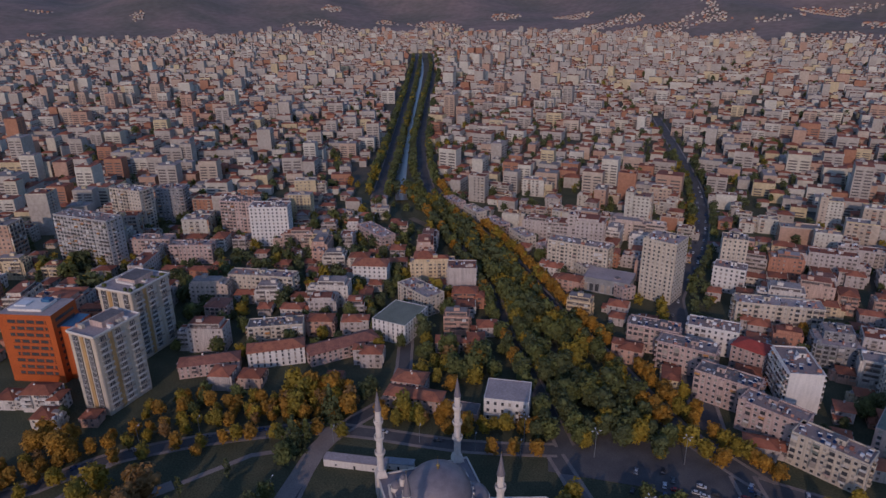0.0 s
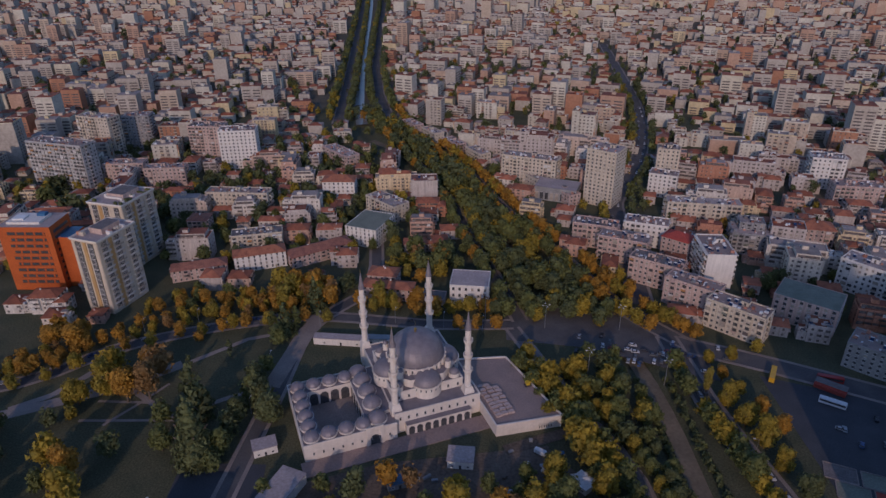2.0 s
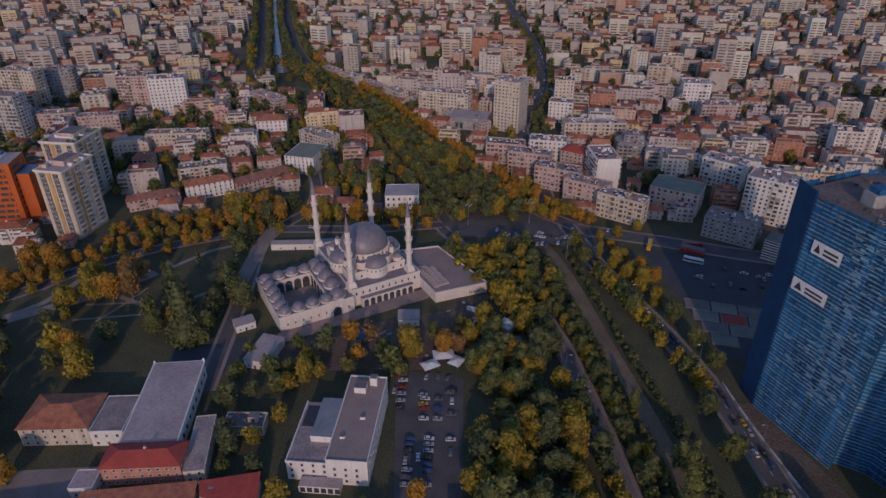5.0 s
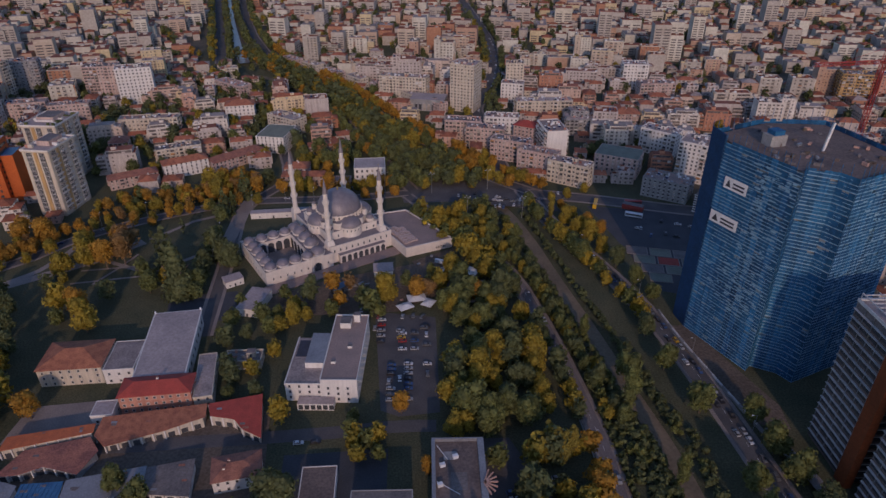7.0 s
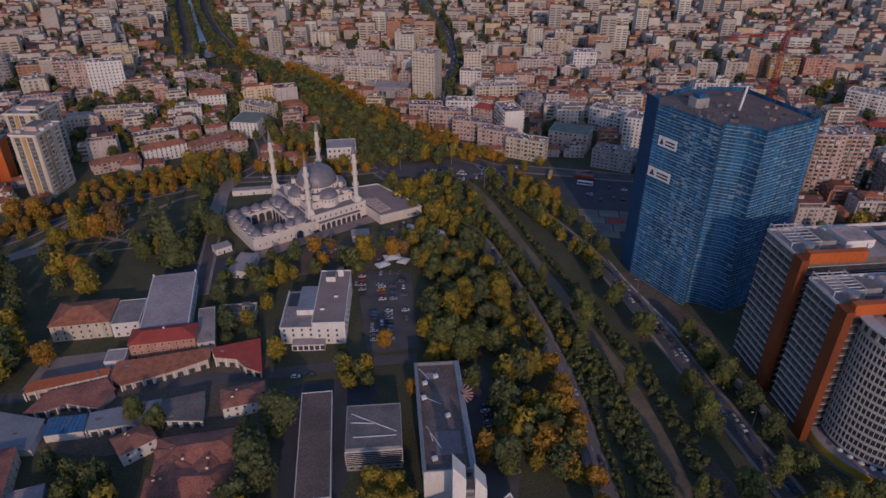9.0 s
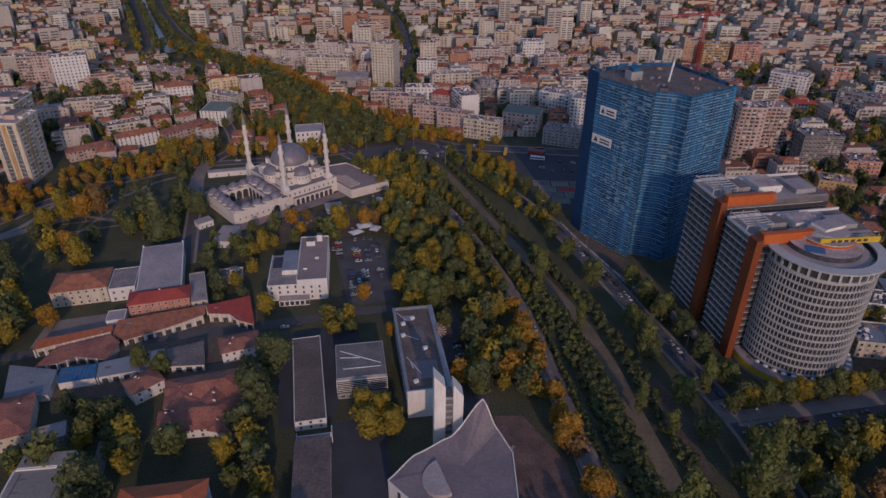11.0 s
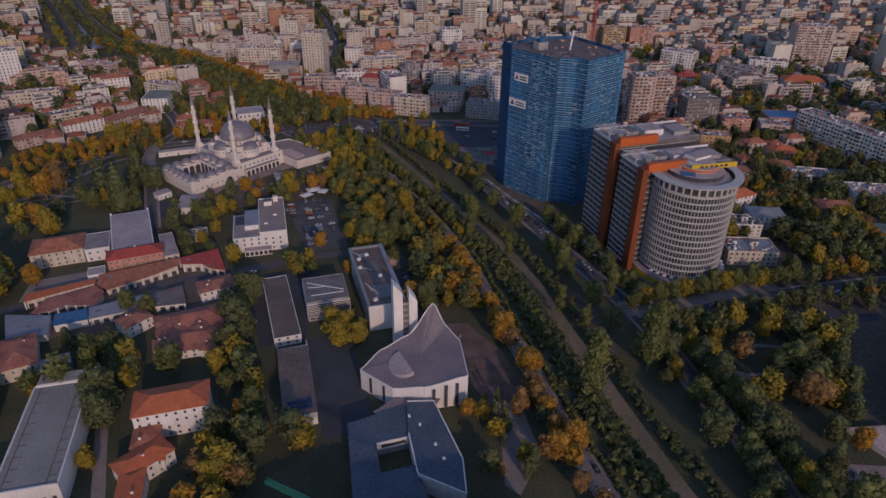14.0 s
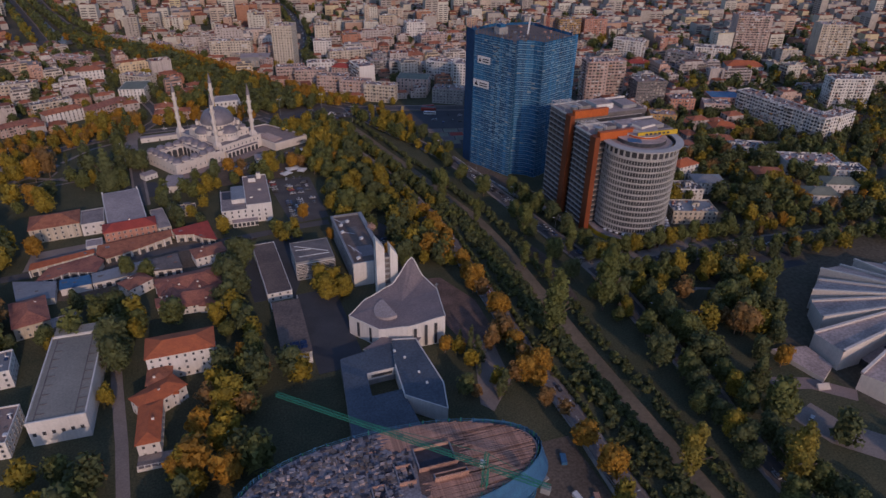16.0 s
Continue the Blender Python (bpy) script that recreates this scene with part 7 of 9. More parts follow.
B("apartment_block", 555, 316, 42, 18, -35, 15, "white", label="white and tan block of flats", balc=.3, tanks=4)
B("hall", 548, 252, 42, 20, -28, 9, "white", roof="hip", roofmat="tile_bright", label="low white hall with an orange roof", balc=0)
B("apartment_tower", 620, 326, 44, 22, -22, 49, "pink", label="tall pink tower with stacked balconies", balc=.6)
B("apartment_tower", 690, 262, 40, 22, -22, 46, "cream", label="tall cream tower with stacked balconies", balc=.6)
B("apartment_block", 452, 348, 36, 18, -50, 24, "white", label="white block with wide gabled balconies", balc=.5)
B("apartment_block", 520, 362, 24, 16, -14, 20, "brick", label="brick-red block of flats", balc=.3)
B("villa", 436, 302, 30, 14, -28, 8, "white", roof="hip", roofmat="tile_red", label="white villas with red roofs", balc=0)
B("apartment_block", 474, 466, 32, 18, -14, 27, "brick", label="orange-brick block with cream balconies", balc=.4)
B("apartment_block", 438, 474, 30, 18, -14, 27, "ochre", label="orange and cream block with balconies", balc=.5)
B("villa", 274, 18, 20, 13, 8, 12, "white", roof="hip", roofmat="tile_bright", label="white villa with a new orange roof", balc=.2)
B("house", 364, 42, 22, 16, -30, 7, "white", label="low white house with grey roof terraces", balc=0, roofmat="metal_roof")
st = thing("office", 193, 229, 0, -38, "small office clad in white and dark stripes", "office building")
take(193, 229, 14)
part("wall", Kit().box(-8, 8, -7, 7, -.3, 13, "white", "felt"), st)
for f in range(7):
    part("stripe", Kit().box(-8.1, 8.1, -7.1, 7.1, 1.2 + f * 1.75, 2.0 + f * 1.75, "ink"), st, "dark cladding stripe")
rs = thing("shop", 143, 234, 0, -30, "low red-fronted shop beside the bus stop", "shop", kit=Kit().box(-7, 7, -2.5, 2.5, -.2, 3.6, "tile_red", "felt"))
part("awning", Kit().box(-7, 7, -3.8, -2.55, 2.6, 2.8, "tile_red"), rs)
many_hips("villa", [(281, 26, 18, 13, -18, 8, "white", "tile_bright")], "white villa with a new orange hip roof", 1)
many_hips("villa", [(276, -8, 22, 16, -22, 9, "white", "metal_roof")], "white villa with a grey slate hip roof", 1)
B("villa", 256, -12, 18, 15, -22, 8, "white", label="white villa wing with a cluttered flat roof", balc=0, tanks=3, roofmat="felt")
B("villa", 234, -42, 30, 18, -20, 9, "cream", label="cream house with a worn grey flat roof", balc=0, tanks=4, roofmat="metal_roof")
many_hips("villa", [(331, -10, 22, 15, -24, 8.5, "ochre", "tile")], "ochre villa under a red tile hip roof", 2)
B("villa", 380, -4, 44, 22, -24, 10, "white", label="broad white hall with a pale flat roof", balc=0, tanks=2, roofmat="felt_light")
B("villa", 396, -26, 24, 16, -24, 9, "white", label="white stepped house with flat roofs", balc=0, tanks=3)
many_hips("villa", [(342, -50, 22, 15, -24, 7.5, "white", "felt_green")], "white villa with a mossy green hip roof", 1)
many_hips("villa", [(372, -40, 24, 15, -24, 7, "white", "felt_green")], "white villa with a dull green roof", 1)
many_hips("villa", [(352, 64, 18, 13, -24, 7, "white", "tile")], "white villa with a red tile roof", 1)
B("villa", 356, 46, 24, 14, -26, 6, "white", label="low white house with a grey flat roof", balc=0, tanks=2, roofmat="metal_roof")
B("villa", 384, 36, 20, 12, -26, 6, "grey", label="low grey annex with a ribbed flat roof", balc=0, tanks=1, roofmat="felt_brown")
many_hips("villa", [(312, 64, 18, 13, -20, 7, "white", "tile_old")], "white villa with an old tile roof", 1)
many_hips("villa", [(300, 96, 20, 13, -12, 7.5, "cream", "tile")], "cream villa with a red tile roof", 1)

# ---------------------------------------------------------------- the wider city
# open ground that stays clear of houses
PARKS = [
    [(-262, 285), (-232, 262), (-228, 300), (-262, 350), (-300, 400), (-312, 388)],
    [(-235, 235), (-150, 235), (-122, 290), (-165, 292), (-222, 258)],
    [(-60, 235), (110, 235), (100, 275), (40, 305), (-40, 300)],
    [(-420, -330), (-128, -330), (-128, 258), (-200, 240), (-262, 205), (-420, 140)],
    [(-135, 245), (-20, 245), (-30, 320), (-60, 345), (-112, 335)],
    [(120, 205), (215, 200), (225, 262), (180, 285), (120, 262)],
    [(-330, 90), (-195, 90), (-128, 100), (-128, 252), (-200, 240), (-330, 150)],
    [(-128, -300), (150, -300), (150, 40), (128, 100), (112, 230), (95, 262), (-20, 262), (-128, 258)],
    [(-20, 262), (75, 265), (40, 305), (-20, 410), (-75, 520), (-150, 628), (-200, 700), (-255, 660), (-205, 650), (-130, 535), (-75, 430), (-52, 372), (-30, 326)],
    [(-260, 620), (-170, 640), (-235, 850), (-480, 1760), (-640, 2350), (-720, 2350), (-570, 1780), (-330, 900)],
    [(100, -300), (330, -300), (300, -140), (230, -105), (140, -95)],
    [(104, 250), (128, 130), (160, 128), (190, 190), (170, 235)],
]
CITY_ROT = lambda x, y: 13 if x < -213 - (y - 640) * 0.27 and y > 300 or x < -190 else (-10 if x < 90 else -5)
frng = random.Random(11)


def height_kind(x, y, r):
    n = noise.noise((x / 180, y / 180, 1.7))
    d = math.hypot(x, y)
    if x > 210 and y < 330:
        return r.choices(["low", "mid", "block", "tall"], [8, 4, 1.6, 0.4])[0]
    if d < 650:
        return r.choices(["low", "mid", "block", "tall"], [6, 5, 2.6, .6])[0]
    low = 6.5 - 6 * n + (2.5 if d > 1500 else 0)
    return r.choices(["low", "mid", "block", "tall", "tower"], [max(2.0, low), 4.6, 2.8, .6 + 1.9 * max(n, 0), 0.05 + (1.1 * n if n > .25 else 0)])[0]


def in_view(x, y, pad=1.0):
    """Whether the walk ever looks over this ground."""
    a = math.degrees(math.atan2(x, y))
    return (-53 if y > 100 else -70) < a < (64 if y > 600 else 78) and y > -330


placed = 0
FAR, CELL, LATER = [], [], []
for side_rot, region in ((13, -1), (-8, 1)):
    ca, sa = math.cos(radians(side_rot)), math.sin(radians(side_rot))
    u = -4200
    row = 0
    v_list = np.arange(-900, 4700, 21.0)
    for vi, v in enumerate(v_list):
        if vi % 3 == 2:
            v += 3
        u = -4000 + frng.uniform(0, 20)
        ui = 0
        while u < 4200:
            u += frng.uniform(17, 25) + (8 if ui % 5 == 4 else 0)
            ui += 1
            x, y = ca * u - sa * v + frng.uniform(-2, 2), sa * u + ca * v + frng.uniform(-2, 2)
            d = math.hypot(x, y)
            if d > 4300 or not in_view(x, y):
                continue
            mid_x = -213 - (y - 640) * 0.268 if y > 640 else -213 + (640 - y) * 0.72 if y > 265 else 57
            if (x < mid_x) != (region < 0):
                continue
            if region > 0 and y < 265 and x < 150:
                continue
            if d > 1150:
                FAR.append((x, y, side_rot + frng.choice((0, 0, 0, 90)) + frng.uniform(-4, 4)))
                continue
            if frng.random() < 0.06:
                continue
            kd = height_kind(x, y, frng)
            nm, w, dd, h, me, kk = frng.choice(BYKIND[kd])
            if any(inside(x, y, p) for p in PARKS):
                continue
            turn = side_rot + frng.choice((0, 0, 0, 180, 90)) + frng.uniform(-4, 4)
            if not free(x, y, math.hypot(w, dd) / 2 * 0.66, 2.0):
                continue
            CELL.append((d, x, y, turn, kd, me, kk))
            take(x, y, math.hypot(w, dd) / 2 * 0.60, w * .42, dd * .42, turn)
            placed += 1

CELL.sort(key=lambda q: q[0])
count = {}
for d, x, y, turn, kd, me, kk in CELL:
    nm = "house" if kd == "low" else "apartment_block"
    count[nm] = count.get(nm, 0) + 1
    if count[nm] > (150 if nm == "house" else 200):
        LATER.append((x, y, turn, kd))
        continue
    ob = new(nm, me)
    ob.matrix_basis = pose(x, y, 0, 0, 0, turn)
    tagged(ob, "small plastered house under a red tiled hip roof" if kd == "low" else "pale plastered flats with balconies and a flat roof" if kd != "tower" else "tall plastered apartment tower with stacked balconies", "house" if kd == "low" else "apartment block", "houses of the city")

# past that, one sheet of roofs and walls out to the hills
def far_kit(w, d, h, hip, wind):
    k = Kit()
    if wind == 2:
        k = city_kit(w, d, h, "hip" if hip else "flat", _r, "wall_far", "roof_far", "roof_far", True, light=True)
    else:
        k.box(-w / 2, w / 2, -d / 2, d / 2, -6, h, "wall_far", bottom=False)
        if hip:
            k.hip(-w / 2, w / 2, -d / 2, d / 2, h + .2, min(w, d) * .22, "tile_city", .5)
        else:
            k.box(-w / 2 + .4, w / 2 - .4, -d / 2 + .4, d / 2 - .4, h, h + .3, "roof_far", bottom=False)
            k.box(-2, 2, -2, 2, h, h + 2.6, "wall_far", bottom=False)
            for f in range(1, int(h / 3.1) if wind == 1 else 0):
                for c, run, a in sides(w, d)[::2]:
                    s = -1 if a == 0 else 1
                    n = max(1, int(run / 8))
                    for i in range(n):
                        cx = (i - (n - 1) / 2) * run / n
                        k.face([(cx - run / n * .36, c[1] + s * .1, f * 3.1 - 2.2), (cx + run / n * .36, c[1] + s * .1, f * 3.1 - 2.2), (cx + run / n * .36, c[1] + s * .1, f * 3.1 - .8), (cx - run / n * .36, c[1] + s * .1, f * 3.1 - .8)], "glass_city")
    return k


FSL = ["wall_far", "roof_far", "tile_city", "glass_city", "shade", "sign", "steel", "solar", "frame"]
def as_arrays(k):
    f4 = np.array([(*f, f[-1]) if len(f) == 3 else f for f in k.f], dtype=np.int64)
    return np.array(k.v), f4, np.array([FSL.index(k.mats[i]) for i in k.mi])


def split_tris(k):
    """Only four-cornered faces: triangles get a middle corner on their last edge."""
    nf, nm = [], []
    for f, m in zip(k.f, k.mi):
        if len(f) == 3:
            a, b = Vector(k.v[f[2]]), Vector(k.v[f[0]])
            k.v.append(tuple((a + b) / 2))
            f = (*f, len(k.v) - 1)
        if len(f) == 4:
            nf.append(f)
            nm.append(m)
    k.f, k.mi = nf, nm
    return k


FARK = {}
for kd, lst in {"low": [(11, 10, 6), (13, 10, 7), (9, 9, 5)], "mid": [(14, 12, 10), (17, 12, 12)], "block": [(26, 12, 16), (22, 13, 18)], "tall": [(22, 16, 25), (20, 16, 30)], "tower": [(20, 18, 38)]}.items():
    for wind in (2, 1, 0):
        FARK[kd, wind] = [as_arrays(split_tris(far_kit(*[q * _r.uniform(.8, 1.12) for q in s], kd == "low" or kd == "mid" and g == 1, wind))) for s in lst for g in range(3)]

V, F4, MI, nv = [], [], [], 0
for x, y, turn, kd0 in LATER + [(*q, None) for q in FAR]:
    d = math.hypot(x, y)
    on_hill = float(hill(np.array(x), np.array(y)))
    if kd0 is None and (any(inside(x, y, p) for p in PARKS) or near_line(x, y, RIVER) < 45 or near_line(x, y, ROADS["north_street"][0]) < 14):
        continue
    if kd0 is None and noise.noise((x / 420, y / 420, 5.1)) > 0.42 and frng.random() < .4:
        continue
    if on_hill > 4 and noise.noise((x / 260, y / 260, 9)) < -.12 + on_hill / 240 + (.16 if x < -200 else 0) + frng.uniform(-.06, .06):
        continue
    if kd0 is None and frng.random() < 0.04 + 0.08 * (d > 2600):
        continue
    kd = kd0 or ("low" if on_hill > 12 else height_kind(x, y, frng))
    v, f, m = frng.choice(FARK[kd, 2 if kd0 and d < 700 else 1 if d < 1500 else 0])
    a, s = radians(turn), frng.uniform(.85, 1.15)
    R = np.array([[math.cos(a), -math.sin(a), 0], [math.sin(a), math.cos(a), 0], [0, 0, 1]]) * s
    V.append(v @ R.T + (x, y, on_hill))
    F4.append(f + nv)
    MI.append(m)
    nv += len(v)
far = new("city_roofs", bulk_mesh("city_roofs", np.concatenate(V), np.concatenate(F4), np.concatenate(MI), FSL, True))
tagged(far, "distant pale houses and flats packed up to the hills", "city", kind="stuff")

# ---------------------------------------------------------------- trees
def crown_mesh(name, leaf, r, h, n, seed, shape="round", size=1.0, core=99):
    """A crown of many small tilted leaf clumps over an uneven core, with gaps."""
    q = np.random.RandomState(seed)
    lumps = []
    for _ in range(11):
        a, u = q.uniform(0, math.tau), q.uniform(0.15, 0.55)
        z = q.uniform(0.1, 0.92)
        taper = {"round": 1.05 - 0.75 * abs(z - .4), "tall": 1.0 - 0.55 * z, "cone": 1.02 - 0.97 * z}[shape]
        lumps.append((math.cos(a) * u * r * taper, math.sin(a) * u * r * taper, z * h, r * q.uniform(.36, .56) * (taper if shape != "round" else 1)))
    lumps.append((0, 0, h * .5, r * (.66 if shape == "round" else .45)))
    lumps.append((0, 0, h * .3, r * (.7 if shape == "round" else .45)))
    if shape == "cone":
        lumps = [(0, 0, h * i / 10, r * (1.05 - i / 10)) for i in range(10)]
    if shape == "tall":
        lumps = [(q.uniform(-.25, .25) * r, q.uniform(-.25, .25) * r, h * (i + .4) / 11, r * q.uniform(.6, .78) * math.sin(math.pi * (i + 1.6) / 13) + .2) for i in range(11)]
    L = np.array(lumps)
    wts = L[:, 3] ** 2
    ch = q.choice(len(L), n, p=wts / wts.sum())
    d = q.normal(size=(n, 3))
    d /= np.linalg.norm(d, axis=1)[:, None]
    if shape == "cone":
        d[:, 2] = d[:, 2] * .25 - .05
    c = L[ch, :3] + d * (L[ch, 3] * q.uniform(.72, 1.06, n))[:, None] * (1, 1, .85)
    nrm = d * .9 + q.normal(size=(n, 3)) * .5 + (0, 0, .3)
    nrm /= np.linalg.norm(nrm, axis=1)[:, None]
    t = np.cross(nrm, q.normal(size=(n, 3)))
    t /= np.linalg.norm(t, axis=1)[:, None]
    b = np.cross(nrm, t)
    s = (size * q.uniform(.45, 1.15, n))[:, None]
    bend = nrm * s * .3
    vs = np.stack([c - t * s - b * s * .75 - bend, c + t * s * .95 - b * s * .55 + bend * .4, c + t * s * .1 + b * s * 1.05 - bend * .5], 1).reshape(-1, 3)
    fs = [(3 * i, 3 * i + 1, 3 * i + 2) for i in range(n)]
    cv, cf = [], []
    for lx, ly, lz, lr in lumps[-core:]:
        k0 = len(vs) + len(cv)
        for j in range(4):
            for i in range(6):
                a, e = math.tau * i / 6 + j * .5, -math.pi / 2 + math.pi * (j + .5) / 4
                w = lr * .78 * q.uniform(.8, 1.1)
                cv.append((lx + w * math.cos(a) * math.cos(e), ly + w * math.sin(a) * math.cos(e), lz + w * .85 * math.sin(e)))
        for j in range(3):
            for i in range(6):
                q0, q1, q2, q3 = k0 + j * 6 + i, k0 + j * 6 + (i + 1) % 6, k0 + (j + 1) * 6 + (i + 1) % 6, k0 + (j + 1) * 6 + i
                cf += [(q0, q1, q2), (q0, q2, q3)]
        cf += [(k0 + 18, k0 + 18 + i, k0 + 19 + i) for i in range(1, 5)]
    return np.concatenate([vs, np.array(cv)]), np.array(fs + cf)


def trunk_kit(r, h, limbs=5, seed=0):
    q = random.Random(seed)
    k = Kit().ring(0, 0, r, -.3, h, "bark", r * .6, 8)
    for i in range(limbs):
        a = math.tau * i / limbs + q.uniform(-.4, .4)
        k.beam((0, 0, h * .8), (math.cos(a) * h * .55, math.sin(a) * h * .55, h * (1.25 + q.uniform(0, .3))), r * .7, "bark")
    return k


SPECIES = {}
for sp, leaf, r, h, z, n, shape, size in [("green", "leaf_green", 5.2, 8.2, 2.4, 1500, "round", .50), ("dark", "leaf_dark", 5.6, 9.4, 2.2, 1500, "round", .50), ("yellow", "leaf_yellow", 5.0, 8.0, 2.4, 1450, "round", .48), ("orange", "leaf_orange", 4.8, 7.8, 2.6, 1400, "round", .47), ("rust", "leaf_rust", 4.6, 7.4, 2.6, 950, "round", .42), ("conifer", "leaf_dark", 5.4, 17, 1.5, 1300, "cone", .62), ("poplar", "leaf_green", 4.2, 19, 2.0, 1900, "tall", .48), ("poplar_y", "leaf_olive", 4.2, 19, 2.0, 1900, "tall", .48), ("cypress", "leaf_dark", 1.6, 10, .6, 260, "tall", .42), ("bush", "leaf_green", 2.2, 2.4, .2, 140, "round", .5), ("bush_d", "leaf_dark", 2.6, 2.6, .2, 150, "round", .5)]:
    for i in range(3):
        v, f = crown_mesh(sp, leaf, r, h, n, hash_ := (sum(map(ord, sp)) * 7 + i * 13), shape, size)
        v = v + (0, 0, z)
        crown = bulk_mesh("crown", v, f, np.zeros(len(f), int), [leaf])
        tr = trunk_kit(.32 if h < 12 else .4, z + h * .3, 5, i).mesh("trunk")
        lv, lf = crown_mesh(sp, leaf, r, h, n * 29 // 100, hash_, shape, size * 1.72, 3)
        fv, ff = crown_mesh(sp, leaf, r, h, n // 14, hash_, shape, size * 3.0, 1)
        SPECIES.setdefault(sp, []).append((crown, tr, v, f, leaf, (lv + (0, 0, z), lf), (fv[:n // 14 * 3] + (0, 0, z), ff[:n // 14])))

trng = random.Random(23)
TREES = []


def tree(x, y, sp, s=1.0, z=0.0):
    TREES.append((x, y, sp, s * trng.uniform(.92, 1.3), z))


def clear(x, y, r, road=True):
    if road:
        for pts, w, _ in ROADS.values():
            if near_line(x, y, pts) < w / 2 + r:
                return False
    return not hits(x, y, r + 3.2)


def grove(poly, gap, mix, s=1.0, road=1.5, spread=.35):
    xs, ys = [p[0] for p in poly], [p[1] for p in poly]
    names, weights = list(mix), list(mix.values())
    y = min(ys)
    while y < max(ys):
        x = min(xs)
        while x < max(xs):
            px, py = x + trng.uniform(-spread, spread) * gap * 1.4, y + trng.uniform(-spread, spread) * gap * 1.4
            if noise.noise((px / 26, py / 26, 3.3)) < -.34:
                x += gap
                continue
            if inside(px, py, poly) and clear(px, py, road + (1.8 if s > 1.1 else 0)):
                pick = int(1e6 + (noise.noise((px / 30, py / 30, 7.7)) + trng.uniform(-.55, .55)) * len(names) * 1.3) % len(names)
                sp = names[pick] if trng.random() < .45 else trng.choices(names, weights)[0]
                tree(px, py, sp, s * trng.uniform(.75, 1.3))
            x += gap
        y += gap * .9


def avenue_row(pts, off, gap, mix, s=1.0, y0=-1e9, y1=1e9, jit=.9, skip=.06):
    names, weights = list(mix), list(mix.values())
    left = 0.0
    for (ax, ay), (bx, by) in zip(pts, pts[1:]):
        l = math.hypot(bx - ax, by - ay)
        t = left
        while t < l:
            x, y = ax + (bx - ax) * t / l, ay + (by - ay) * t / l
            x, y = x - (by - ay) / l * off + trng.uniform(-jit, jit), y + (bx - ax) / l * off + trng.uniform(-jit, jit)
            if y0 < y < y1 and trng.random() > skip and clear(x, y, .6):
                tree(x, y, trng.choices(names, weights)[0], s)
            t += gap * trng.uniform(.8, 1.25)
        left = t - l


AUT = {"orange": 6, "yellow": 2, "rust": 1}
R_ = {n: v[0] for n, v in ROADS.items()}
# near places first: the banks, the wood, the gardens
for x, y, sp, s in ((-138, 138, "conifer", 1.5), (-117, 166, "dark", 1.2), (-128, 178, "conifer", .9), (-150, 150, "yellow", 1.0), (84, 40, "poplar", 1.0), (79, -129, "poplar", 1.65), (117, -116, "poplar", 1.6), (85, -226, "poplar_y", 1.55), (121, -241, "poplar_y", 1.55), (115, -29, "poplar", 1.1), (130, -58, "poplar", 1.0), (116, -20, "poplar", .8), (45, 19, "poplar_y", .85), (49, 10, "poplar_y", .9), (57, -78, "orange", 1.15), (60, -64, "orange", 1.0), (56, -121, "rust", 1.1), (57, -132, "orange", 1.0), (56, -142, "rust", 1.1), (56, -157, "orange", 1.0), (181, -153, "conifer", 1.1), (170, -157, "rust", 1.4), (135, -169, "dark", 1.2), (152, -192, "conifer", 1.0), (147, -122, "yellow", 1.0), (34, -128, "cypress", 1.1), (37, -130, "cypress", 1.2), (33, -118, "cypress", .9), (-22, -48, "yellow", 1.2), (-14, -46, "yellow", 1.1), (-71, 108, "yellow", 1.15), (-80, 112, "green", 1.0), (-24, 127, "yellow", 1.5), (-8, 130, "orange", 1.1), (-1, 131, "rust", 1.0), (25, 125, "orange", 1.2), (-15, 42, "orange", .9), (-4, 8, "orange", .8), (61, -13, "orange", 1.0), (-124, -84, "dark", 1.6), (-66, -34, "dark", 1.5), (-72, -46, "dark", 1.4), (-64, -96, "green", 1.3), (-60, -108, "rust", .9), (-112, -1, "green", 1.3), (-72, -18, "dark", 1.4), (-62, -6, "green", 1.4), (-80, -130, "yellow", 1.2), (-84, -148, "yellow", 1.3), (-98, -159, "yellow", 1.3), (-128, -104, "yellow", .9), (-174, 45, "orange", 1.4), (-176, 106, "yellow", 1.3), (83, 222, "poplar_y", .6)):
    tree(x, y, sp, s)
riv = [p for p in RIVER if p[1] < 235]
def bank_row(off, gap, mix, s, y0=-290, y1=235):
    avenue_row(riv, off, gap, mix, s, y0, y1, 2.3 if gap < 4 and abs(off) > 8 else 1.3 if gap < 4 else 2.4, .12)


bank_row(-7.2, 2.1, {"bush_d": 5, "bush": 2}, .8)
bank_row(-13.5, 9, {"green": 4, "dark": 2, "yellow": 3}, .7, 25)
bank_row(-11, 2.4, {"bush_d": 5, "bush": 3}, .95, -290, 30)
bank_row(7.4, 2.1, {"bush_d": 5, "bush": 1}, .85)
bank_row(-9, 2.0, {"bush_d": 5, "bush": 2}, 1.05, -290, 60)
bank_row(-14, 2.2, {"bush_d": 5, "bush": 2}, 1.15, -290, 40)
bank_row(-17.5, 3.0, {"bush_d": 4, "bush": 2}, 1.1, -290, 40)
bank_row(10.5, 3.0, {"bush_d": 5, "bush": 1}, .9, -290, 90)
bank_row(22, 24, {"dark": 4, "green": 3, "yellow": .5}, 1.1)
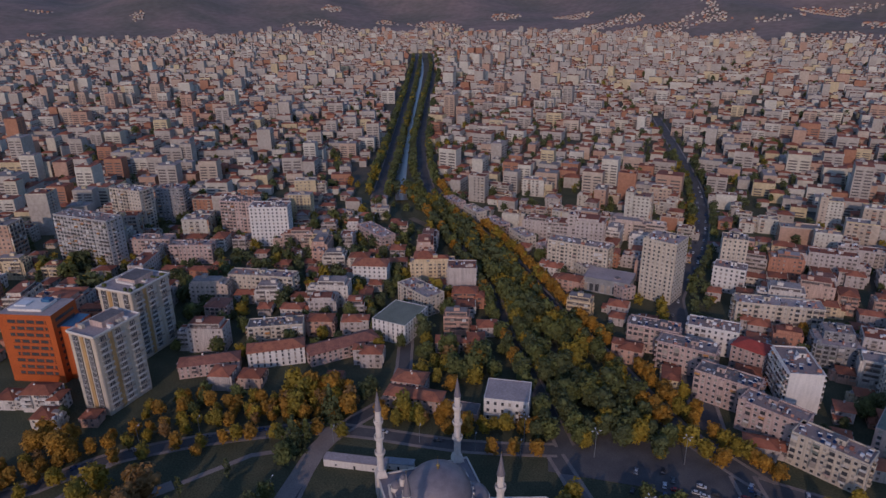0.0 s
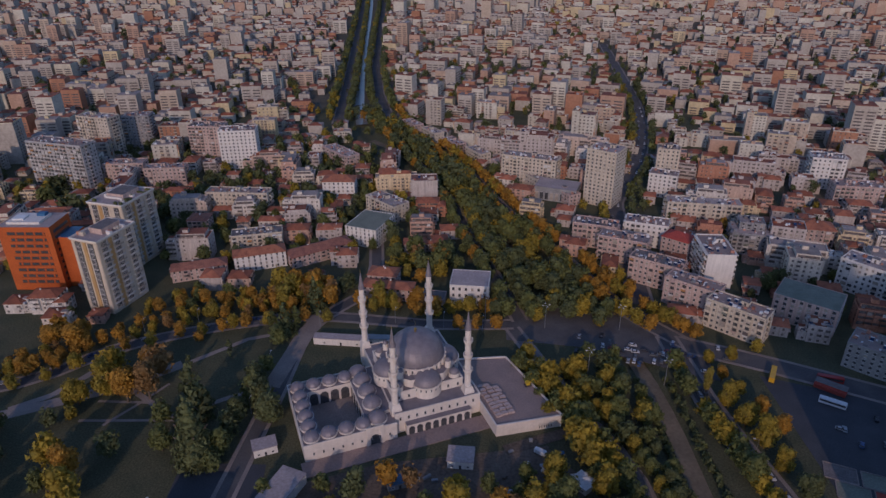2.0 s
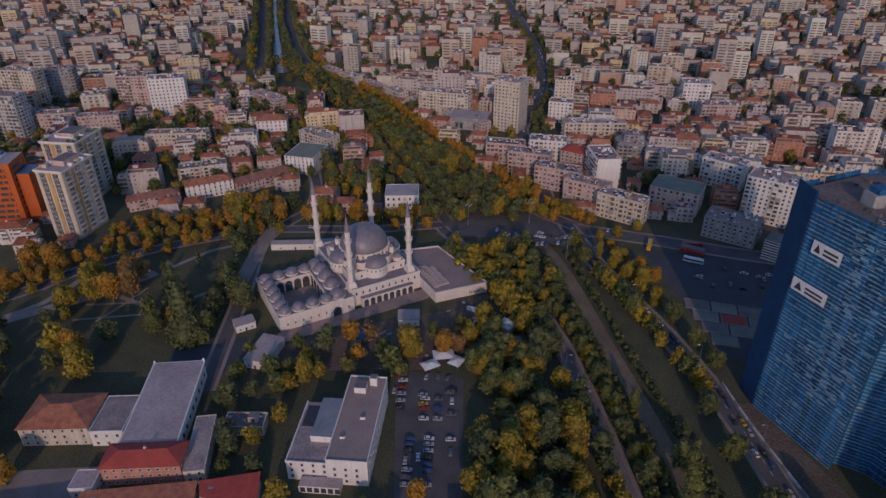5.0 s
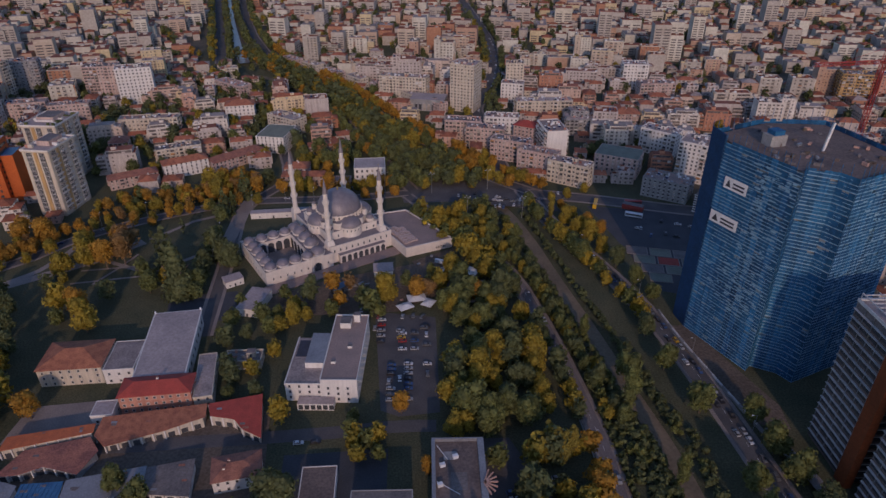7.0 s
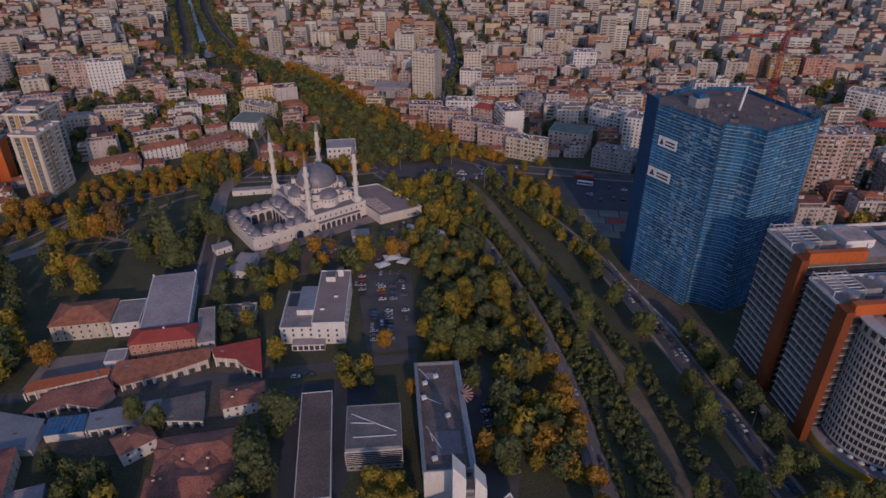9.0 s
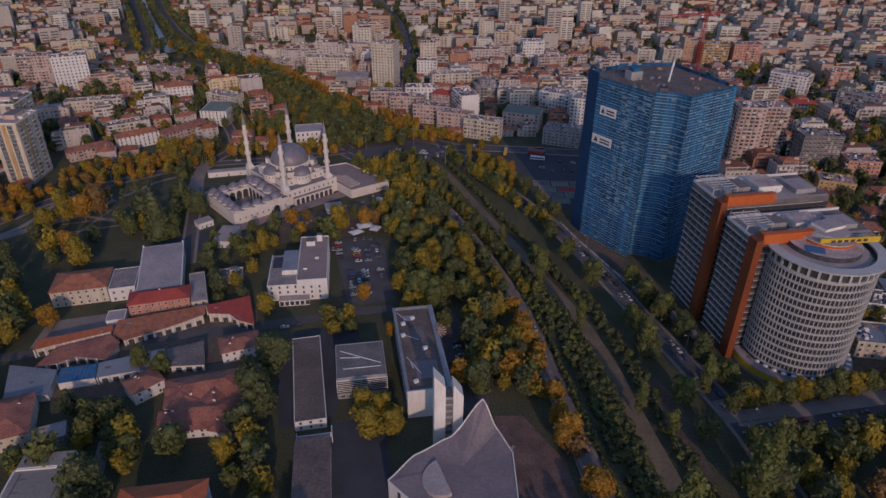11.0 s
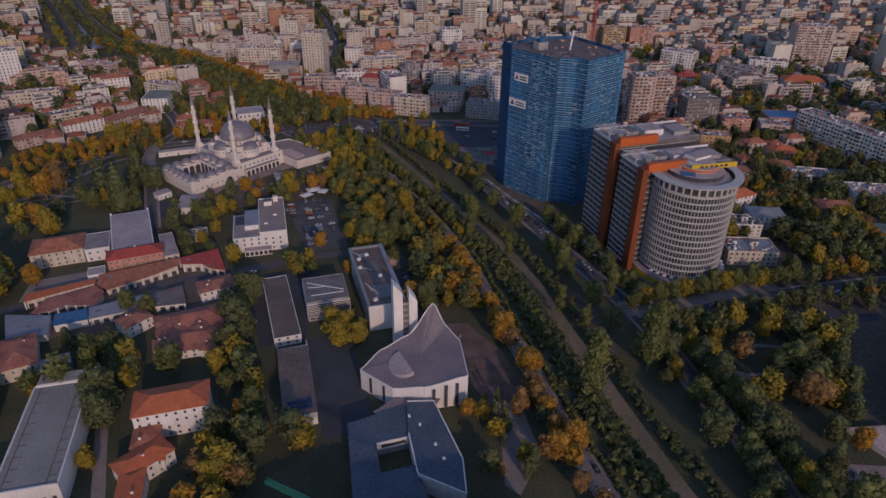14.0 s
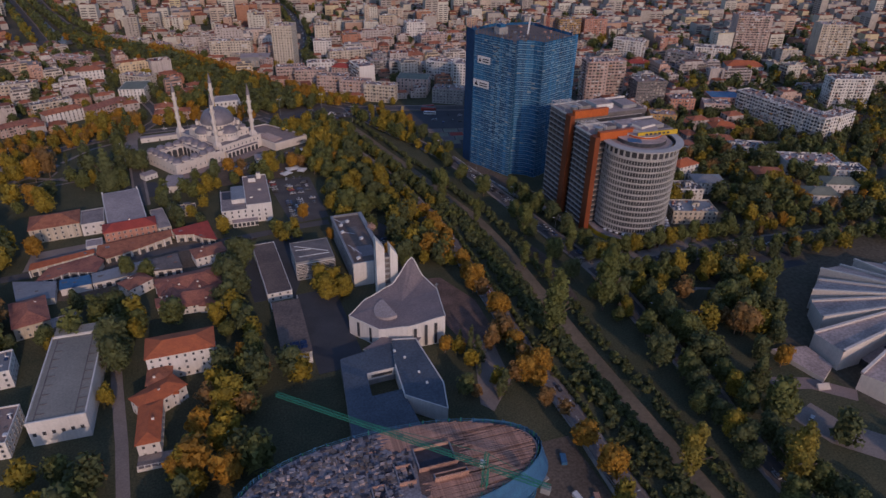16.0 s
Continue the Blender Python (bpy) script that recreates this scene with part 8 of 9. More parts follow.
for x, y, sp, sc in ((96, -64, "poplar", .8), (104, -78, "poplar", .7), (92, -2, "poplar", .75), (88, 60, "green", 1.2), (76, 92, "poplar", .6), (55, -197, "orange", 1.2), (57, -216, "orange", 1.3), (46, -127, "rust", 1.2), (-181, 172, "rust", 1.8), (-190, 168, "orange", 1.5), (-184, 118, "orange", 1.6), (-156, 141, "green", 1.0), (-202, 171, "yellow", 1.4), (-212, 162, "yellow", 1.2), (-256, 203, "orange", 1.3), (-240, 201, "orange", 1.4), (143, -157, "green", 1.2), (118, -128, "green", .9), (190, -163, "conifer", 1.0), (197, -148, "dark", 1.15), (206, -138, "green", 1.0), (216, -127, "dark", 1.1), (183, -171, "dark", .95), (231, -121, "green", .9), (199, -119, "dark", 1.0), (172, -186, "orange", 1.0), (166, -178, "dark", 1.2), (-66, -39, "dark", 1.5), (-60, -8, "dark", 1.5), (-125, -74, "dark", 1.7), (-78, -60, "yellow", 1.1), (-122, 4, "green", .9), (46.5, 12.5, "poplar_y", .75), (53, 14, "poplar_y", .7), (30, -38, "dark", 1.2), (61, -6, "orange", 1.1), (62, -24, "orange", 1.0), (60, -76, "orange", 1.2), (55, -123, "rust", 1.3), (60, -152, "orange", 1.3), (35, -160, "cypress", 1.3), (38, -158, "cypress", 1.4), (31, -125, "orange", .7), (24, -121, "orange", .7), (-20, -57, "yellow", 1.2), (-10, -56, "yellow", 1.1), (51, -155, "orange", 1.15), (52, -172, "rust", 1.1), (62, -104, "orange", 1.2), (116, -166, "dark", 1.3), (172, -160, "rust", 1.7), (168, -142, "dark", 1.2), (176, -150, "conifer", 1.0), (140, -215, "green", 1.6), (160, -110, "yellow", .9), (172, -104, "green", .8), (186, -112, "yellow", .8), (200, -108, "green", .9), (212, -118, "yellow", .9), (133, -92, "green", 1.2), (196, -132, "green", 1.1), (180, -128, "yellow", .7)):
    tree(x, y, sp, sc)
for i in range(13):
    tree(137 + i * 8.6, -69 - max(0, i - 9) * .8 + trng.uniform(-1, 1), ("green", "yellow", "green")[i % 3], .95)
for x, y in ((92, 232), (88, 246), (98, 222), (104, 208), (110, 196), (100, 250)):
    tree(x, y, "yellow" if (x + y) % 3 else "orange", .85)
avenue_row(R_["bank_street"], 8.2, 15, {"green": 3, "dark": 3, "yellow": 1}, 1.1, -110, 225)
avenue_row(R_["bank_street"], 7.4, 9, {"green": 3, "dark": 5, "yellow": 1}, 1.15, -280, -110)
avenue_row(R_["bank_street"], -7.4, 10, {"green": 3, "dark": 5, "yellow": 1}, 1.1, -280, -110)
grove([(6, 20), (52, 36), (47, 105), (30, 158), (4, 160), (3, 100)], 8.6, {"green": 5, "yellow": 6, "dark": 3}, 1.1, 1.0)
avenue_row(R_["river_road"], 6.6, 6.8, {"yellow": 3, "green": 4, "dark": 1}, .72, 30, 230, .5)
avenue_row(R_["river_road"], 5.4, 3.2, {"bush_d": 4, "bush": 3}, .9, -280, 40, .4)
avenue_row(R_["river_road"], -5.8, 8, {"yellow": 3, "green": 4, "dark": 2}, .95, 30, 225)
avenue_row(R_["river_road"], -6.4, 17, {"orange": 4, "yellow": 1, "rust": 1}, 1.05, -280, 30, 1.5)
grove([(-20, 244), (-6, 246), (44, 172), (30, 160), (18, 168)], 6.5, {"yellow": 5, "green": 3}, .95, .5)
avenue_row(R_["bank_street"], -7.2, 7, {"yellow": 3, "green": 3, "orange": 1}, .95, 95, 250)
for x, y, sp, sc in ((-259, 211, "orange", 1.1), (-246, 214, "orange", 1.2), (-209, 188, "yellow", 1.2), (-194, 177, "orange", 1.3), (-183, 186, "rust", 1.75), (-190, 190, "orange", 1.2), (-172, 194, "cypress", .9), (-240, 184, "orange", .85), (-168, 235, "yellow", .8), (-148, 240, "green", .9), (-133, 241, "poplar", .75), (-153, 165, "conifer", 1.45), (-123, 174, "dark", 1.15), (-165, 157, "green", .95), (-215, 160, "yellow", .95), (-252, 177, "orange", .8), (-158, 210, "cypress", 1.1), (-214, 146, "dark", .9), (-180, 219, "orange", .6), (-208, 152, "yellow", .7), (-236, 140, "dark", 1.0), (-197, 125, "yellow", 1.25), (-193, 112, "green", .95), (-222, 122, "dark", 1.1), (-248, 128, "green", 1.2), (-270, 118, "dark", 1.3), (-176, 134, "dark", .9)):
    tree(x, y, sp, sc)
grove([(-330, 95), (-200, 98), (-215, 135), (-262, 135), (-330, 120)], 19, {"green": 3, "dark": 5, "yellow": 2, "rust": 1}, 1.2)
grove([(-310, -70), (-182, -62), (-184, 40), (-180, 92), (-310, 92)], 14, {"green": 3, "dark": 4, "yellow": 3, "orange": 2, "rust": 2}, 1.45)
grove([(40, 176), (60, 172), (58, 205), (40, 236), (12, 246), (22, 216)], 10, {"green": 4, "dark": 4, "yellow": 2}, .9)
grove([(-20, 292), (-32, 268), (6, 270), (36, 270), (30, 292)], 9, {"green": 2, "dark": 2, "yellow": 2}, .9)
grove([(-128, 20), (-60, 30), (-65, 130), (-100, 140)], 12, {"green": 3, "yellow": 2, "dark": 2}, .8)
grove([(-84, 112), (-20, 112), (8, 150), (-10, 160), (-60, 138)], 15, {"green": 3, "yellow": 2, "orange": 1, "rust": 1}, 1.0)
grove([(-128, -260), (-66, -260), (-70, -180), (-60, -120), (-80, -60), (-128, -150)], 12.5, {"green": 3, "yellow": 4, "dark": 3, "orange": .8, "rust": .6}, 1.25)
grove([(-150, -290), (-128, -290), (-130, -130), (-156, -130)], 10.5, {"green": 3, "yellow": 2, "dark": 3, "rust": 1}, 1.2)
grove([(-210, -60), (-128, -70), (-70, -40), (-56, -10), (-60, 12), (-130, -34), (-210, 0)], 10, {"green": 3, "dark": 4, "yellow": 1.5, "rust": .6}, 1.15)
grove([(-70, -120), (-36, -120), (-36, -50), (-60, -40), (-80, -60)], 13, {"green": 3, "dark": 4, "yellow": 1}, 1.25)
grove([(-162, -14), (-122, -20), (-112, -42), (-116, -64), (-156, -62)], 6.5, {"dark": 4, "green": 4, "yellow": 1}, .7)
grove([(-70, 22), (-60, 60), (-68, 66), (-80, 56), (-78, 20)], 7, {"green": 3, "dark": 3, "yellow": 1}, .7)
grove([(-36, 42), (-20, 42), (-20, 20), (-36, 20)], 7, {"yellow": 2, "green": 2}, .8)
grove([(-36, 30), (6, 34), (6, 20), (-34, 14)], 7, {"green": 3, "yellow": 2, "orange": 1.5}, .85)
grove([(18, -48), (62, -52), (62, 16), (18, 20)], 10, {"dark": 4, "green": 3, "orange": 1, "yellow": 1}, 1.0)
grove([(16, -170), (60, -170), (60, -112), (38, -112), (30, -118)], 13, {"dark": 2, "green": 2, "yellow": 2, "rust": 1, "cypress": 3}, .75)
avenue_row(R_["park_road"], 6.5, 6.5, AUT, .75, -1e9, 262)
avenue_row(R_["park_road"], 14, 7.5, AUT, .75, -1e9, 290)
avenue_row(R_["park_road"], -6.5, 12, {"orange": 3, "rust": 1, "yellow": 2}, .8)
avenue_row(R_["mosque_road"], 10, 11, {"dark": 3, "conifer": .5, "green": 2}, 1.0, 130, 300)
grove([(-170, 255), (-122, 268), (-118, 300), (-150, 300)], 7.5, AUT, 1.0)
grove([(-232, 238), (-150, 246), (-124, 284), (-168, 290), (-218, 262)], 8.5, {"orange": 4, "yellow": 3, "green": 2}, .72)
grove([(-120, 262), (-30, 262), (-30, 280), (-120, 278)], 8, {"orange": 3, "yellow": 3}, .95)
grove([(136, -290), (200, -290), (205, -238), (168, -235), (136, -150), (140, -100), (218, -96), (224, -140), (185, -165), (160, -185)], 21, {"green": 4, "dark": 3, "yellow": 2, "rust": 1}, 1.0)
grove([(196, -104), (232, -112), (230, -140), (208, -158), (186, -172), (168, -150)], 11, {"green": 4, "dark": 4, "yellow": 2}, 1.1)
# then the belt along the avenue, the boulevard, gardens far off
belt = [(-14, 274), (40, 280), (12, 345), (-32, 414), (-82, 508), (-160, 622), (-195, 660), (-135, 540), (-79, 436), (-57, 376), (-35, 328)]
grove(belt, 8.0, {"green": 6, "dark": 6, "yellow": 1.5}, .95, 1.0)
avenue_row(R_["avenue"], -7, 6, {"orange": 5, "yellow": 3}, .95)
avenue_row(R_["avenue"], 7.0, 7, {"orange": 3, "yellow": 3, "green": 2}, .95)
avenue_row(R_["belt_road"], -6, 7, {"green": 3, "dark": 2, "yellow": 1}, 1.0)
avenue_row(R_["belt_road"], 6.5, 7, {"orange": 2, "green": 3, "dark": 2}, 1.0)
grove([(-110, 300), (-60, 300), (-52, 330), (-85, 420), (-115, 420), (-105, 340)], 10, {"green": 4, "dark": 3, "yellow": 3, "orange": 1, "rust": .5}, 1.1)
grove([(-340, 270), (-120, 330), (-150, 560), (-430, 600), (-440, 380)], 13, {"green": 3, "dark": 5, "yellow": 1}, .85, -1.5)
for nm in ("boulevard_west", "boulevard_east"):
    for o in (-11, 11):
        avenue_row(R_[nm], o, 12, {"green": 3, "dark": 3, "yellow": 1}, 1.15, 600, 2200)
avenue_row(R_["north_street"], 10, 12, {"green": 2, "yellow": 3}, .9, 320, 900)
avenue_row(R_["north_street"], -10, 14, {"green": 2, "dark": 3}, .9, 320, 900)
avenue_row([p for p in R_["cross_street"] if p[0] > 200], 11, 9, {"green": 3, "yellow": 2}, .9)
avenue_row(R_["cross_street"], -11, 10, {"green": 3, "dark": 2}, 1.0)
grove([(225, -105), (400, -125), (420, -60), (300, -20), (235, -60)], 12, {"green": 4, "dark": 3, "yellow": 3, "orange": 1, "rust": .5}, 1.0)
grove([(215, -20), (420, -60), (520, 20), (480, 180), (330, 160), (250, 110), (212, 40)], 9, {"green": 4, "dark": 5, "yellow": 1.5, "rust": .7}, .95, -1.2)
grove([(300, 150), (560, 20), (760, 40), (820, 420), (420, 420)], 14, {"green": 3, "dark": 5, "yellow": .7}, .95, -1.5)
for _ in range(1200):
    x, y = trng.uniform(-1500, 1900), trng.uniform(700, 2600)
    if in_view(x, y) and not any(inside(x, y, p) for p in PARKS):
        tree(x, y, trng.choices(["green", "dark", "yellow"], [3, 5, .6])[0], trng.uniform(.7, 1.25))
for _ in range(2600):
    x, y = trng.uniform(-700, 800), trng.uniform(140, 1150)
    if in_view(x, y) and not any(inside(x, y, p) for p in PARKS) and clear(x, y, -1.5):
        tree(x, y, trng.choices(["green", "dark", "yellow", "orange"], [3, 5, 1, .4])[0], trng.uniform(.5, 1.0))

PART_TREES = 300
TREES.sort(key=lambda q: q[2].startswith('bush'))
labels = {"green": "leafy green broadleaf tree", "dark": "dense dark evergreen tree", "yellow": "broadleaf tree turning yellow", "orange": "plane tree in orange autumn leaf", "rust": "thinning tree in rusty brown leaf", "conifer": "tall dark cedar with layered boughs", "poplar": "tall green poplar on the river bank", "poplar_y": "tall yellowing poplar on the river bank", "cypress": "slim dark cypress in the garden", "bush": "low green garden bush", "bush_d": "dark shrub on the river bank"}
rest = {}
for i, (x, y, sp, s, z) in enumerate(TREES):
    crown, tr, v, f, leaf, mid_, far_ = SPECIES[sp][i % 3]
    a = trng.uniform(0, 360)
    if i < PART_TREES:
        t = thing("tree", x, y, z, a, labels[sp], "tree", "trees of the quarter")
        t.scale = (s, s, s * trng.uniform(.9, 1.15))
        part("trunk", None, t, mesh=tr)
        part("crown", None, t, mesh=crown)
    else:
        c_, s_ = math.cos(radians(a)) * s, math.sin(radians(a)) * s
        v, f = far_ if y > 400 or math.hypot(x, y) > 500 else mid_
        R = np.array([[c_, -s_, 0], [s_, c_, 0], [0, 0, s]])
        rest.setdefault(leaf, []).append((v @ R.T + (x, y, z), f))

for leaf, lst in rest.items():
    n, vv, ff = 0, [], []
    for v, f in lst:
        vv.append(v)
        ff.append(f + n)
        n += len(v)
    ob = new("woods", bulk_mesh("woods", np.concatenate(vv), np.concatenate(ff), np.zeros(sum(map(len, ff)), int), [leaf]))
    tagged(ob, "belts of " + M[leaf].name.replace("_", " ") + " along the streets", "trees", kind="stuff")

# ---------------------------------------------------------------- cars, lamps, yard things
CARC = {"white": ((0.62, 0.62, 0.62), "white"), "silver": ((0.36, 0.37, 0.38), "silver grey"), "black": ((0.025, 0.025, 0.03), "black"), "grey": ((0.13, 0.135, 0.14), "dark grey"), "blue": ((0.035, 0.08, 0.2), "blue"), "red": ((0.36, 0.025, 0.02), "red"), "taxi": ((0.62, 0.36, 0.02), "yellow")}
for c, (rgb, _) in CARC.items():
    M["car_" + c] = mat("car_paint_" + c, rgb, tuple(v * .9 for v in rgb), .5, 2.0, rough=.3, spec=.5)


def car_body(m, l=4.3, w=1.75, van=False):
    k = Kit()
    prof = [(-l / 2, .35), (l / 2, .35), (l / 2, .72), (l * .27, .92), (-l * .44, .96), (-l / 2, .8)]
    n = len(k.v)
    for y, s in ((-w / 2, 1), (w / 2, 1)):
        k.v.extend((x, y, z) for x, z in prof)
    q = len(prof)
    for i in range(q):
        j = (i + 1) % q
        k.f.append((n + j, n + i, n + q + i, n + q + j))
        k.mi.append(k.slot(m))
    k.f.append(tuple(range(n, n + q)))
    k.f.append(tuple(reversed(range(n + q, n + 2 * q))))
    k.mi += [k.slot(m)] * 2
    return k


def car_cabin(m, l=4.3, w=1.75):
    k = Kit()
    b = [(-l * .43, -w / 2 + .04), (l * .24, -w / 2 + .04), (l * .24, w / 2 - .04), (-l * .43, w / 2 - .04)]
    t = [(-l * .33, -w / 2 + .2), (l * .06, -w / 2 + .2), (l * .06, w / 2 - .2), (-l * .33, w / 2 - .2)]
    for i in range(4):
        j = (i + 1) % 4
        k.face([(*b[i], .93), (*b[j], .93), (*t[j], 1.42), (*t[i], 1.42)], "glass")
    k.face([(*p, 1.43) for p in t], m)
    return k


def wheel_kit():
    k = Kit()
    p = [(.31 * math.cos(math.tau * i / 10), .31 * math.sin(math.tau * i / 10)) for i in range(10)]
    for y in (-.1, .1):
        f = [(x, y, z) for x, z in p]
        k.face(f if y < 0 else f[::-1], "ink")
    for i in range(10):
        a, b = p[i], p[(i + 1) % 10]
        k.face([(b[0], -.1, b[1]), (a[0], -.1, a[1]), (a[0], .1, a[1]), (b[0], .1, b[1])], "ink")
    return k


CARM = {c: (car_body("car_" + c).mesh("body"), car_cabin("car_" + c).mesh("cabin")) for c in CARC}
WHEEL = wheel_kit().mesh("wheel")
crng = random.Random(41)


def car(x, y, rot, c=None, z=.06, wheels=True):
    c = c or crng.choices(list(CARC), [6, 5, 4, 4, 1.5, 1, .7])[0]
    t = thing("car", x, y, z, rot, CARC[c][1] + " saloon car on the asphalt", "car", "cars in the streets")
    part("body", None, t, mesh=CARM[c][0])
    part("cabin", None, t, "glazed cabin", mesh=CARM[c][1])
    for sx in (-1.35, 1.35) if wheels else ():
        for sy in (-.8, .8):
            part("wheel", None, t, at=pose(sx, sy, .31), mesh=WHEEL)


def traffic(pts, off, gap, y0, y1, flip=0, z=.06, jit=.5, wheels=True):
    left = 0.0
    for (ax, ay), (bx, by) in zip(pts, pts[1:]):
        l = math.hypot(bx - ax, by - ay)
        t = left
        while t < l:
            x, y = ax + (bx - ax) * t / l - (by - ay) / l * off, ay + (by - ay) * t / l + (bx - ax) / l * off
            if y0 < y < y1:
                car(x, y, math.degrees(math.atan2(by - ay, bx - ax)) + flip, z=z, wheels=wheels)
            t += gap * crng.uniform(1 - jit, 1 + jit)
        left = t - l


traffic(R_["bank_street"], 1.8, 10, -110, 225, z=.1)
traffic(R_["bank_street"], -1.6, 16, -260, 235, 180, z=.1)
traffic(R_["river_road"], 1.4, 60, -250, 150)
traffic(R_["avenue"], 1.8, 26, 270, 520, z=.1, wheels=False)
traffic(R_["avenue"], -1.8, 30, 270, 520, 180, z=.1, wheels=False)
traffic(R_["belt_road"], 2.0, 24, 270, 420, z=.1, wheels=False)
traffic(R_["north_street"], 3, 18, 420, 760, z=.1, wheels=False)
traffic(R_["north_street"], -3, 22, 420, 760, 180, z=.1, wheels=False)
traffic(R_["park_road"], 1.6, 34, 130, 262, z=.12)
for s_, g in ((2.6, 15), (-2.6, 18)):
    for i in range(14):
        x = 150 + i * g + crng.uniform(-3, 3)
        car(x, -83 - max(0, x - 217) * .1 + s_, 175 if s_ > 0 else -5, z=.12)
for i in range(11):
    car(34 + i * 3.4 + crng.uniform(-.3, .3), 239 + i * .45, 78, z=.13) if crng.random() < .8 else None
for i in range(8):
    car(40 + i * 4.2 + crng.uniform(-.5, .5), 251 + crng.uniform(-3, 3), crng.uniform(-20, 10), z=.13)
for i in range(22):
    car(crng.uniform(20, 100), crng.uniform(236, 262), crng.choice((75, 80, -12, -8)) + crng.uniform(-6, 6), z=.13)
for i in range(11):
    x, y = crng.uniform(118, 185), crng.uniform(196, 222)
    car(x, y - (x - 118) * .12, crng.choice((-20, 70)) + crng.uniform(-5, 5), z=.06)
for i in range(6):
    car(-15 + (i % 2) * 6, 98 - (i // 2) * 6.2, 0, z=.07)
    car(-3, 104 - i * 7.5 + crng.uniform(-.5, .5), 90 * (i % 2), z=.07) if i != 3 else None
for i in range(16):
    car(-20 + (i % 2) * 8, 74 - (i // 2) * 3.4 + crng.uniform(-.4, .4), crng.uniform(-6, 6), z=.07) if crng.random() < .8 else None
for i in range(5):
    car(-26, 110 - i * 4.5, 5, z=.07)
    car(27.5, -2 - i * 3.3, 12, z=.08)
for i in range(5):
    car(46 + i * .3, 4 - i * 3, 5, z=.08)
for x, y, a in ((-57, 26, 4), (-50, 26.4, 3), (1, 152, 70), (17, 156, 80), (-11, -44, 8), (160, -196, 60), (158, -218, 30), (228, -109, 20), (230.5, -111, 20), (236, -112, 15), (222, -106, 20), (128.5, -146, 100), (128.6, -121, 95), (128, -160, 98), (-21, 62, 88), (-16, 64, 92)):
    car(x, y, a, z=.09)
# a van on the site and two buses by the courts
van = thing("van", 6, 167, .05, -25, "white delivery van on the building yard", "van")
part("body", Kit().box(-2.6, 2.6, -1, 1, .35, 2.3, "sign"), van)
part("windscreen", Kit().face([(2.62, -.9, 1.2), (2.62, .9, 1.2), (2.62, .9, 2.1), (2.62, -.9, 2.1)], "glass"), van)
for sx in (-1.7, 1.7):
    for sy in (-.95, .95):
        part("wheel", None, van, at=pose(sx, sy, .31), mesh=WHEEL)
for x, y, a, m, lb in ((140, 222, -24, "sign", "long white bus parked by the courts"), (145, 241, -8, "car_red", "red bus parked by the courts"), (118, 240, 70, "car_taxi", "yellow truck beside the street")):
    b = thing("bus", x, y, .06, a, lb, "bus", "buses by the courts")
    part("body", Kit().box(-5.8, 5.8, -1.25, 1.25, .4, 3.1, m), b)
    for sy in (-1.27, 1.27):
        part("window_band", Kit().box(-5.4, 5.4, min(sy, sy * .98), max(sy, sy * .98), 1.5, 2.5, "glass"), b)
    for sx in (-3.6, 3.6):
        for sy in (-1.2, 1.2):
            part("wheel", None, b, at=pose(sx, sy, .31), mesh=WHEEL)

# lamps
def lamp(x, y, h=9.0, rot=0.0, heads=1, z=.1):
    t = thing("street_lamp", x, y, z, rot, "tall grey street lamp with a bracket arm" if heads == 1 else "tall mast lamp with several heads", "street lamp", "street lamps")
    part("pole", Kit().ring(0, 0, .14 if heads == 1 else .24, -.1, h, "steel", .08, 8), t)
    for i in range(heads):
        a = math.tau * i / max(1, heads)
        part("arm", Kit().beam((0, 0, h - .1), (1.6 * math.cos(a), 1.6 * math.sin(a), h + .2), .1, "steel"), t)
        part("head", Kit().box(-.5, .5, -.2, .2, -.1, .08, "sign"), t, at=pose(1.9 * math.cos(a), 1.9 * math.sin(a), h + .2, 0, 0, math.degrees(a)))
    return t


for x, y in ((4, 265), (27, 226), (45, 270), (64, 224), (-30, 268)):
    lamp(x, y, 15, 20, 4)
for i in range(9):
    y = -230 + i * 50
    x = min(R_["river_road"], key=lambda p: abs(p[1] - y))[0]
    lamp(x - 5.4, y, 9, 0)
for i in range(9):
    y = -235 + i * 52
    x = min(R_["bank_street"], key=lambda p: abs(p[1] - y))[0]
    lamp(x + 5.6, y, 9.5, 180)
for x, y in ((-128, 170), (-133, 205), (-121, 245), (-100, 255), (-80, 256), (-52, 256), (-30, 256), (-215, 222), (-190, 236)):
    lamp(x, y, 9, 90)

# yard huts by the mosque and the site fence of the tower
def hut(x, y, w, d, h, rot, wall, roof, label):
    t = thing("site_hut", x, y, 0, rot, label, "hut", "huts on the yard")
    part("wall", Kit().box(-w / 2, w / 2, -d / 2, d / 2, -.2, h, wall), t)
    part("roof", Kit().box(-w / 2 - .3, w / 2 + .3, -d / 2 - .3, d / 2 + .3, h, h + .25, roof), t)
    part("door", Kit().box(-.5, .5, -d / 2 - .06, -d / 2 + .02, 0, 2.0, "glass"), t)
    for s in (-1, 1):
        part("window", None, t, at=pose(s * w * .3, -d / 2 - .02, 1.0), mesh=win_mesh(1.1, 1.0))


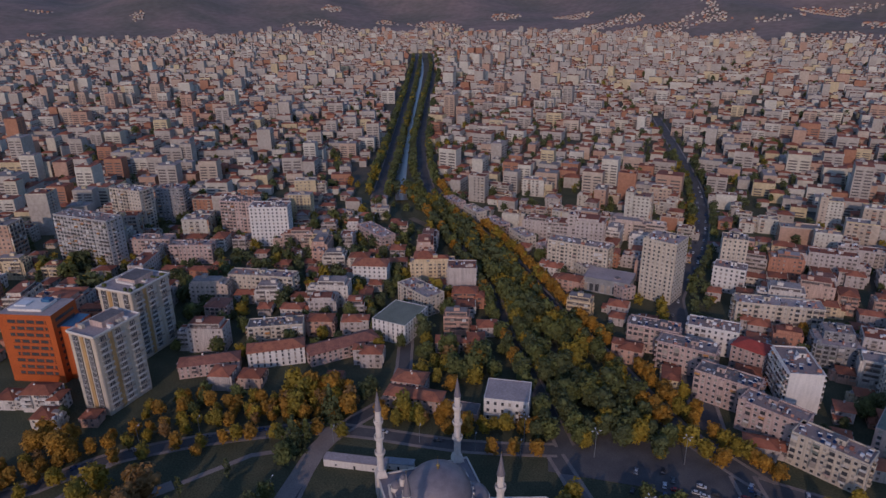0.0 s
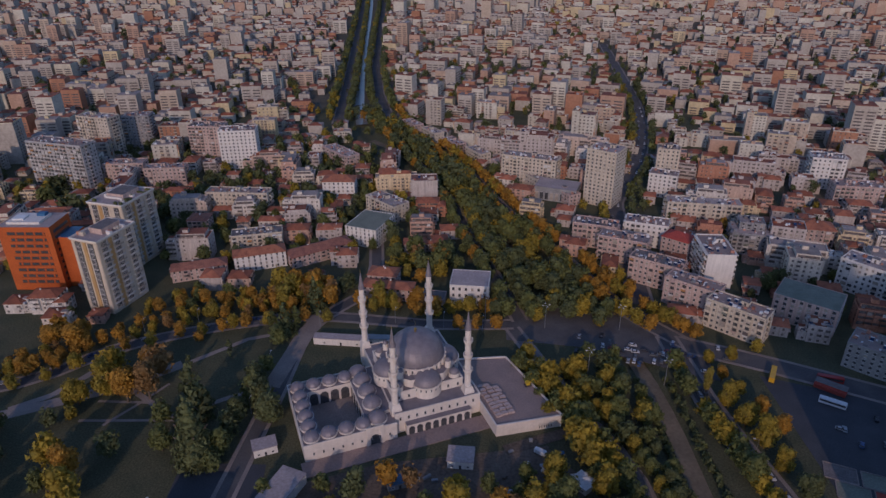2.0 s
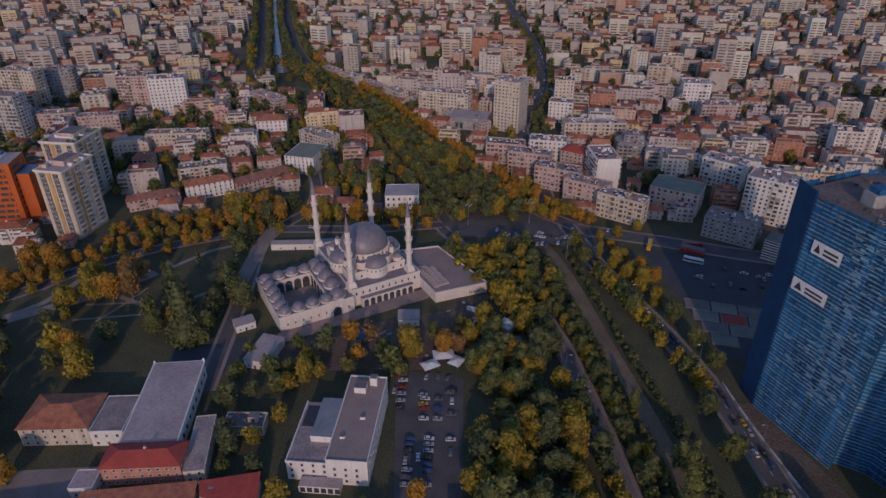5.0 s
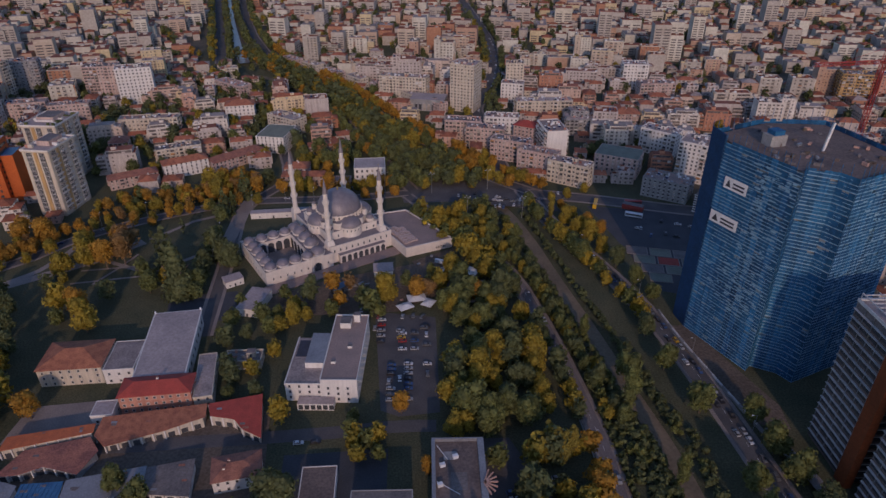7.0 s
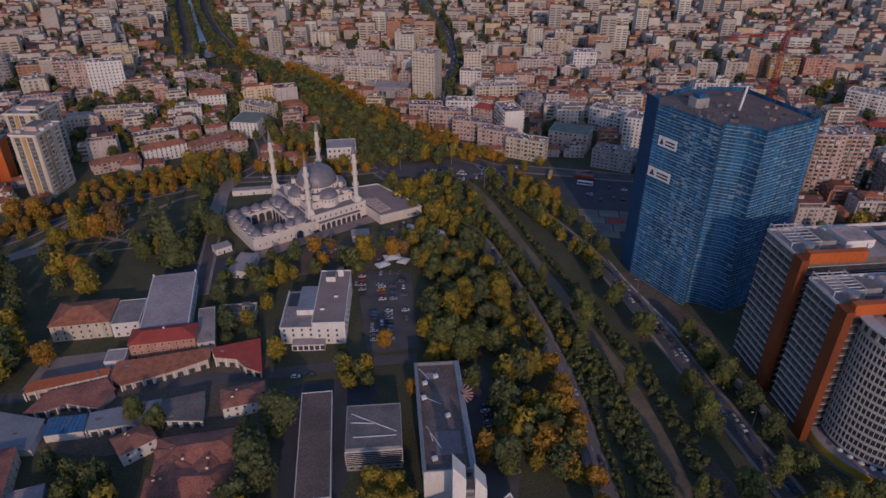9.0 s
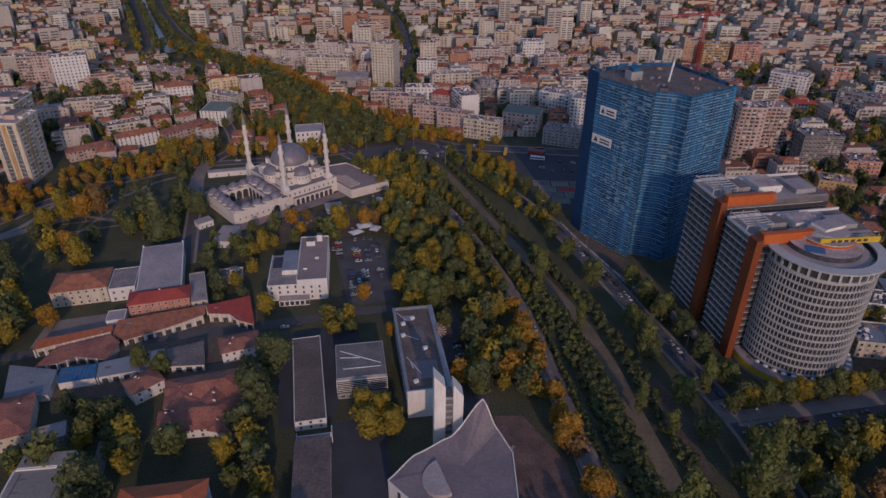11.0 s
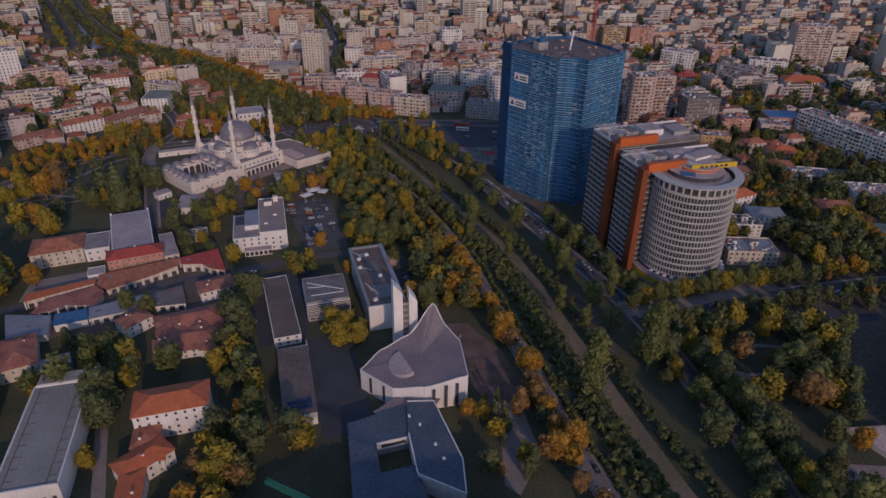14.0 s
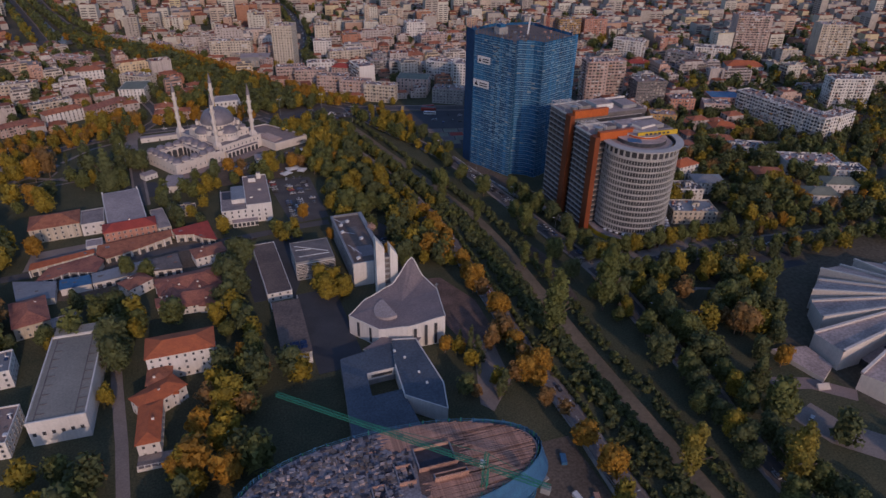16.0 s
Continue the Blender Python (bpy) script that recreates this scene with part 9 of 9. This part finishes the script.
hut(18, 135, 24, 11, 4, -2, "grey", "felt", "long dark shed with a flat roof")
hut(20, 127, 20, 4, 3.4, -2, "white", "metal_roof", "narrow shed with a pale sheet roof")
hut(24, 152, 8, 7, 3, -40, "white", "sign", "small white site cabin")
hut(-27, 157, 11, 9, 4, 4, "white", "felt_light", "white flat-roofed site cabin")
hut(-50, 140, 10, 5, 3, 28, "grey", "sheet_blue", "site cabin with a blue roof")
hut(-95, 126, 11, 20, 5, -13, "white", "felt_light", "white low shed beside the mosque lane")
hut(-112, 149, 10, 7, 4, 32, "white", "felt_light", "pale gatehouse with a flat roof")
hut(-104, 232, 30, 5, 4, 4, "white", "felt_light", "long white store behind the mosque")
hut(-84, 236, 14, 4, 3.5, 6, "white", "metal_roof", "white store behind the mosque")
def tent(x, y, w, d, rot):
    t = thing("tent", x, y, 0, rot, "white canvas tent on the building yard", "tent", "tents on the yard")
    k = Kit()
    k.hip(-w / 2, w / 2, -d / 2, d / 2, 2.5, 1.1, "sign")
    part("canopy", k, t)
    for sx in (-1, 1):
        for sy in (-1, 1):
            part("post", Kit().box(-.06, .06, -.06, .06, 0, 2.6, "steel"), t, at=pose(sx * (w / 2 - .2), sy * (d / 2 - .2), 0))


tent(-7.8, 127.2, 9, 6, 10)
tent(-13.9, 119.3, 7, 5, 30)
tent(-1.4, 122.3, 6, 5, 60)
tent(24.4, 153.3, 8, 6, 20)
for x, y, a in ((1.1, 150.8, 80), (16.3, 155.9, 85), (-27.7, 113.1, 80), (-37.4, 119.6, 85), (-29.4, 102.9, 88), (-16.2, 100.4, 5), (-15.7, 94.6, 8), (-4.2, 102.4, 0), (-15.2, 112.7, 80), (-9.7, 113.1, 85), (-4.7, 112.2, 60)):
    car(x, y, a, z=.1)
hut(20.3, 130.7, 24, 4, 3.2, 12, "white", "metal_roof", "long low shed with a pale blue-grey roof")
srng = random.Random(17)
for i in range(60):
    x, y = srng.uniform(-60, 16), srng.uniform(128, 178)
    if hits(x, y, 1) or y > 150 + (x + 60) * .42:
        continue
    ob = thing("building_load", x, y, 0, srng.uniform(0, 90), "stack of building material on bare earth", "building material", "stacks on the yard", kit=Kit().box(-srng.uniform(.5, 2), srng.uniform(.5, 2), -srng.uniform(.4, 1), srng.uniform(.4, 1), -.05, srng.uniform(.4, 1.4), srng.choice(("plank", "sign", "concrete", "steel", "sheet_blue", "soil"))))
dg = thing("digger", -2, 205, 6.05, 30, "small yellow digger on the terrace", "digger")
part("tracks", Kit().box(-1.6, 1.6, -1.1, 1.1, 0, .7, "ink"), dg)
part("cab", Kit().box(-1, .8, -.9, .9, .7, 2.4, "yellow").box(-.2, .85, -.7, .7, 1.4, 2.2, "glass"), dg)
part("boom", Kit().beam((.8, 0, 1.2), (3, 0, 3), .35, "yellow").beam((3, 0, 3), (4.2, 0, .8), .3, "yellow"), dg)
fence = thing("site_fence", 0, 0, 0, 0, "pale hoarding along the building site", "fence")
for a, b in (((121, 112), (124, 88)), ((124, 88), (131, 52)), ((131, 52), (137, 24))):
    n = int(math.hypot(b[0] - a[0], b[1] - a[1]) / 4)
    for i in range(n):
        t0, t1 = i / n, (i + .97) / n
        p, q = [(a[0] + (b[0] - a[0]) * t, a[1] + (b[1] - a[1]) * t) for t in (t0, t1)]
        part("panel", Kit().beam((*p, .45), (*q, .45), .9, "concrete").beam((*p, 1.5), (*q, 1.5), .7, "frame" if i % 3 else "concrete"), fence)
k = Kit()
ribbon(k, [(137, 24), (143, 2), (146, -16), (148, -30)], 5, 3.2, "metal_roof", 0, .3)
ar = thing("arcade_roof", 0, 0, 0, 0, "low steel canopy along the office slabs", "canopy", kit=k)
for i in range(8):
    part("post", Kit().box(-.15, .15, -.15, .15, 0, 2.95, "steel"), ar, at=pose(138 + i * 1.3, 20 - i * 7, 0))
# park paths and the crossing
k = Kit()
ribbon(k, [(-300, 120), (-240, 151), (-199, 179), (-180, 200)], 7, .08, "paving")
ribbon(k, [(-199, 179), (-164, 162), (-133, 188)], 3, .085, "paving")
ribbon(k, [(-177, 202), (-156, 227), (-135, 238)], 3, .09, "paving")
ribbon(k, [(-127, 190), (-127, 231), (-125, 262)], 9, .19, "paving")
ribbon(k, [(-243, 153), (-230, 166), (-223, 182), (-217, 208)], 4, .1, "paving")
ribbon(k, [(-204.7, 166), (-172, 170)], 1.6, .1, "paving")
ribbon(k, [(-192, 151), (-184, 168), (-178, 184)], 1.6, .105, "paving")
ribbon(k, [(-205, 152), (-160, 160)], 1.6, .11, "paving")
ribbon(k, [(144, -106), (150, -120), (155, -133), (148, -142)], 2.6, .08, "paving")
ribbon(k, [(155, -133), (163, -134), (174, -137), (186, -133), (192, -121), (180, -116), (165, -120)], 2.2, .085, "paving")
k.prism([(147, -138), (152, -142), (163, -134), (157, -129)], 0, .1, "paving")
tagged(new("pavement", k.mesh("pavement")), "pale park paths under the trees", "path", kind="structure")
k = Kit()
for i in range(7):
    k.box(62.5 + i * 1.1, 63.1 + i * 1.1, -80, -74, .09, .125, "tile_red" if i % 2 else "paint")
tagged(new("trim", k.mesh("trim")), "red and white striped crossing", "crossing", kind="structure")
k = Kit()
for nm in ("river_road", "bank_street"):
    pts = [p for p in R_[nm] if p[1] < 230]
    for a, b in zip(pts, pts[1:]):
        l = math.hypot(b[0] - a[0], b[1] - a[1])
        for i in range(int(l / 6)):
            t0, t1 = i * 6 / l, (i * 6 + 2.6) / l
            ribbon(k, [(a[0] + (b[0] - a[0]) * t0, a[1] + (b[1] - a[1]) * t0), (a[0] + (b[0] - a[0]) * t1, a[1] + (b[1] - a[1]) * t1)], .18, .1, "paint")
tagged(new("trim", k.mesh("trim")), "white dashed lane markings on the river streets", "road marking", kind="structure")
